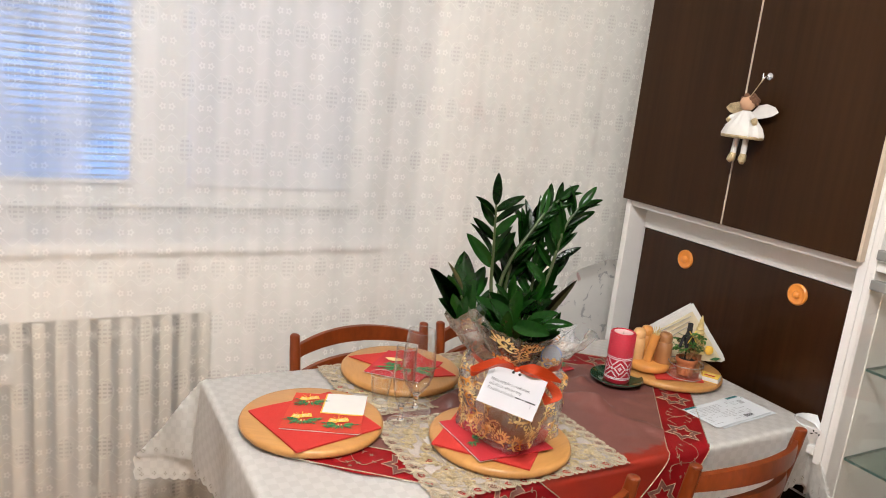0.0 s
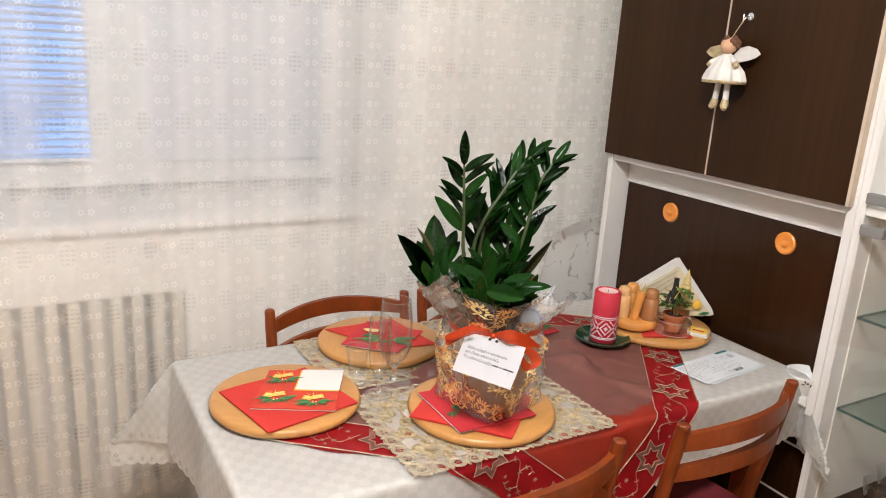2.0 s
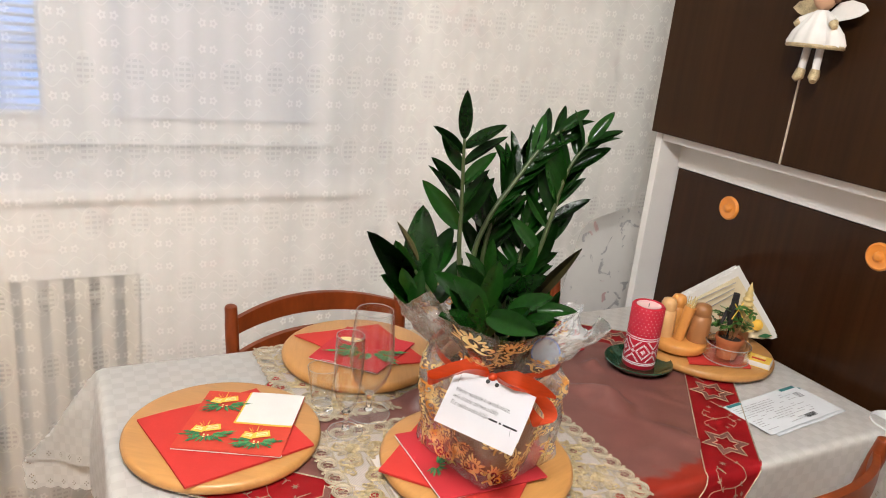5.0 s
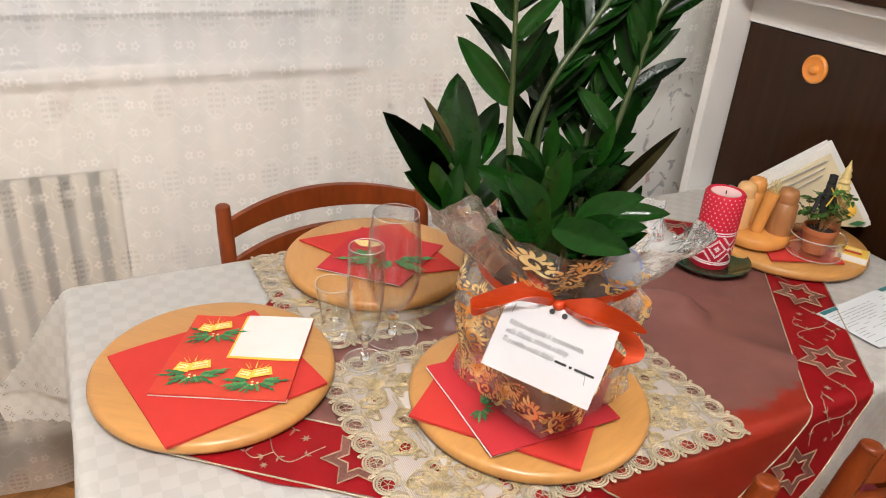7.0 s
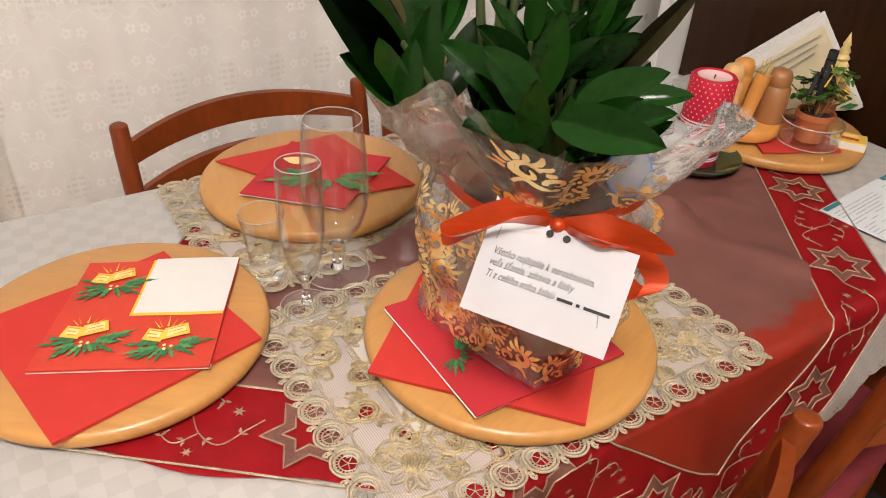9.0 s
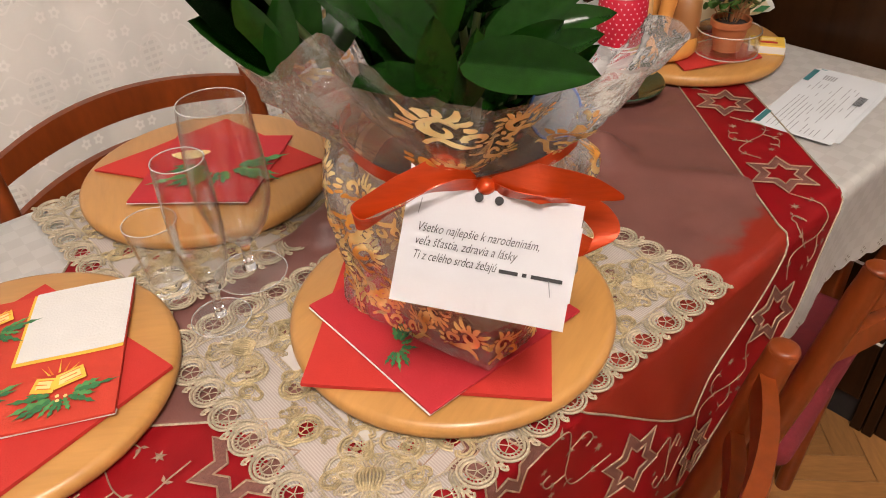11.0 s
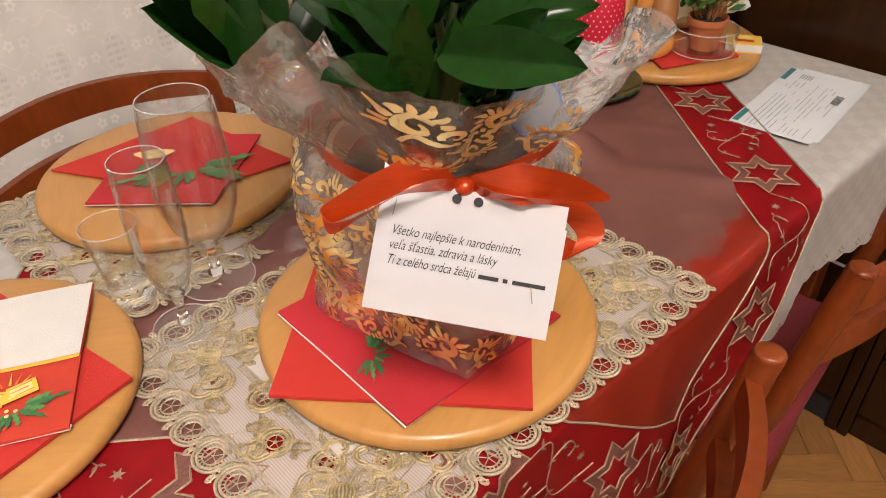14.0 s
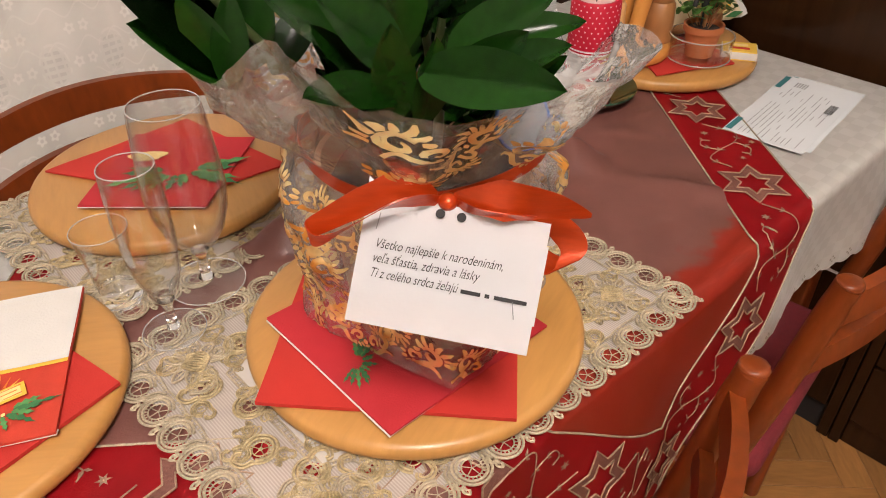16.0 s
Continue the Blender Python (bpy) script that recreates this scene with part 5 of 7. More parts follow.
n3, _ = napkin([(0.849, 1.557), (0.985, 1.407), (1.135, 1.543), (0.999, 1.693)], TOP, M["red"], "plain red paper napkin under the potted plant")
n4, mv4 = napkin([(0.906, 1.630), (0.904, 1.458), (1.076, 1.456), (1.078, 1.628)], TOP + 0.0052, M["crimson"], "crimson paper napkin with white edge under the potted plant", 2, edge=True)
motif_parts((0.926, 1.535), 0.045, 0.8, n4, mv4, lambda x, y, z: Vector((x, y, TOP + 0.0105 + z)), False)
n5, _ = napkin([(0.857, 2.032), (0.952, 1.868), (1.070, 1.850), (1.040, 2.040)], TOP, M["red"], "red paper napkin folded on the back board", 2)
n6, mv6 = napkin([(0.855, 1.925), (0.954, 1.828), (1.074, 1.927), (0.970, 2.036)], TOP + 0.0042, M["crimson"], "crimson paper napkin printed with a candle and fir twig", 2, edge=True)
motif_parts((0.975, 1.925), 0.12, -0.5, n6, mv6, lambda x, y, z: Vector((x, y, TOP + 0.0098 + z)), False)
bm = prism([(0.022 * math.cos(a) * (1 + 0.2 * math.sin(3 * a)), 0.011 * math.sin(a)) for a in [k * math.pi / 8 for k in range(16)]], 0, 0.0002)
bm.transform(Matrix.Translation((0.955, 1.968, TOP + 0.0104)) @ Matrix.Rotation(-0.6, 4, "Z"))
bm.transform(mv6)
part("flame_print", bm, M["cream"], n6, "printed candle flame", smooth=False)
n7, mv7 = napkin([(1.345, 1.835), (1.445, 1.85), (1.43, 1.95), (1.33, 1.935)], TZ + 0.007, M["crimson"], "crimson paper napkin with a green print behind the plant", 3)
motif_parts((1.40, 1.885), 0.07, 0.2, n7, mv7, lambda x, y, z: Vector((x, y, TZ + 0.0145 + z)), False)


# ---- drinking glasses ----
def drinking_glass(name, x, y, z, parts, label):
    g = thing(name, (x, y, z), label, "glass", "drinking glasses")
    for pn, prof in parts:
        bm = lathe(([] if prof[0][0] == 0 else [(0, prof[0][1])]) + prof + ([] if prof[-1][0] == 0 else [(0, prof[-1][1])]), 48)
        bmesh.ops.recalc_face_normals(bm, faces=bm.faces[:])
        part(pn, bm, M["crystal" if pn in ("stem", "base") else "glass"], g).visible_shadow = False
    # thin pale rings added as the glints along rim and foot
    r, h = max(parts[-1][1], key=lambda q: q[1])
    part("rim", tube([(r * math.cos(a), r * math.sin(a), h) for a in [k * math.pi / 32 for k in range(64)]], 0.0005, 6, closed=True), M["rim"], g).visible_shadow = False
    r, h = max(parts[0][1], key=lambda q: q[0])
    part("foot_edge", tube([(r * math.cos(a), r * math.sin(a), h + 0.0006) for a in [k * math.pi / 32 for k in range(64)]], 0.0006, 6, closed=True), M["rim"], g).visible_shadow = False
    return g


GZ = TZ + 0.0078
drinking_glass("wine_glass", 0.906, 1.745, GZ, (
    ("foot", [(0, 0), (0.036, 0), (0.0366, 0.0012), (0.034, 0.0022), (0.020, 0.004), (0.008, 0.0075), (0, 0.0076)]),
    ("stem", [(0.0075, 0.0078), (0.005, 0.014), (0.0045, 0.024), (0.005, 0.034), (0.0085, 0.0405)]),
    ("bowl", [(0, 0.0405), (0.009, 0.0408), (0.0175, 0.050), (0.0280, 0.066), (0.0350, 0.088), (0.0372, 0.108), (0.0362, 0.135), (0.0326, 0.175), (0.0307, 0.190), (0.0302, 0.1906), (0.0296, 0.190), (0.0314, 0.175), (0.0351, 0.135), (0.0361, 0.108), (0.0339, 0.089), (0.0268, 0.068), (0.0165, 0.053), (0.008, 0.046), (0, 0.045)])),
    "clear stemmed beer glass beside the back board")
drinking_glass("champagne_flute", 0.850, 1.703, GZ, (
    ("foot", [(0, 0), (0.0275, 0), (0.0281, 0.001), (0.026, 0.002), (0.015, 0.003), (0.0065, 0.0055), (0, 0.0056)]),
    ("stem", [(0.0062, 0.0058), (0.0044, 0.013), (0.0046, 0.030), (0.0075, 0.0375)]),
    ("bowl", [(0, 0.0375), (0.008, 0.0378), (0.014, 0.050), (0.020, 0.070), (0.0232, 0.100), (0.0238, 0.125), (0.0232, 0.150), (0.0221, 0.172), (0.0217, 0.1725), (0.0212, 0.172), (0.0223, 0.150), (0.0228, 0.125), (0.0221, 0.100), (0.0190, 0.072), (0.013, 0.053), (0.006, 0.045), (0, 0.044)])),
    "clear champagne flute between the boards")
drinking_glass("shot_glass", 0.833, 1.778, GZ, (
    ("base", [(0, 0), (0.019, 0), (0.0197, 0.003), (0.0187, 0.012), (0.0175, 0.0165), (0, 0.0166)]),
    ("cup", [(0.0174, 0.0168), (0.019, 0.035), (0.022, 0.058), (0.0255, 0.082), (0.0250, 0.0825), (0.0245, 0.082), (0.021, 0.058), (0.0178, 0.035), (0.0155, 0.020), (0, 0.0172)])),
    "clear flared shot glass behind the flute")

# ---- potted plant in clear gift film ----
PX, PY = 1.022, 1.548
PZ = TOP + 0.0106
plant = thing("potted_plant", (PX, PY, PZ), "glossy dark green zz plant in a brown pot", "plant")
part("pot", lathe([(0, 0), (0.062, 0), (0.066, 0.004), (0.078, 0.135), (0.083, 0.136), (0.084, 0.152), (0.079, 0.152), (0.074, 0.138), (0.070, 0.13), (0, 0.13)], 40), M["pot"], plant, "brown plastic pot")
bm = lathe([(0.0735, 0.134), (0.05, 0.139), (0.02, 0.142), (0, 0.141)], 30)
for v in bm.verts:
    v.co.z += 0.004 * noise.noise(v.co * 60)
part("soil", bm, M["soil"], plant, "dark potting soil")


def leaf_mesh(width, fold, droop, name, material):
    bm = bmesh.new()
    n = 14
    rows = []
    for i in range(n + 1):
        t = i / n
        w = width * 0.5 * (math.sin(math.pi * min(1, t * 0.93 + 0.05)) ** 0.72) * (1 - 0.25 * t)
        if i == n:
            w = 0.004
        if i == 0:
            w = 0.018
        y = t
        z = -droop * t * t
        row = []
        for k in range(-3, 4):
            s = k / 3
            row.append(bm.verts.new((s * w, y, z + fold * abs(s) ** 1.4 * w - 0.012 * (1 - abs(s)) ** 3)))
        rows.append(row)
    for a, b in zip(rows, rows[1:]):
        for k in range(6):
            bm.faces.new((a[k], a[k + 1], b[k + 1], b[k]))
    bmesh.ops.solidify(bm, geom=bm.faces[:], thickness=0.008)
    return mesh_of(bm, name, material)


LEAVES = [leaf_mesh(0.47, 0.22, 0.12, "leaf", M["leaf"]), leaf_mesh(0.36, 0.4, 0.16, "leaf", M["leaf"]), leaf_mesh(0.46, 0.18, 0.04, "leaf", M["leaf"]), leaf_mesh(0.17, 0.9, 0.1, "leaf", M["oldleaf"]),
          leaf_mesh(0.34, 0.35, 0.10, "leaf", M["leaf"]), leaf_mesh(0.28, 0.5, 0.14, "leaf", M["leaf"])]
rp = random.Random(5)
VIEW = Vector((-0.53, -0.80, 0.28)).normalized()


def leaf(base, direction, face, length, kind, parent):
    d = Vector(direction).normalized()
    f = Vector(face)
    zax = (f - f.dot(d) * d).normalized()
    xax = d.cross(zax)
    m = Matrix((xax, d, zax)).transposed().to_4x4()
    m.translation = base
    part("leaf", LEAVES[kind], None, parent, m=m @ Matrix.Diagonal((length, length, length, 1)))


def zz_stem(points, pairs, length, side, start=0.3, spread=0.85, end=True, old=0.0):
    """A fleshy stem with leaflets in pairs along it."""
    pts = spline([Vector(p) - Vector((PX, PY, PZ)) for p in points], 8)
    n = len(pts)
    st = part("stem", tube(pts, [0.0046 - 0.0028 * i / n for i in range(n)], 8), M["stem"], plant, "pale green fleshy stem")
    side = Vector(side).normalized()
    for k in range(pairs):
        f = start + (1 - start) * (k + 0.4) / pairs
        i = min(int(f * (n - 1)), n - 2)
        p, d = pts[i], (pts[i + 1] - pts[i]).normalized()
        for s in (1, -1):
            ln = length * (0.78 + 0.34 * math.sin(math.pi * min(1, 0.25 + 0.75 * f))) * rp.uniform(0.85, 1.12)
            q = side * s
            dirn = q * spread + d * rp.uniform(0.55, 1.0) + Vector((rp.uniform(-0.18, 0.18), rp.uniform(-0.18, 0.18), rp.uniform(-0.1, 0.15)))
            face = VIEW * 0.6 + d * -0.1 + Vector((0, 0, 0.5)) + q * rp.uniform(-0.6, 0.2) + Vector((rp.uniform(-0.35, 0.35), rp.uniform(-0.35, 0.35), 0))
            kind = 3 if rp.random() < old else rp.choice((4, 5, 4, 1))
            leaf(p + d * 0.004 * s, dirn, face, ln, kind, plant)
    if end:
        d = (pts[-1] - pts[-3]).normalized()
        leaf(pts[-1], d + Vector((0.02, 0, 0)), VIEW + Vector((0, 0, 0.3)), length * 0.88, 4, plant)


R = Vector((0.88, -0.47, 0))
zz_stem([(0.985, 1.560, 0.93), (0.943, 1.550, 1.089), (0.936, 1.550, 1.178), (0.930, 1.550, 1.266)], 5, 0.070, R, 0.52, 0.55)
zz_stem([(1.000, 1.575, 0.93), (0.978, 1.575, 1.078), (0.993, 1.572, 1.148), (1.030, 1.570, 1.205), (1.062, 1.568, 1.250), (1.090, 1.566, 1.275)], 8, 0.064, R + Vector((0, 0, 0.2)), 0.36, 0.50)
zz_stem([(1.050, 1.560, 0.93), (1.064, 1.550, 1.063), (1.087, 1.550, 1.165), (1.101, 1.548, 1.225), (1.126, 1.545, 1.264)], 9, 0.066, R, 0.34, 0.50)
zz_stem([(1.020, 1.585, 0.93), (1.004, 1.592, 1.08), (1.018, 1.588, 1.16), (1.040, 1.580, 1.225)], 8, 0.066, R + Vector((0, 0, 0.2)), 0.34, 0.50)
zz_stem([(1.045, 1.575, 0.93), (1.056, 1.578, 1.05), (1.062, 1.575, 1.14)], 5, 0.066, R, 0.34, 0.45)
zz_stem([(1.035, 1.590, 0.93), (1.058, 1.600, 1.08), (1.075, 1.600, 1.165)], 4, 0.060, R, 0.35, 0.5, old=0.15)
zz_stem([(1.010, 1.565, 0.93), (0.998, 1.558, 1.02), (0.990, 1.548, 1.075)], 4, 0.064, R, 0.35, 0.6)
zz_stem([(1.035, 1.560, 0.93), (1.040, 1.550, 1.02), (1.042, 1.535, 1.075)], 4, 0.060, R, 0.35, 0.45)


def short_stem(points, leaves):
    """A short stem inside the collar with leaflets that spread from it."""
    base = Vector((PX, PY, PZ))
    pts = spline([Vector(p) - base for p in points], 8)
    part("stem", tube(pts, [0.0042 - 0.0018 * i / len(pts) for i in range(len(pts))], 8), M["stem"], plant, "pale green fleshy stem")
    for root, tip, kind in leaves:
        p, q = Vector(root), Vector(tip)
        d = q - p
        face = VIEW * 0.7 + Vector((rp.uniform(-0.3, 0.3), rp.uniform(-0.3, 0.3), rp.uniform(0.15, 0.65)))
        leaf(p - base - d * 0.10, d, face, d.length * 1.12, kind, plant)


FRONT_LEAVES = [
    ((0.932, 1.47, 1.042), (0.872, 1.46, 1.064), 2),
    ((0.925, 1.46, 1.035), (0.918, 1.45, 1.087), 2),
    ((0.933, 1.445, 1.035), (0.933, 1.43, 1.079), 0),
    ((0.929, 1.435, 1.065), (0.954, 1.37, 1.07), 2),
    ((0.946, 1.44, 1.042), (0.959, 1.4, 1.087), 2),
    ((0.989, 1.45, 1.042), (1.003, 1.41, 1.069), 0),
    ((1.004, 1.455, 1.019), (1.013, 1.42, 1.052), 1),
    ((0.985, 1.475, 1.051), (1.01, 1.43, 1.089), 0),
    ((0.953, 1.49, 1.048), (0.904, 1.48, 1.1), 0),
    ((0.961, 1.5, 1.052), (0.968, 1.49, 1.115), 2),
    ((0.977, 1.5, 1.064), (0.993, 1.48, 1.098), 0)]
BACK_LEAVES = [
    ((1.005, 1.51, 1.061), (1.038, 1.48, 1.094), 2),
    ((1.026, 1.49, 1.04), (1.069, 1.447, 1.057), 1),
    ((1.045, 1.51, 1.047), (1.067, 1.457, 1.134), 3),
    ((0.947, 1.52, 1.052), (0.895, 1.52, 1.095), 0),
    ((0.98, 1.535, 1.053), (0.934, 1.53, 1.098), 0),
    ((0.998, 1.52, 1.047), (0.993, 1.5, 1.104), 1),
    ((0.933, 1.49, 1.04), (0.902, 1.49, 1.078), 1),
    ((0.915, 1.49, 1.022), (0.902, 1.48, 1.063), 1),
    ((1.061, 1.55, 1.08), (1.083, 1.54, 1.15), 0)]
SIDE_LEAVES = [
    ((0.88, 1.56, 1.047), (0.819, 1.548, 1.142), 1),
    ((0.877, 1.565, 1.059), (0.852, 1.56, 1.124), 0),
    ((0.904, 1.585, 1.053), (0.907, 1.609, 1.159), 0),
    ((0.919, 1.59, 1.07), (0.952, 1.6, 1.131), 2),
    ((0.925, 1.58, 1.074), (0.955, 1.59, 1.114), 1),
    ((0.885, 1.56, 1.037), (0.836, 1.55, 1.086), 0),
    ((0.878, 1.555, 1.046), (0.857, 1.55, 1.092), 2),
    ((0.898, 1.56, 1.043), (0.905, 1.56, 1.105), 0),
    ((0.891, 1.58, 1.096), (0.866, 1.59, 1.144), 3),
    ((0.928, 1.56, 1.054), (0.949, 1.56, 1.098), 0),
    ((0.908, 1.55, 1.039), (0.942, 1.55, 1.077), 0),
    ((0.874, 1.545, 1.044), (0.884, 1.545, 1.089), 0)]
for k in range(9):
    a = radians(150 + 30 * k)
    c, s = math.cos(a), math.sin(a)
    zz_stem([(PX + 0.035 * c, PY + 0.035 * s, 0.93), (PX + 0.050 * c, PY + 0.050 * s, 0.975), (PX + 0.062 * c, PY + 0.062 * s, 1.012)], 3, 0.052, (-s, c, 0.1), 0.25, 0.6)
short_stem([(1.010, 1.525, 0.94), (0.975, 1.480, 1.000), (0.945, 1.445, 1.045)], FRONT_LEAVES)
short_stem([(1.030, 1.540, 0.94), (1.015, 1.530, 1.010), (1.000, 1.525, 1.070)], BACK_LEAVES)
short_stem([(0.980, 1.545, 0.94), (0.920, 1.555, 1.030), (0.880, 1.560, 1.085)], SIDE_LEAVES)

# film: a gathered sleeve, tied at the neck, with a ragged flared collar
ROWS_W = [  # height over the napkin, radius, squareness, ruffle
    (0.0005, 0.090, 0.9, 0.0), (0.010, 0.093, 0.9, 0.006), (0.045, 0.092, 0.8, 0.009), (0.090, 0.096, 0.5, 0.011), (0.128, 0.101, 0.3, 0.012), (0.150, 0.096, 0.1, 0.012), (0.164, 0.088, 0.0, 0.010),
    (0.174, 0.089, 0.0, 0.010), (0.190, 0.103, 0.0, 0.016), (0.212, 0.122, 0.0, 0.020), (0.236, 0.138, 0.0, 0.018), (0.260, 0.147, 0.0, 0.020)]
NA = 150
film_ob = thing("gift_wrap", (PX, PY, PZ), "clear crinkled film with gold scrolls gathered round the pot", "gift wrap")


def film_point(k, i):
    h, r, sq, rf = ROWS_W[k]
    a = 2 * math.pi * i / NA
    b = a - radians(-122)                          # a bottom corner points at -122 degrees
    ruf = rf * (noise.noise((math.cos(a) * 2.2, math.sin(a) * 2.2, h * 9)) + 0.7 * noise.noise((math.cos(a) * 5.5, math.sin(a) * 5.5, h * 14 + 5)))
    c4 = radians(45)
    rad_, z = r * (1 - sq + sq * 0.86 / max(abs(math.cos(b + c4)), abs(math.sin(b + c4)))) + ruf, h
    if k >= 8:
        ear = math.exp(-((math.atan2(math.sin(a + 0.40), math.cos(a + 0.40))) / 0.24) ** 2)
        flap = math.exp(-((math.atan2(math.sin(a + 2.72), math.cos(a + 2.72))) / 0.36) ** 2)
        f = (k - 7) / 4
        rad_ += (-0.030 * ear + 0.020 * flap) * f
        back = math.exp(-((math.atan2(math.sin(a - 0.7), math.cos(a - 0.7))) / 0.75) ** 2)
        front = math.exp(-((math.atan2(math.sin(a + 1.75), math.cos(a + 1.75))) / 0.55) ** 2)
        rad_ -= (0.040 * back + 0.024 * front) * f
        z += (-0.010 * front - 0.060 * back - 0.046 * ear + 0.036 * flap - 0.004 + 0.012 * noise.noise((math.cos(a) * 2.6, math.sin(a) * 2.6, 3.3)) + 0.010 * noise.noise((math.cos(a) * 7, math.sin(a) * 7, 1.3))) * f
    return Vector((rad_ * math.cos(a), rad_ * math.sin(a), z))


FILM_V = [0.0]
for q0, q1 in zip(ROWS_W, ROWS_W[1:]):
    FILM_V.append(FILM_V[-1] + math.hypot(q1[0] - q0[0], q1[1] - q0[1]))


def film_piece(name, k0, k1):
    bm = bmesh.new()
    uvl = bm.loops.layers.uv.new("UVMap")
    rings = [[bm.verts.new(film_point(k, i)) for i in range(NA)] for k in range(k0, k1 + 1)]
    for k in range(k1 - k0):
        a, b = rings[k], rings[k + 1]
        for i in range(NA):
            j = (i + 1) % NA
            f = bm.faces.new((a[i], a[j], b[j], b[i]))
            for lp, (ii, kk) in zip(f.loops, ((i, k), (i + 1, k), (i + 1, k + 1), (i, k + 1))):
                lp[uvl].uv = (2 * math.pi * ii / NA * 0.110, FILM_V[k0 + kk])
    bmesh.ops.subdivide_edges(bm, edges=bm.edges[:], cuts=1, use_grid_fill=True, smooth=0.6)
    for v in bm.verts:
        v.co = crumple(v.co)
    piece = part(name, bm, M["wrap"], film_ob)
    piece.visible_shadow = False
    return piece


def crumple(p, out=0.0):
    """The film's creases, pushed out from the pot's axis."""
    if p.z <= 0.004:
        return p.copy()
    return p + Vector((p.x, p.y, 0)).normalized() * (noise.noise(p * 30) * 0.0045 + (0.5 - abs(noise.noise(p * 55))) * 0.005 + 0.007 * (0.3 - abs(noise.noise(p * 24 + Vector((9, 4, 2))))) * min(1, p.z / 0.03) + 0.012 * (0.35 - abs(noise.noise(p * 14 + Vector((3, 1, 7))))) * min(1, p.z / 0.05) + out)


def on_film(arc_s, v):
    """A spot on the film: arc_s round it, v up along it."""
    v = min(max(v, 0.0), FILM_V[-1] - 1e-5)
    k = max(q for q in range(len(FILM_V) - 1) if FILM_V[q] <= v)
    f = (v - FILM_V[k]) / (FILM_V[k + 1] - FILM_V[k])
    i = arc_s / 0.110 / (2 * math.pi) * NA
    i0, g = math.floor(i), i - math.floor(i)
    lo = film_point(k, i0).lerp(film_point(k, i0 + 1), g)
    hi = film_point(k + 1, i0).lerp(film_point(k + 1, i0 + 1), g)
    return crumple(lo.lerp(hi, f), 0.0008)


def foil_print(bm, c, v, size, turn, flip):
    """An acanthus scroll of flat foil: two curls and a fan of leaf teeth."""
    ct, st = math.cos(turn), math.sin(turn)

    def spot(x, y):
        x *= flip
        return on_film(c + size * (ct * x - st * y), v + size * (st * x + ct * y))

    def ribbon(path, widths):
        rows = []
        for q, (x, y) in enumerate(path):
            x0, y0 = path[max(q - 1, 0)]
            x1, y1 = path[min(q + 1, len(path) - 1)]
            d = math.hypot(x1 - x0, y1 - y0) or 1
            w = widths[0] + (widths[1] - widths[0]) * q / (len(path) - 1)
            w *= 0.55 + 0.9 * math.sin(math.pi * (0.12 + 0.8 * q / (len(path) - 1)))
            rows.append((bm.verts.new(spot(x - (y1 - y0) / d * w, y + (x1 - x0) / d * w)), bm.verts.new(spot(x + (y1 - y0) / d * w, y - (x1 - x0) / d * w))))
        for a, b in zip(rows, rows[1:]):
            bm.faces.new((a[0], a[1], b[1], b[0]))

    ribbon([(0.30 * (1 - 0.75 * q / 13) * math.cos(0.4 + q * 0.52) - 0.12, 0.30 * (1 - 0.75 * q / 13) * math.sin(0.4 + q * 0.52) + 0.10) for q in range(14)], (0.075, 0.04))
    ribbon([(0.22 * (1 - 0.75 * q / 11) * math.cos(3.4 - q * 0.55) + 0.34, 0.22 * (1 - 0.75 * q / 11) * math.sin(3.4 - q * 0.55) - 0.16) for q in range(12)], (0.06, 0.03))
    ribbon([(-0.50 + 0.11 * q, -0.34 + 0.16 * math.sin(q * 0.7)) for q in range(8)], (0.045, 0.065))
    for q in range(8):
        a = 0.2 + q * 0.40
        x0, y0, ln = -0.12 + 0.34 * math.cos(a), 0.10 + 0.34 * math.sin(a), 0.20 + 0.08 * (q % 3)
        b = a - 0.55
        ribbon([(x0 + ln * h * math.cos(b + 0.5 * h), y0 + ln * h * math.sin(b + 0.5 * h)) for h in (0, 0.35, 0.7, 1.0)], (0.055, 0.035))
    for q in range(4):
        a = -0.4 - q * 0.5
        x0, y0 = 0.36 + 0.24 * math.cos(a), -0.16 + 0.24 * math.sin(a)
        ribbon([(x0 + 0.20 * h * math.cos(a + 0.5), y0 + 0.20 * h * math.sin(a + 0.5)) for h in (0, 0.4, 0.75, 1.0)], (0.045, 0.03))


rf_ = random.Random(8)
for name, k0, k1, v0, v1 in (("sleeve", 0, 7, 0.014, FILM_V[7] - 0.012), ("collar", 7, 11, FILM_V[7] + 0.012, FILM_V[11] - 0.006)):
    piece = film_piece(name, k0, k1)
    bm = bmesh.new()
    row, v = 0, v0 + 0.010
    while v < v1:
        for q in range(16):
            if rf_.random() < (0.84 if k0 == 0 else 0.52):
                foil_print(bm, (q + 0.5 * (row % 2)) * 0.691 / 16 + rf_.uniform(-0.006, 0.006), v + rf_.uniform(-0.004, 0.004), rf_.uniform(0.027, 0.034), rf_.uniform(-0.9, 0.9) + math.pi * (row % 2), rf_.choice((-1, 1)))
        v += 0.0295
        row += 1
    pr = part("gold_print", bm, M["foil"], piece, "gold foil scrolls")
    pr.visible_shadow = False
    tagged(pr, kind="stuff")

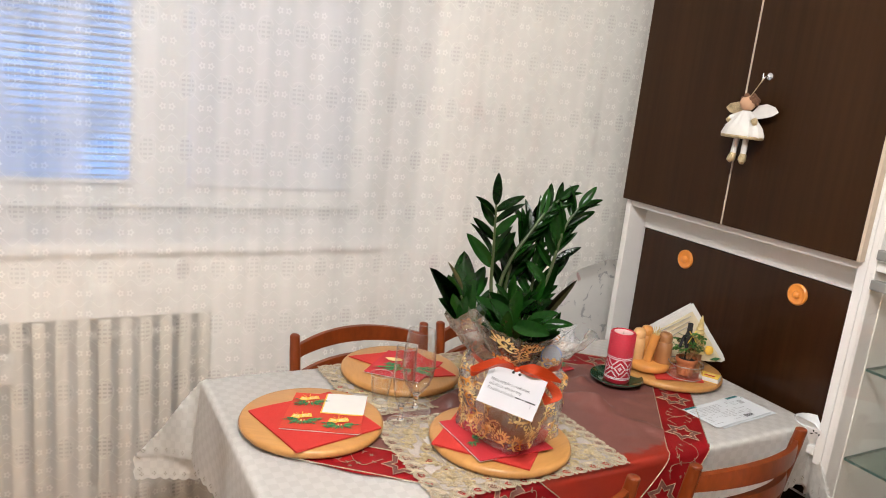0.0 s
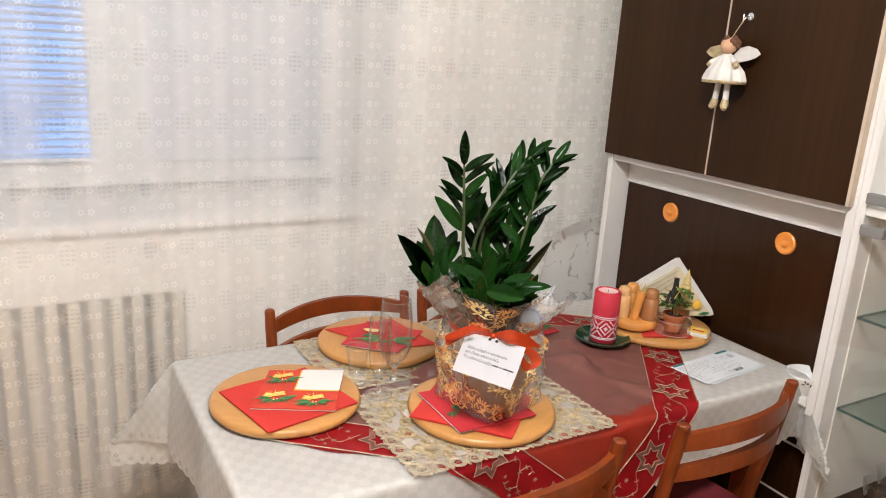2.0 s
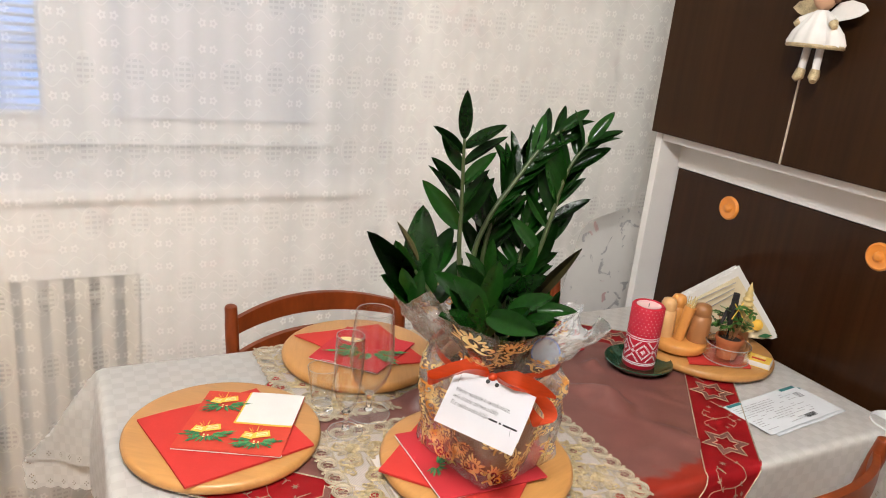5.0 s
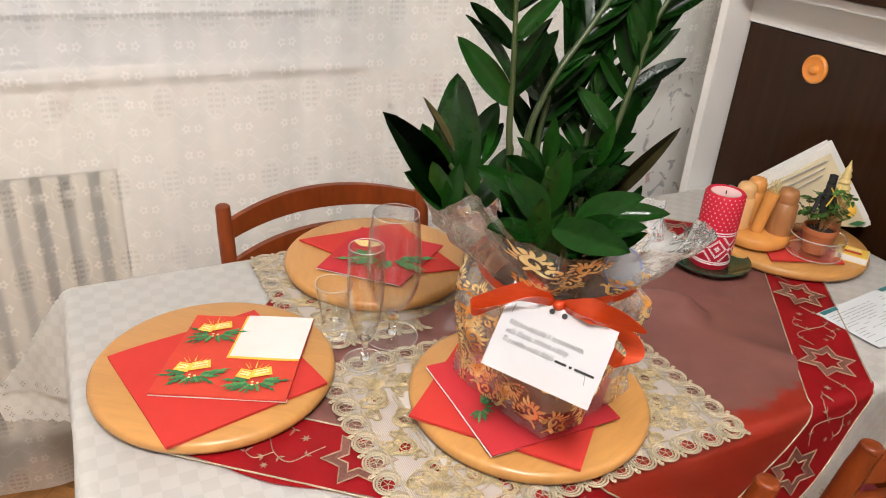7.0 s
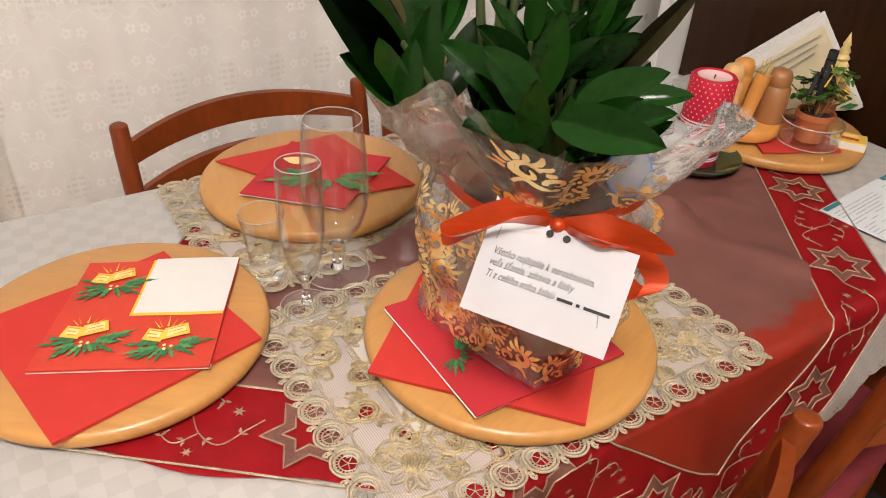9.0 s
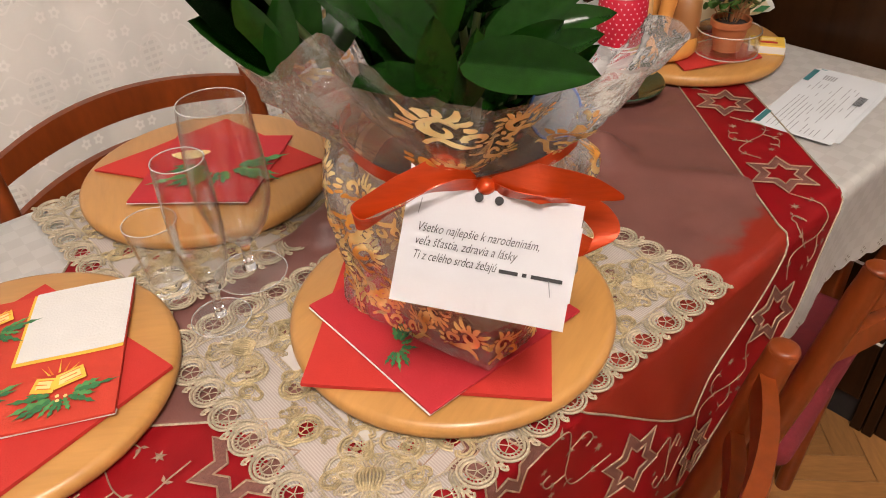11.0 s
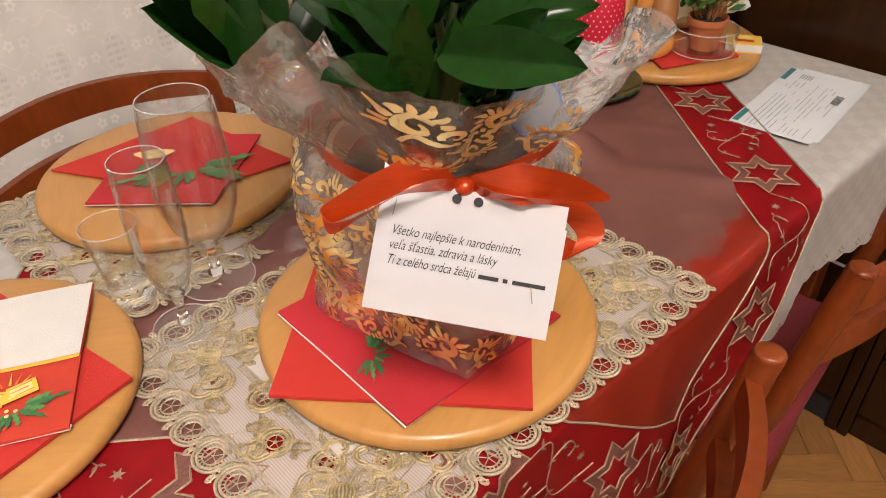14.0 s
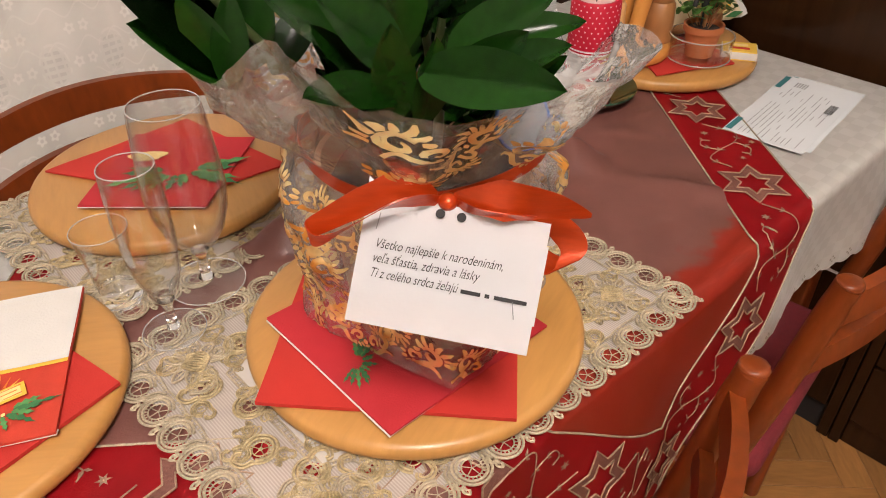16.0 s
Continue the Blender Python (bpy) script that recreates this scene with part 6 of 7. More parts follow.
# ribbon with a bow
bow = thing("ribbon_bow", (0.962, 1.452, 0.962), "orange satin ribbon tied in a bow round the gift film", "ribbon")
BM0 = Matrix.Translation((-0.962, -1.452, -0.962))
KNOT = Vector((0.962, 1.452, 0.962))
BR = Vector((0.737, -0.675, 0))                    # along the bow
BN = Vector((-0.675, -0.737, 0.1))                 # towards the front


def bow_at(s, up, out):
    return KNOT + BR * s + Vector((0, 0, up)) + BN * out


def bpart(name, pts, widths, thick=0.0004, material="ribbon"):
    p = spline(pts, 12)
    m = len(p)
    ws = []
    for i in range(m):
        f = i / (m - 1) * (len(widths) - 1)
        k = min(int(f), len(widths) - 2)
        ws.append(Vector(widths[k]).lerp(Vector(widths[k + 1]), f - k) * 0.95)
    bm = strip(p, ws, thick)
    bm.transform(BM0)
    part(name, bm, M[material], bow)


band_pts = []
for i in range(49):
    a = 2 * math.pi * i / 48
    band_pts.append(Vector((PX + 0.0935 * math.cos(a), PY + 0.0935 * math.sin(a), 0.956 + 0.003 * math.sin(3 * a))))
bm = strip(band_pts, Vector((0, 0, 0.010)))
bm.transform(BM0)
part("band", bm, M["ribbon"], bow)
bpart("loop", [bow_at(-0.0098, 0.0101, 0.006), bow_at(-0.0282, 0.0203, 0.006), bow_at(-0.0518, 0.0111, 0.010), bow_at(-0.0759, -0.0002, 0.014), bow_at(-0.0897, -0.0078, 0.018), bow_at(-0.0829, -0.0125, 0.022), bow_at(-0.0615, 0.0003, 0.026), bow_at(-0.0410, 0.0139, 0.028), bow_at(-0.0217, 0.0156, 0.022), bow_at(-0.0084, 0.0101, 0.012)],
      [(0, 0, 0.008), (0.004, 0.006, 0.018), (0.003, 0.004, 0.020), (0.002, 0.002, 0.016), (-0.002, 0.002, 0.014), (-0.008, -0.006, 0.007), (-0.007, -0.009, 0.007), (-0.004, -0.006, 0.013), (0, 0, 0.008)])
bpart("tail", [bow_at(0.0, 0.0111, 0.012), bow_at(0.0173, 0.0160, 0.022), bow_at(0.0362, 0.0166, 0.026), bow_at(0.0591, 0.0134, 0.026), bow_at(0.0818, 0.0042, 0.022)],
      [(0, 0, 0.010), (0.004, 0.005, 0.016), (0.007, 0.009, 0.024), (-0.002, -0.004, 0.026), (-0.004, -0.004, 0.020), (0, 0, 0.003)])
bpart("loop", [bow_at(0.0021, 0.0069, 0.004), bow_at(0.0407, -0.0021, 0.0), bow_at(0.0665, -0.0174, 0.0), bow_at(0.0772, -0.0304, 0.004), bow_at(0.0726, -0.0420, 0.010), bow_at(0.0632, -0.0458, 0.004), bow_at(0.0540, -0.0400, -0.002), bow_at(0.0420, -0.0200, -0.002), bow_at(0.0040, 0.0040, 0.002)],
      [(0, 0, 0.010), (0, 0, 0.016), (0.010, -0.006, 0.016), (0.016, -0.012, 0.008), (0.014, -0.012, 0.012), (0.004, -0.004, 0.018), (0, 0, 0.016), (0, 0, 0.010)])
bpart("tail", [bow_at(0.002, 0.0090, 0.014), bow_at(0.014, 0.0100, 0.026), bow_at(0.030, 0.0080, 0.029), bow_at(0.048, 0.0060, 0.028)], [(0, 0, 0.008), (-0.005, -0.006, 0.010), (-0.004, -0.006, 0.009), (0, 0, 0.003)])
bm = bmesh.new()
bmesh.ops.create_uvsphere(bm, u_segments=14, v_segments=8, radius=0.0075)
bm.transform(Matrix.Translation(bow_at(-0.0036, 0.0095, 0.012)) @ Matrix.Diagonal((0.85, 0.85, 0.75, 1)))
bm.transform(BM0)
part("knot", bm, M["ribbon"], bow)

# gift card
C_TL, C_TR, C_BR = Vector((0.921, 1.484, 0.976)), Vector((0.987, 1.394, 0.965)), Vector((0.946, 1.367, 0.902))
CW, CH = (C_TR - C_TL).length, (C_BR - C_TR).length
cx_ = (C_TR - C_TL).normalized()
cy_ = (C_TR - C_BR).normalized()
cz_ = cx_.cross(cy_).normalized()
cy_ = cz_.cross(cx_)
card_m = Matrix((cx_, cy_, cz_)).transposed().to_4x4()
card_m.translation = C_TL - cy_ * CH
card = tagged(new("gift_card"), "white folded gift card with black writing hung on the ribbon", "card")
card.matrix_basis = card_m


def card_panel(x0, x1, y0, y1, z, bow_z, thick=0.0005, wave=0.00012):
    bm = bmesh.new()
    n = 14
    g = []
    for i in range(n + 1):
        row = []
        for j in range(5):
            x, y = x0 + (x1 - x0) * i / n, y0 + (y1 - y0) * j / 4
            row.append(bm.verts.new((x, y, z + bow_z * (1 - abs(2 * i / n - 1)) + wave * math.sin(y * 70))))
        g.append(row)
    for i in range(n):
        for j in range(4):
            bm.faces.new((g[i][j], g[i + 1][j], g[i + 1][j + 1], g[i][j + 1]))
    bmesh.ops.solidify(bm, geom=bm.faces[:], thickness=-thick)
    return bm


part("back_leaf", card_panel(0, CW, 0, CH, 0, 0.0008), M["card"], card, "white folded back leaf", smooth=False)
part("front_leaf", card_panel(0.003, CW + 0.001, 0.018, CH - 0.014, 0.0014, 0.0, wave=0.0), M["card"], card, "white printed front leaf", smooth=False)
part("corner_fold", prism([(-0.001, CH + 0.009), (0.0145, CH - 0.001), (-0.0005, CH - 0.004)], 0.0, 0.0006), M["card"], card, smooth=False)
for x in (0.046, 0.059):
    hole = lathe([(0, 0), (0.0024, 0), (0.0024, 0.0004), (0, 0.0004)], 16)
    part("punched_hole", hole, M["ink"], card, m=pose(x, CH - 0.006, 0.0018))
    part("hole_rim", tube(arc(0, 0, 0.0026, 0, 2 * math.pi, 14, 0.0003)[:-1], 0.0003, 5, closed=True), M["ink"], card, m=pose(x, CH - 0.006, 0.0018))
for a, b in (((0.0105, CH - 0.012), (0.0095, CH - 0.022)), ((0.098, 0.030), (0.1005, 0.020))):
    part("staple", tube([(*a, 0.0032), (*b, 0.0032)], 0.0003, 5), M["grey"], card)


def writing(text, size, parent, m, material, name="writing", width=None, shear=0.32):
    cu = bpy.data.curves.new(name, "FONT")
    cu.body, cu.size, cu.shear, cu.extrude, cu.offset = text, size, shear, 0.0, -0.006 * size
    tmp = new("tmp", cu)
    bpy.context.view_layer.update()
    me = bpy.data.meshes.new_from_object(tmp.evaluated_get(bpy.context.evaluated_depsgraph_get()))
    bpy.data.objects.remove(tmp)
    if width:
        w = max(v.co.x for v in me.vertices) - min(v.co.x for v in me.vertices)
        for v in me.vertices:
            v.co.x *= width / w
    me.materials.clear()
    me.materials.append(material)
    ob = new(name, me)
    ob.parent = parent
    ob.matrix_basis = m
    return ob


for text, x, y, w in (("Všetko najlepšie k narodeninám,", 0.0100, 0.0470, 0.0775), ("veľa šťastia, zdravia a lásky", 0.0100, 0.0382, 0.0655), ("Ti z celého srdca želajú", 0.0100, 0.0290, 0.0535)):
    writing(text, 0.0084, card, pose(x, y, 0.0022), M["ink"], width=w)
for x0, x1 in ((0.0665, 0.0785), (0.0812, 0.0840), (0.0868, 0.1065)):
    part("name_bar", box(x0, x1, 0.0292, 0.0316, 0.0019, 0.0022), M["ink"], card, smooth=False)

# plant tag behind the film
tag = part("plant_tag", prism([(0.020 * math.cos(a), 0.022 * math.sin(a)) for a in [k * math.pi / 12 for k in range(24)]], 0, 0.0008), mat("grey plant tag", (0.17, 0.19, 0.22), 0.4), plant, "grey oval plant tag with a blue rim", m=look((0.040, -0.062, 0.186), (-0.4, -0.9, 0.5)) @ pose(0, 0, 0, 0, 180, 0))
part("tag_rim", tube([(0.020 * math.cos(a), 0.022 * math.sin(a), 0.0) for a in [k * math.pi / 14 for k in range(28)]], 0.0014, 6, closed=True), mat("blue print", (0.04, 0.12, 0.35), 0.6), tag, "blue rim")

# ---- candle on its saucer ----
CX, CY = 1.512, 1.756
sau = part("saucer", lathe([(0, 0), (0.046, 0), (0.05, 0.003), (0.064, 0.009), (0.0705, 0.016), (0.0695, 0.018), (0.060, 0.012), (0.046, 0.007), (0, 0.006)], 48), M["glaze"], m=pose(CX, CY, TZ + 0.006))
tagged(sau, "dark green glazed saucer under the candle", "saucer")
CZ = TZ + 0.0122
cr, chh = 0.0335, 0.135
candle = thing("candle", (CX, CY, CZ), "red pillar candle with a white knitted pattern on a green saucer", "candle", turn=-125)
part("wax_body", lathe([(0, 0), (cr - 0.002, 0), (cr, 0.002), (cr, chh - 0.004), (cr - 0.003, chh), (cr - 0.008, chh - 0.001), (cr - 0.011, chh - 0.004)], 56), M["wax"], candle)
part("wax_top", lathe([(cr - 0.0085, chh - 0.0015), (cr - 0.012, chh - 0.004), (0.004, chh - 0.006), (0, chh - 0.006)], 40), M["waxtop"], candle, "pale worn wax top")
part("wick", tube([(0, 0, chh - 0.006), (0.001, 0, chh + 0.001)], 0.0008, 6), M["ink"], candle)


def on_candle(bm, pts):
    vs = []
    for a, z in pts:
        vs.append(bm.verts.new(((cr + 0.0004) * math.cos(a), (cr + 0.0004) * math.sin(a), z)))
    bm.faces.new(vs)


bm = bmesh.new()
for row in range(9):
    z = 0.077 + row * 0.0068
    n = 24
    for k in range(n):
        a = 2 * math.pi * (k + 0.5 * (row % 2)) / n
        s, w = 0.0010, 0.027
        on_candle(bm, [(a, z - 1.4 * s), (a + w, z), (a + w, z + s), (a + w * 0.4, z + s), (a, z + 0.2 * s)])
        on_candle(bm, [(a, z - 1.4 * s), (a, z + 0.2 * s), (a - w * 0.4, z + s), (a - w, z + s), (a - w, z)])
part("heart_pattern", bm, M["knit"], candle, "white knitted hearts")
bm = bmesh.new()
for z in (0.012, 0.0155, 0.066, 0.0705):
    n = 80
    for k in range(n):
        a0, a1 = 2 * math.pi * k / n, 2 * math.pi * (k + 0.86) / n
        on_candle(bm, [(a0, z - 0.0012), (a1, z - 0.0012), (a1, z + 0.0012), (a0, z + 0.0012)])
for rep in range(5):
    c = 2 * math.pi * rep / 5
    for i in range(-9, 10):
        for j in range(-9, 10):
            d = abs(i) + abs(j)
            di = abs(abs(i) - abs(j))
            if d in (6, 7) or d <= 2 or (d > 9 and abs(i) + abs(j) in (12, 13)) or (d > 7 and abs(abs(i) - 9) + abs(j) <= 1):
                a, z = c + i * 0.066, 0.041 + j * 0.0024
                if 0.018 < z < 0.064:
                    on_candle(bm, [(a - 0.028, z - 0.0010), (a + 0.028, z - 0.0010), (a + 0.028, z + 0.0010), (a - 0.028, z + 0.0010)])
part("knit_band", bm, M["knit"], candle, "white knitted diamonds")

# ---- condiments on the back board ----
DX, DY = 1.713, 1.770
DZ = TOPL
rn, _ = napkin([(1.60, 1.70), (1.72, 1.645), (1.80, 1.76), (1.69, 1.83)], DZ, M["red"], "red paper napkin under the condiment stand", 2, bend=0.003)
ZS = DZ + 0.0068
stand = thing("condiment_stand", (1.635, 1.775, ZS), "turned wooden stand with salt and pepper shakers and toothpicks", "condiment set")
part("base", lathe([(0, 0), (0.056, 0), (0.059, 0.004), (0.059, 0.016), (0.055, 0.020), (0, 0.020)], 40), M["honey"], stand)
SHAKER = [(0, 0), (0.019, 0), (0.0195, 0.03), (0.0185, 0.055), (0.0155, 0.059), (0.0165, 0.063), (0.0165, 0.074), (0.013, 0.082), (0.006, 0.085), (0, 0.085)]
part("shaker", lathe(SHAKER, 24), M["paleturn"], stand, "pale wooden shaker", m=pose(-0.026, 0.020, 0.0202))
part("shaker", lathe(SHAKER, 24), M["honey"], stand, "honey wooden shaker", m=pose(0.014, 0.032, 0.0202))
part("shaker", lathe(SHAKER, 24), M["midturn"], stand, "brown wooden shaker", m=pose(0.027, -0.026, 0.0202) @ Matrix.Diagonal((1.15, 1.15, 1.0, 1)))
tp = part("toothpick_holder", lathe([(0, 0), (0.0105, 0), (0.0115, 0.05), (0.0125, 0.078), (0.0105, 0.078), (0.0095, 0.05), (0, 0.05)], 20), M["honey"], stand, "honey wooden toothpick holder", m=pose(-0.012, -0.010, 0.0202, 4, 9, 0))
rt = random.Random(2)
for k in range(9):
    a, r = rt.uniform(0, 6.28), rt.uniform(0.002, 0.008)
    part("toothpick", tube([(r * 0.6 * math.cos(a), r * 0.6 * math.sin(a), 0.051), (r * 1.4 * math.cos(a), r * 1.4 * math.sin(a), 0.096 + rt.uniform(-0.006, 0.008))], 0.0009, 5), M["straw"], tp)

gd = part("glass_dish", lathe([(0, 0), (0.043, 0), (0.046, 0.004), (0.047, 0.036), (0.0465, 0.038), (0.0445, 0.036), (0.043, 0.007), (0, 0.006)], 40), M["glass"], m=pose(1.690, 1.690, ZS))
gd.visible_shadow = False
# pale rings added as glints on the dish's upper and lower edge
for rr_, zz_ in ((0.0458, 0.0375), (0.0455, 0.004)):
    part("rim", tube([(rr_ * math.cos(a), rr_ * math.sin(a), zz_) for a in [k * math.pi / 24 for k in range(48)]], 0.0010, 6, closed=True), M["rim"], gd).visible_shadow = False
tagged(gd, "clear glass dish holding a small clay pot", "dish")
lp = thing("lucky_plant", (1.690, 1.690, ZS + 0.0066), "small clover plant in a terracotta pot", "plant")
part("pot", lathe([(0, 0), (0.020, 0), (0.026, 0.036), (0.029, 0.037), (0.029, 0.046), (0.026, 0.046), (0.024, 0.038), (0, 0.038)], 28), M["terracotta"], lp, "terracotta pot")
part("soil", lathe([(0.0245, 0.039), (0.012, 0.042), (0, 0.042)], 20), M["soil"], lp)
bm = bmesh.new()
for k in range(3):
    a = 2 * math.pi * k / 3
    pts = [(0, 0, 0)]
    for t in (-0.5, -0.28, 0.0, 0.28, 0.5):
        r = 1.0 - (0.12 if t == 0 else 0) - abs(t) * 0.35
        pts.append((r * math.cos(a + t * 1.5), r * math.sin(a + t * 1.5), 0.12 * abs(t)))
    bm.faces.new([bm.verts.new(p) for p in pts])
bmesh.ops.solidify(bm, geom=bm.faces[:], thickness=0.03)
CLOVER = mesh_of(bm, "leaf", M["herb"], False)
for k in range(44):
    a, r = rt.uniform(0, 6.28), rt.uniform(0.004, 0.042)
    z = rt.uniform(0.075, 0.128) - r * 0.6
    top = Vector((r * math.cos(a), r * math.sin(a), z))
    if k % 2 == 0:
        part("stem", tube(spline([(top.x * 0.25, top.y * 0.25, 0.041), (top.x * 0.5, top.y * 0.5, z * 0.65), top], 4), 0.0007, 5), M["midturn"], lp)
    s = rt.uniform(0.010, 0.017)
    part("leaf", CLOVER, None, lp, m=Matrix.Translation(top) @ Euler((rt.uniform(-0.7, 0.7), rt.uniform(-0.7, 0.7), a)).to_matrix().to_4x4() @ Matrix.Diagonal((s, s, s, 1)))
# plain little figure stuck in the pot
bm = tube([(0.004, 0, 0.04), (0.004, 0, 0.075)], 0.0012, 6)
tube([(0.004, 0, 0.070), (0.0, 0, 0.088), (0.004, 0, 0.104)], [0.004, 0.006, 0.0075], 10, bm)
tube([(0.004, 0, 0.104), (0.004, 0, 0.116)], 0.0062, 10, bm)
tube([(0.004, 0, 0.117), (0.004, 0, 0.128)], 0.0056, 12, bm)
tube([(-0.004, 0.004, 0.100), (-0.016, 0.002, 0.074)], 0.003, 8, bm)
tube([(0.010, -0.004, 0.100), (0.014, -0.012, 0.078)], 0.003, 8, bm)
fig = part("figurine", bm, M["black"], m=pose(1.676, 1.690, ZS - 0.004) @ Matrix.Diagonal((1.2, 1.2, 1.2, 1)))
tagged(fig, "small plain black figurine standing in the clover pot", "figurine")
bm = bmesh.new()
for s in (-1, 1):
    tube([(1.686 + 0.016 * s, 1.680, ZS + 0.098), (1.686 - 0.012 * s, 1.683, ZS + 0.130)], 0.0013, 6, bm)
lad = tagged(part("ornament", bm, M["boxyellow"]), "tiny yellow ladder ornament on the figurine", "ornament")

tree = thing("straw_tree", (1.742, 1.708, ZS), "little straw tree on a wooden block beside the clover", "ornament")
part("block", lathe([(0, 0), (0.016, 0), (0.017, 0.03), (0.016, 0.055), (0, 0.055)], 20), M["midturn"], tree, "brown wooden block")
prof = [(0, 0.055)]
for k in range(9):
    prof += [(0.019 - k * 0.0018, 0.058 + k * 0.008), (0.013 - k * 0.0013, 0.063 + k * 0.008)]
prof += [(0, 0.136)]
prof = [(r * 1.35, 0.055 + (h - 0.055) * 1.35) for r, h in prof]
part("cone", lathe(prof, 18), M["straw"], tree, "layered straw cone")

# napkin holder: a triangle of napkins
hold = thing("napkin_holder", (1.775, 1.775, ZS), "cream painted napkin holder full of white napkins", "napkin holder", turn=-30)
part("base", box(-0.05, 0.05, -0.025, 0.03, 0, 0.010, 0.003), M["paleturn"], hold)
tri = [(-0.105, 0.070), (0.0, 0.150), (0.105, 0.018), (0.085, 0.010), (-0.03, 0.010)]
bm = prism(tri, -0.004, 0.0)
part("front_plate", bm, M["plate"], hold, "cream front plate", smooth=False, m=pose(0, -0.006, 0, 90, 0, 0))
for k in range(7):
    o = rt.uniform(-0.006, 0.006)
    t2 = [(-0.115 + o, 0.080 + o), (0.0 + o, 0.166 + o * 0.6), (0.118, 0.020 + o), (0.108, 0.010), (-0.03, 0.010)]
    part("napkin_sheet", prism(t2, 0, 0.0022), M["tissue"], hold, smooth=False, m=pose(0, 0.002 + k * 0.004, 0, 90, 0, 0))
for k in range(3):
    part("rod", tube([(-0.095 + 0.01 * k, -0.012, 0.076 - 0.012 * k), (-0.005, -0.012, 0.138 - 0.014 * k)], 0.0009, 6), M["grey"], hold)
part("rosette", lathe([(0, 0), (0.013, 0), (0.012, 0.006), (0.005, 0.009), (0, 0.009)], 14), M["yellow"], hold, "yellow flower rosette", m=pose(0.062, -0.011, 0.045, 90, 0, 0))
part("twig", prism([(0.07, 0.018), (0.085, 0.026), (0.100, 0.024), (0.088, 0.016)], 0, 0.002), M["holly"], hold, m=pose(0, -0.011, 0, 90, 0, 0))

mb = thing("matchbox", (1.757, 1.660, DZ), "yellow and white box of matches on the board's rim", "matchbox", turn=-60)
part("tray", box(-0.026, 0.026, -0.018, 0.018, 0.0005, 0.0135, 0.0005), M["tissue"], mb, "white cardboard tray", smooth=False)
part("sleeve", box(-0.0245, 0.0245, -0.0192, 0.0192, 0.0, 0.0145, 0.0005), M["boxyellow"], mb, "yellow printed sleeve", smooth=False)
part("striking_side", box(-0.0243, 0.0243, -0.0197, -0.0193, 0.002, 0.0125), M["tissue"], mb, smooth=False)
part("print_bar", box(-0.014, 0.014, -0.010, -0.002, 0.0146, 0.0148), M["red"], mb, smooth=False)
part("print_bar", box(-0.010, 0.012, 0.003, 0.012, 0.0146, 0.0148), M["cream"], mb, smooth=False)


# ---- bills on the cloth ----
def bill(pts, z, label):
    a, b, c, d = [Vector((*p, 0)) for p in pts]
    x, y = (b - a).normalized(), None
    w, h = (b - a).length, (d - a).length
    t = thing("paper_bill", (a.x, a.y, z), label, "paper", "paper bills", turn=math.degrees(math.atan2(x.y, x.x)))
    part("sheet", quad_sheet([(0, 0, 0), (w, 0, 0), (w, -h, 0), (0, -h, 0)], 0.0003, 0.0006, 0.0012), M["bill"], t, "white printed sheet")
    zz = 0.0024
    part("print_bar", box(0.004, 0.045, -0.010, -0.002, zz, zz + 0.0001), M["teal"], t, "teal header bar", smooth=False)
    part("print_bar", box(w - 0.052, w - 0.006, -0.010, -0.002, zz, zz + 0.0001), M["teal"], t, "teal header bar", smooth=False)
    rb = random.Random(7)
    for k in range(13):
        y = -0.018 - k * 0.0062
        xx = 0.006
        while xx < w - 0.05:
            L = rb.uniform(0.008, 0.035)
            if rb.random() < 0.62:
                part("print_bar", box(xx, min(xx + L, w - 0.045), y - 0.0011, y, zz, zz + 0.0001), M["grey"], t, smooth=False)
            xx += L + 0.004
    for k in range(14):
        part("print_bar", box(w - 0.095 + k * 0.0023, w - 0.0938 + k * 0.0023, -h + 0.008, -h + 0.019, zz, zz + 0.0001), M["ink"], t, smooth=False)
    for k in range(5):
        part("print_bar", box(w - 0.036, w - 0.018, -0.026 - k * 0.0036, -0.0238 - k * 0.0036, zz, zz + 0.0001), M["grey"], t, smooth=False)
    return t


bill([(1.580, 1.563), (1.800, 1.586), (1.812, 1.483), (1.592, 1.46)], TZ + 0.0012, "white printed bill lying on another at the table's end")
bill([(1.563, 1.568), (1.785, 1.591), (1.800, 1.487), (1.578, 1.464)], TZ + 0.0046, "white printed bill with teal bars on the white cloth")


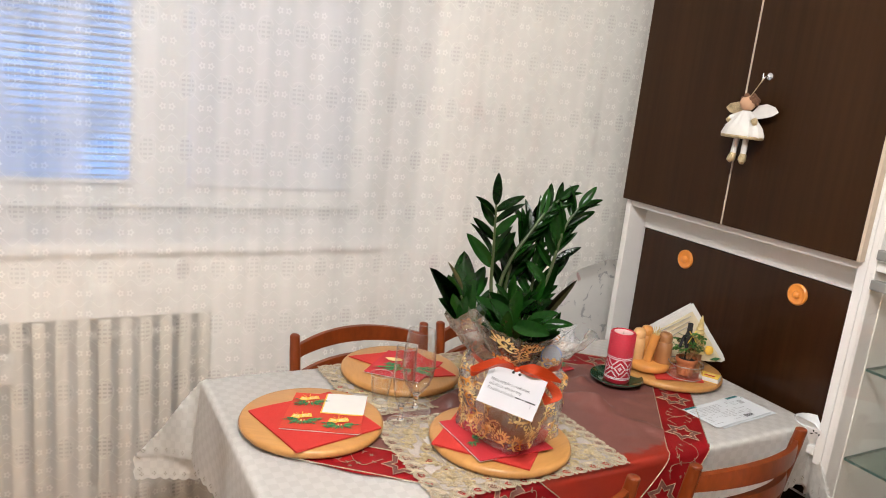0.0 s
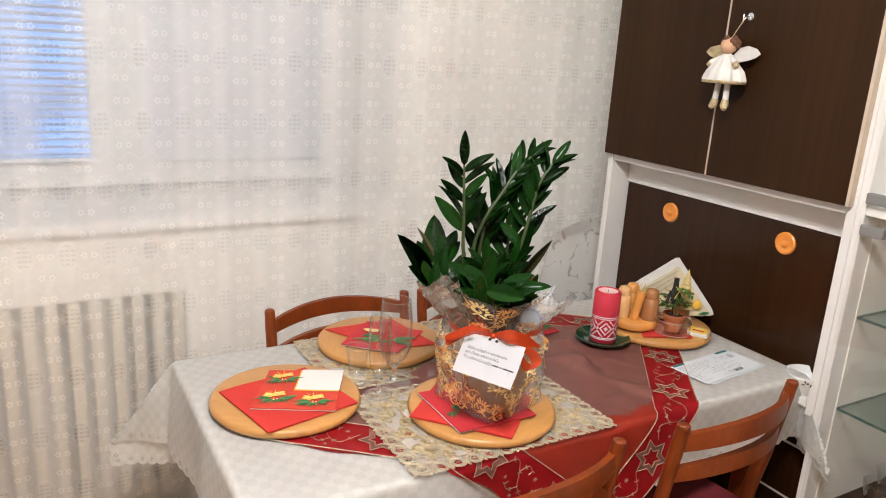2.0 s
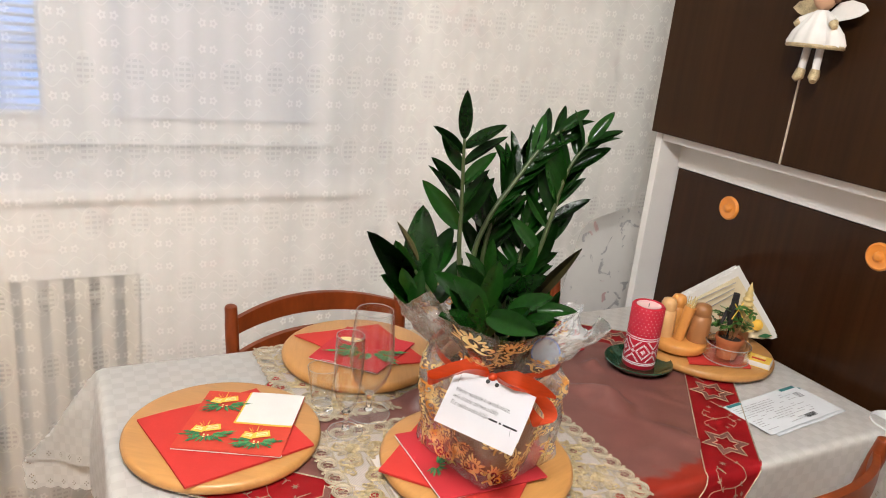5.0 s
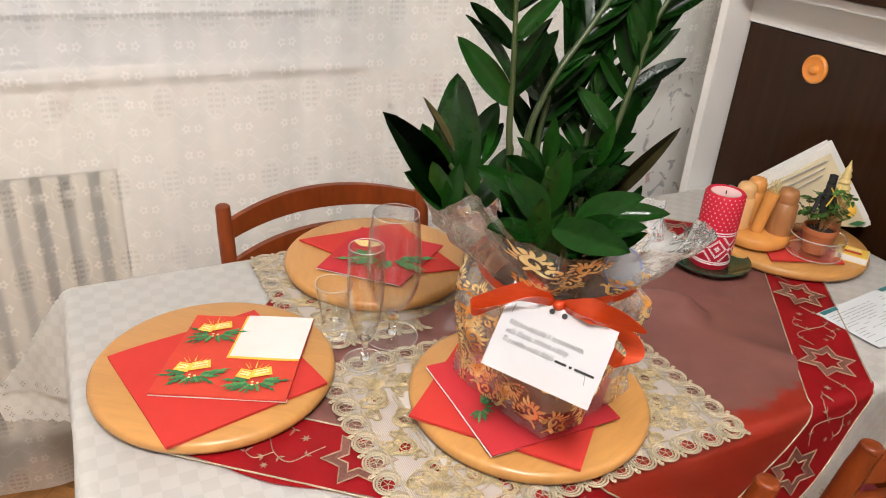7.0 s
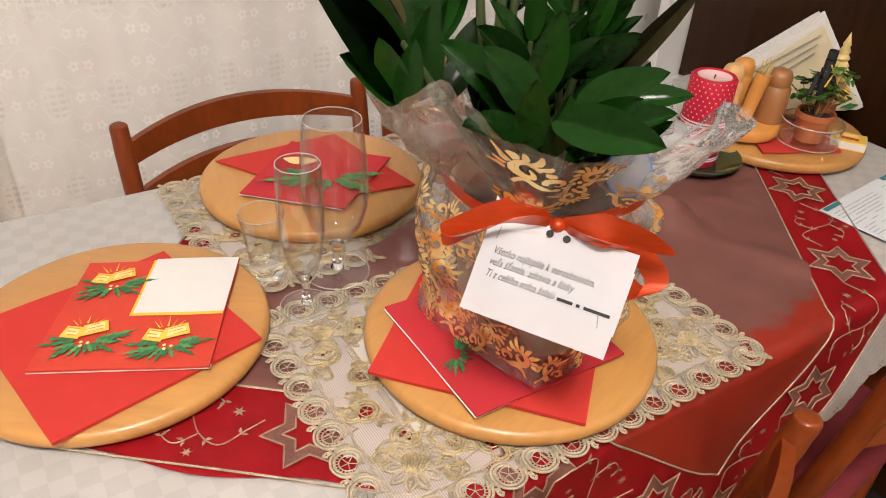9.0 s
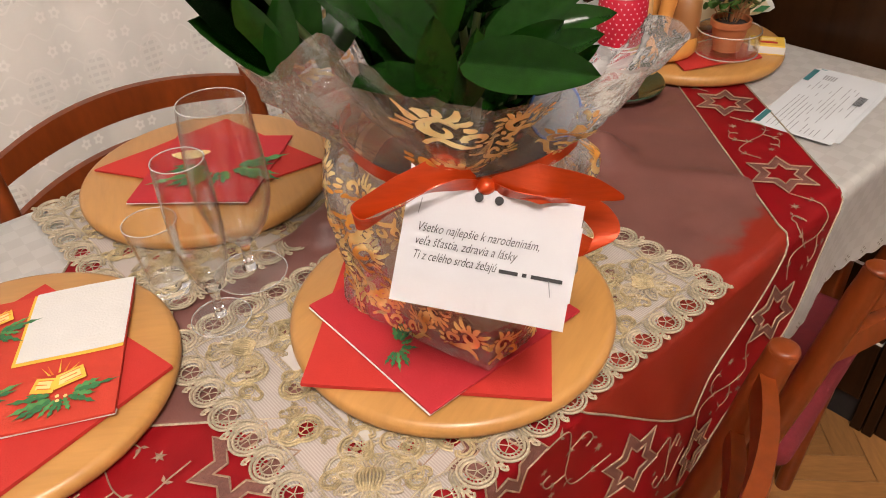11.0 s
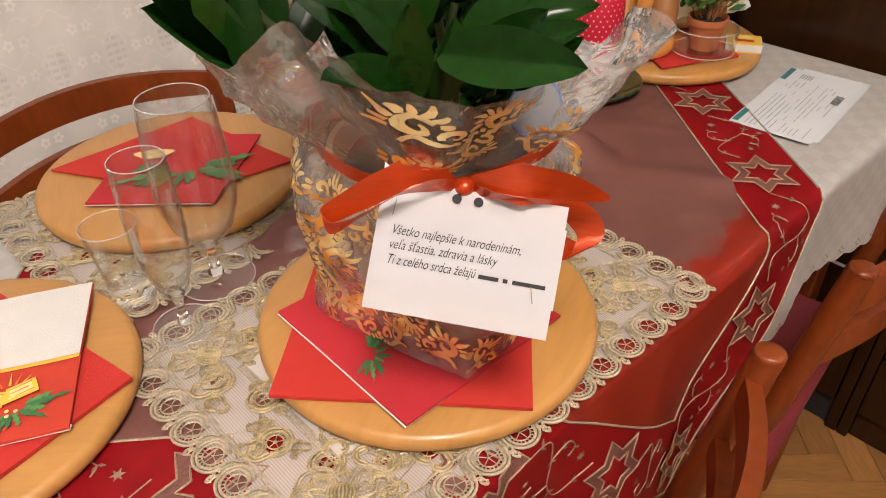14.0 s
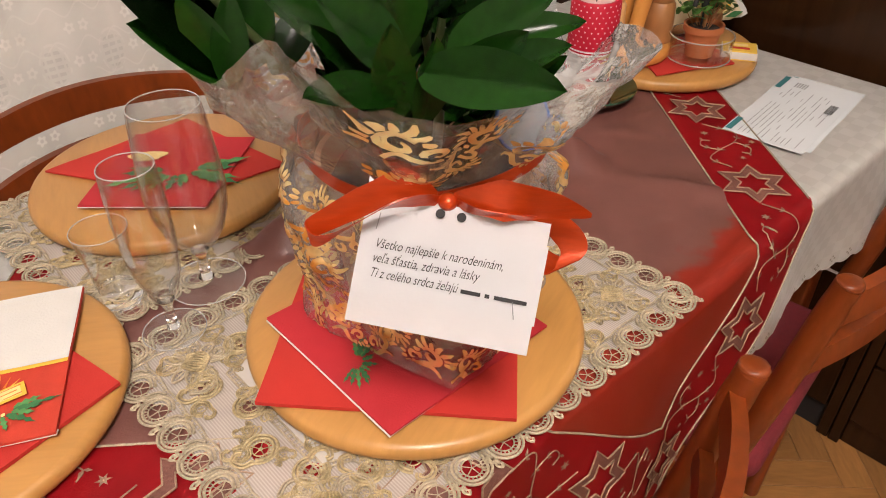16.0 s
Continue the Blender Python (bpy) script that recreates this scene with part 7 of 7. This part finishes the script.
# ---- chairs ----
def chair_at(x, y, turn, label, first=None):
    if first:
        c = copy_thing(first, pose(x, y, 0, 0, 0, turn))
        return tagged(c, label)
    c = thing("dining_chair", (x, y, 0), label, "chair", "chairs round the table", turn=turn)
    hwid = 0.198
    # local: the back stands at y = 0, the seat reaches to +y
    for s in (-1, 1):
        part("back_post", tube(spline([(s * 0.185, 0.05, 0), (s * 0.187, 0.045, 0.25), (s * 0.19, 0.045, 0.44), (s * 0.196, 0.018, 0.62), (s * hwid, -0.004, 0.765), (s * hwid, -0.007, 0.783), (s * hwid, -0.0072, 0.789)], 6),
                               [0.0145] * 6 + [0.016] * 6 + [0.0155] * 6 + [0.0145] * 6 + [0.0135] * 6 + [0.0130, 0.0128, 0.0122, 0.0112, 0.0096, 0.007] + [0.003], 14), M["chairwood"], c)
        part("front_leg", tube([(s * 0.19, 0.43, 0), (s * 0.19, 0.43, 0.425)], [0.014, 0.0185], 14), M["chairwood"], c)
        part("stretcher", tube([(s * 0.187, 0.05, 0.2), (s * 0.19, 0.43, 0.2)], 0.010, 10), M["chairwood"], c)
    for z, h in ((0.748, 0.035), (0.672, 0.030)):
        bm = bmesh.new()
        g = []
        for i in range(17):
            t = i / 16 * 2 - 1
            yb = -0.004 + (0.765 - z) * 0.13 - 0.052 * (1 - t * t)
            arch = 0.016 * (1 - t * t)
            hh = h * (0.5 + 0.12 * (1 - t * t))
            row = []
            for dy, dz in ((-0.009, -hh), (-0.0095, 0), (-0.007, hh), (0.007, hh), (0.0095, 0), (0.009, -hh)):
                row.append(bm.verts.new((t * (hwid - 0.008), yb + dy, z + arch + dz - 0.006)))
            g.append(row)
        for a, b in zip(g, g[1:]):
            for k in range(6):
                bm.faces.new((a[k], a[(k + 1) % 6], b[(k + 1) % 6], b[k]))
        bm.faces.new(g[0]); bm.faces.new(g[-1][::-1])
        bmesh.ops.recalc_face_normals(bm, faces=bm.faces[:])
        part("back_slat", bm, M["chairwood"], c)
    part("seat_frame", box(-0.19, 0.19, 0.045, 0.44, 0.385, 0.425, 0.006), M["chairwood"], c)
    part("seat", box(-0.168, 0.168, 0.010, 0.455, 0.4255, 0.472, 0.018, segments=4), M["seatcloth"], c, "burgundy upholstered seat")
    part("stretcher", tube([(-0.19, 0.43, 0.26), (0.19, 0.43, 0.26)], 0.010, 10), M["chairwood"], c)
    return c


ch1 = chair_at(1.517, 1.333, 6.5, "reddish brown wooden chair with burgundy seat pushed under the table")
chair_at(0.962, 1.300, 5.0, "reddish brown wooden chair with burgundy seat near the potted plant", ch1)
chair_at(0.962, 2.189, 182.5, "reddish brown wooden chair before the curtain behind the back board", ch1)
chair_at(1.412, 2.195, 180.0, "reddish brown wooden chair behind the potted plant by the wallpaper", ch1)

# ---- doll hung on the door ----
hook = thing("wall_hook", (UF - 0.016, 1.706, 1.582), "small steel hook on the dark door", "hook")
part("plate", lathe([(0, 0), (0.010, 0), (0.009, 0.004), (0, 0.006)], 20), M["chrome"], hook, m=pose(0, 0, 0, 0, -90, 0))
part("hook_wire", tube(spline([(0, 0, 0), (-0.018, 0, -0.002), (-0.022, 0.004, -0.012), (-0.016, 0.010, -0.016), (-0.012, 0.014, 0.006)], 6), 0.0016, 8), M["chrome"], hook)
ds = [M["dollwhite"], M["goldthread"], mat("plain fawn cloth", (0.50, 0.30, 0.18), 0.8), mat("brown yarn", (0.13, 0.06, 0.03), 0.9)]
bm = bmesh.new()


def doll_bit(b, slot):
    for f in b.faces:
        f.material_index = slot
    join(bm, b)


b = bmesh.new()
bmesh.ops.create_uvsphere(b, u_segments=18, v_segments=12, radius=0.020, matrix=Matrix.Translation((0, 0, 0.122)))
doll_bit(b, 2)
b = bmesh.new()
for k in range(26):
    a = rt.uniform(0, 6.28)
    c = Vector((0.006 + 0.014 * math.cos(a), 0.021 * math.sin(a), 0.134 + 0.010 * rt.random() - 0.016 * abs(math.sin(a))))
    bmesh.ops.create_icosphere(b, subdivisions=1, radius=rt.uniform(0.005, 0.009), matrix=Matrix.Translation(c))
doll_bit(b, 3)
b = bmesh.new()
rows = []
for z, r in ((0.103, 0.010), (0.095, 0.021), (0.082, 0.030), (0.062, 0.047), (0.042, 0.055), (0.036, 0.053)):
    rows.append([b.verts.new((0.75 * (r + 0.06 * r * math.cos(11 * a)) * math.cos(a), (r + 0.09 * r * math.cos(11 * a + 0.6)) * math.sin(a), z)) for a in [2 * math.pi * i / 54 for i in range(54)]])
for p, q in zip(rows, rows[1:]):
    for i in range(54):
        b.faces.new((p[i], q[i], q[(i + 1) % 54], p[(i + 1) % 54]))
doll_bit(b, 0)
doll_bit(tube([(0.75 * 0.054 * math.cos(a), 0.054 * math.sin(a), 0.036) for a in [2 * math.pi * i / 40 for i in range(40)]], 0.0045, 6, closed=True), 1)
for s in (-1, 1):
    doll_bit(tube([(0, 0.014 * s, 0.036), (-0.002, 0.016 * s, -0.008)], 0.0075, 10), 0)
    doll_bit(tube([(-0.001, 0.016 * s, -0.008), (-0.004, 0.017 * s, -0.022), (-0.010, 0.022 * s, -0.030)], [0.009, 0.011, 0.006], 10), 1)
    doll_bit(tube([(-0.002, 0.016 * s, 0.093), (-0.010, 0.036 * s, 0.080)], [0.007, 0.009], 10), 0)
    doll_bit(tube([(-0.010, 0.036 * s, 0.080), (-0.014, 0.044 * s, 0.072)], [0.009, 0.006], 10), 1)
    wing = prism([(0, 0), (0.016, 0.018), (0.040, 0.024), (0.066, 0.018), (0.078, 0.006), (0.064, -0.004), (0.046, -0.010), (0.018, -0.016)], 0, 0.002)
    wing.transform(Matrix(((0, 0, 1, 0.016), (s, 0, 0, 0.004 * s), (0, 1, 0, 0.100), (0, 0, 0, 1))))
    doll_bit(wing, 1 if s > 0 else 0)
doll_bit(tube([(0.004, 0, 0.140), (0.012, -0.010, 0.165), (0.022, -0.014, 0.186)], 0.0010, 6), 1)
bmesh.ops.recalc_face_normals(bm, faces=bm.faces[:])
doll = part("doll", bm, ds, m=pose(UF - 0.062, 1.722, 1.388, 0, 0, 0))
tagged(doll, "small plain cloth doll in white and gold hung on the door", "doll")

# ---- parquet in herringbone ----
PL, PW = 0.30, 0.06
plank = mesh_of(box(-PL / 2 + 0.0006, PL / 2 - 0.0006, -PW / 2 + 0.0006, PW / 2 - 0.0006, -0.010, 0.0, 0.0008, segments=1), "plank", M["parquet"], False)
far = bmesh.new()
fp = []
for i in range(-30, 45):
    for j in range(-12, 14):
        for k in (0, 1):
            u = i * PW + j * PL
            v = i * PW - j * PL
            if k == 0:
                c, ang = (u + PL / 2, v + PW / 2), 0
            else:
                c, ang = (u + PL + PW / 2, v + PW - PL / 2), 90
            x, y = 0.7071 * (c[0] - c[1]) + 0.6, 0.7071 * (c[0] + c[1]) - 0.2
            if X0 < x < SIDE_X and Y0 < y < WALL_Y:
                fp.append((x, y, ang + 45))
fp.sort(key=lambda q: min(math.hypot(q[0] - 1.7, q[1] - 1.1), math.hypot(q[0] - 0.2, q[1] - 2.0)))
for x, y, a in fp[:290]:
    part("plank", plank, None, floor, m=pose(x, y, 0.0, 0, 0, a))
for x, y, a in fp[290:]:
    b = box(-PL / 2 + 0.0006, PL / 2 - 0.0006, -PW / 2 + 0.0006, PW / 2 - 0.0006, -0.010, 0.0)
    b.transform(pose(x, y, 0, 0, 0, a))
    join(far, b)
tagged(part("planks", far, M["parquet"], floor, smooth=False), kind="stuff")
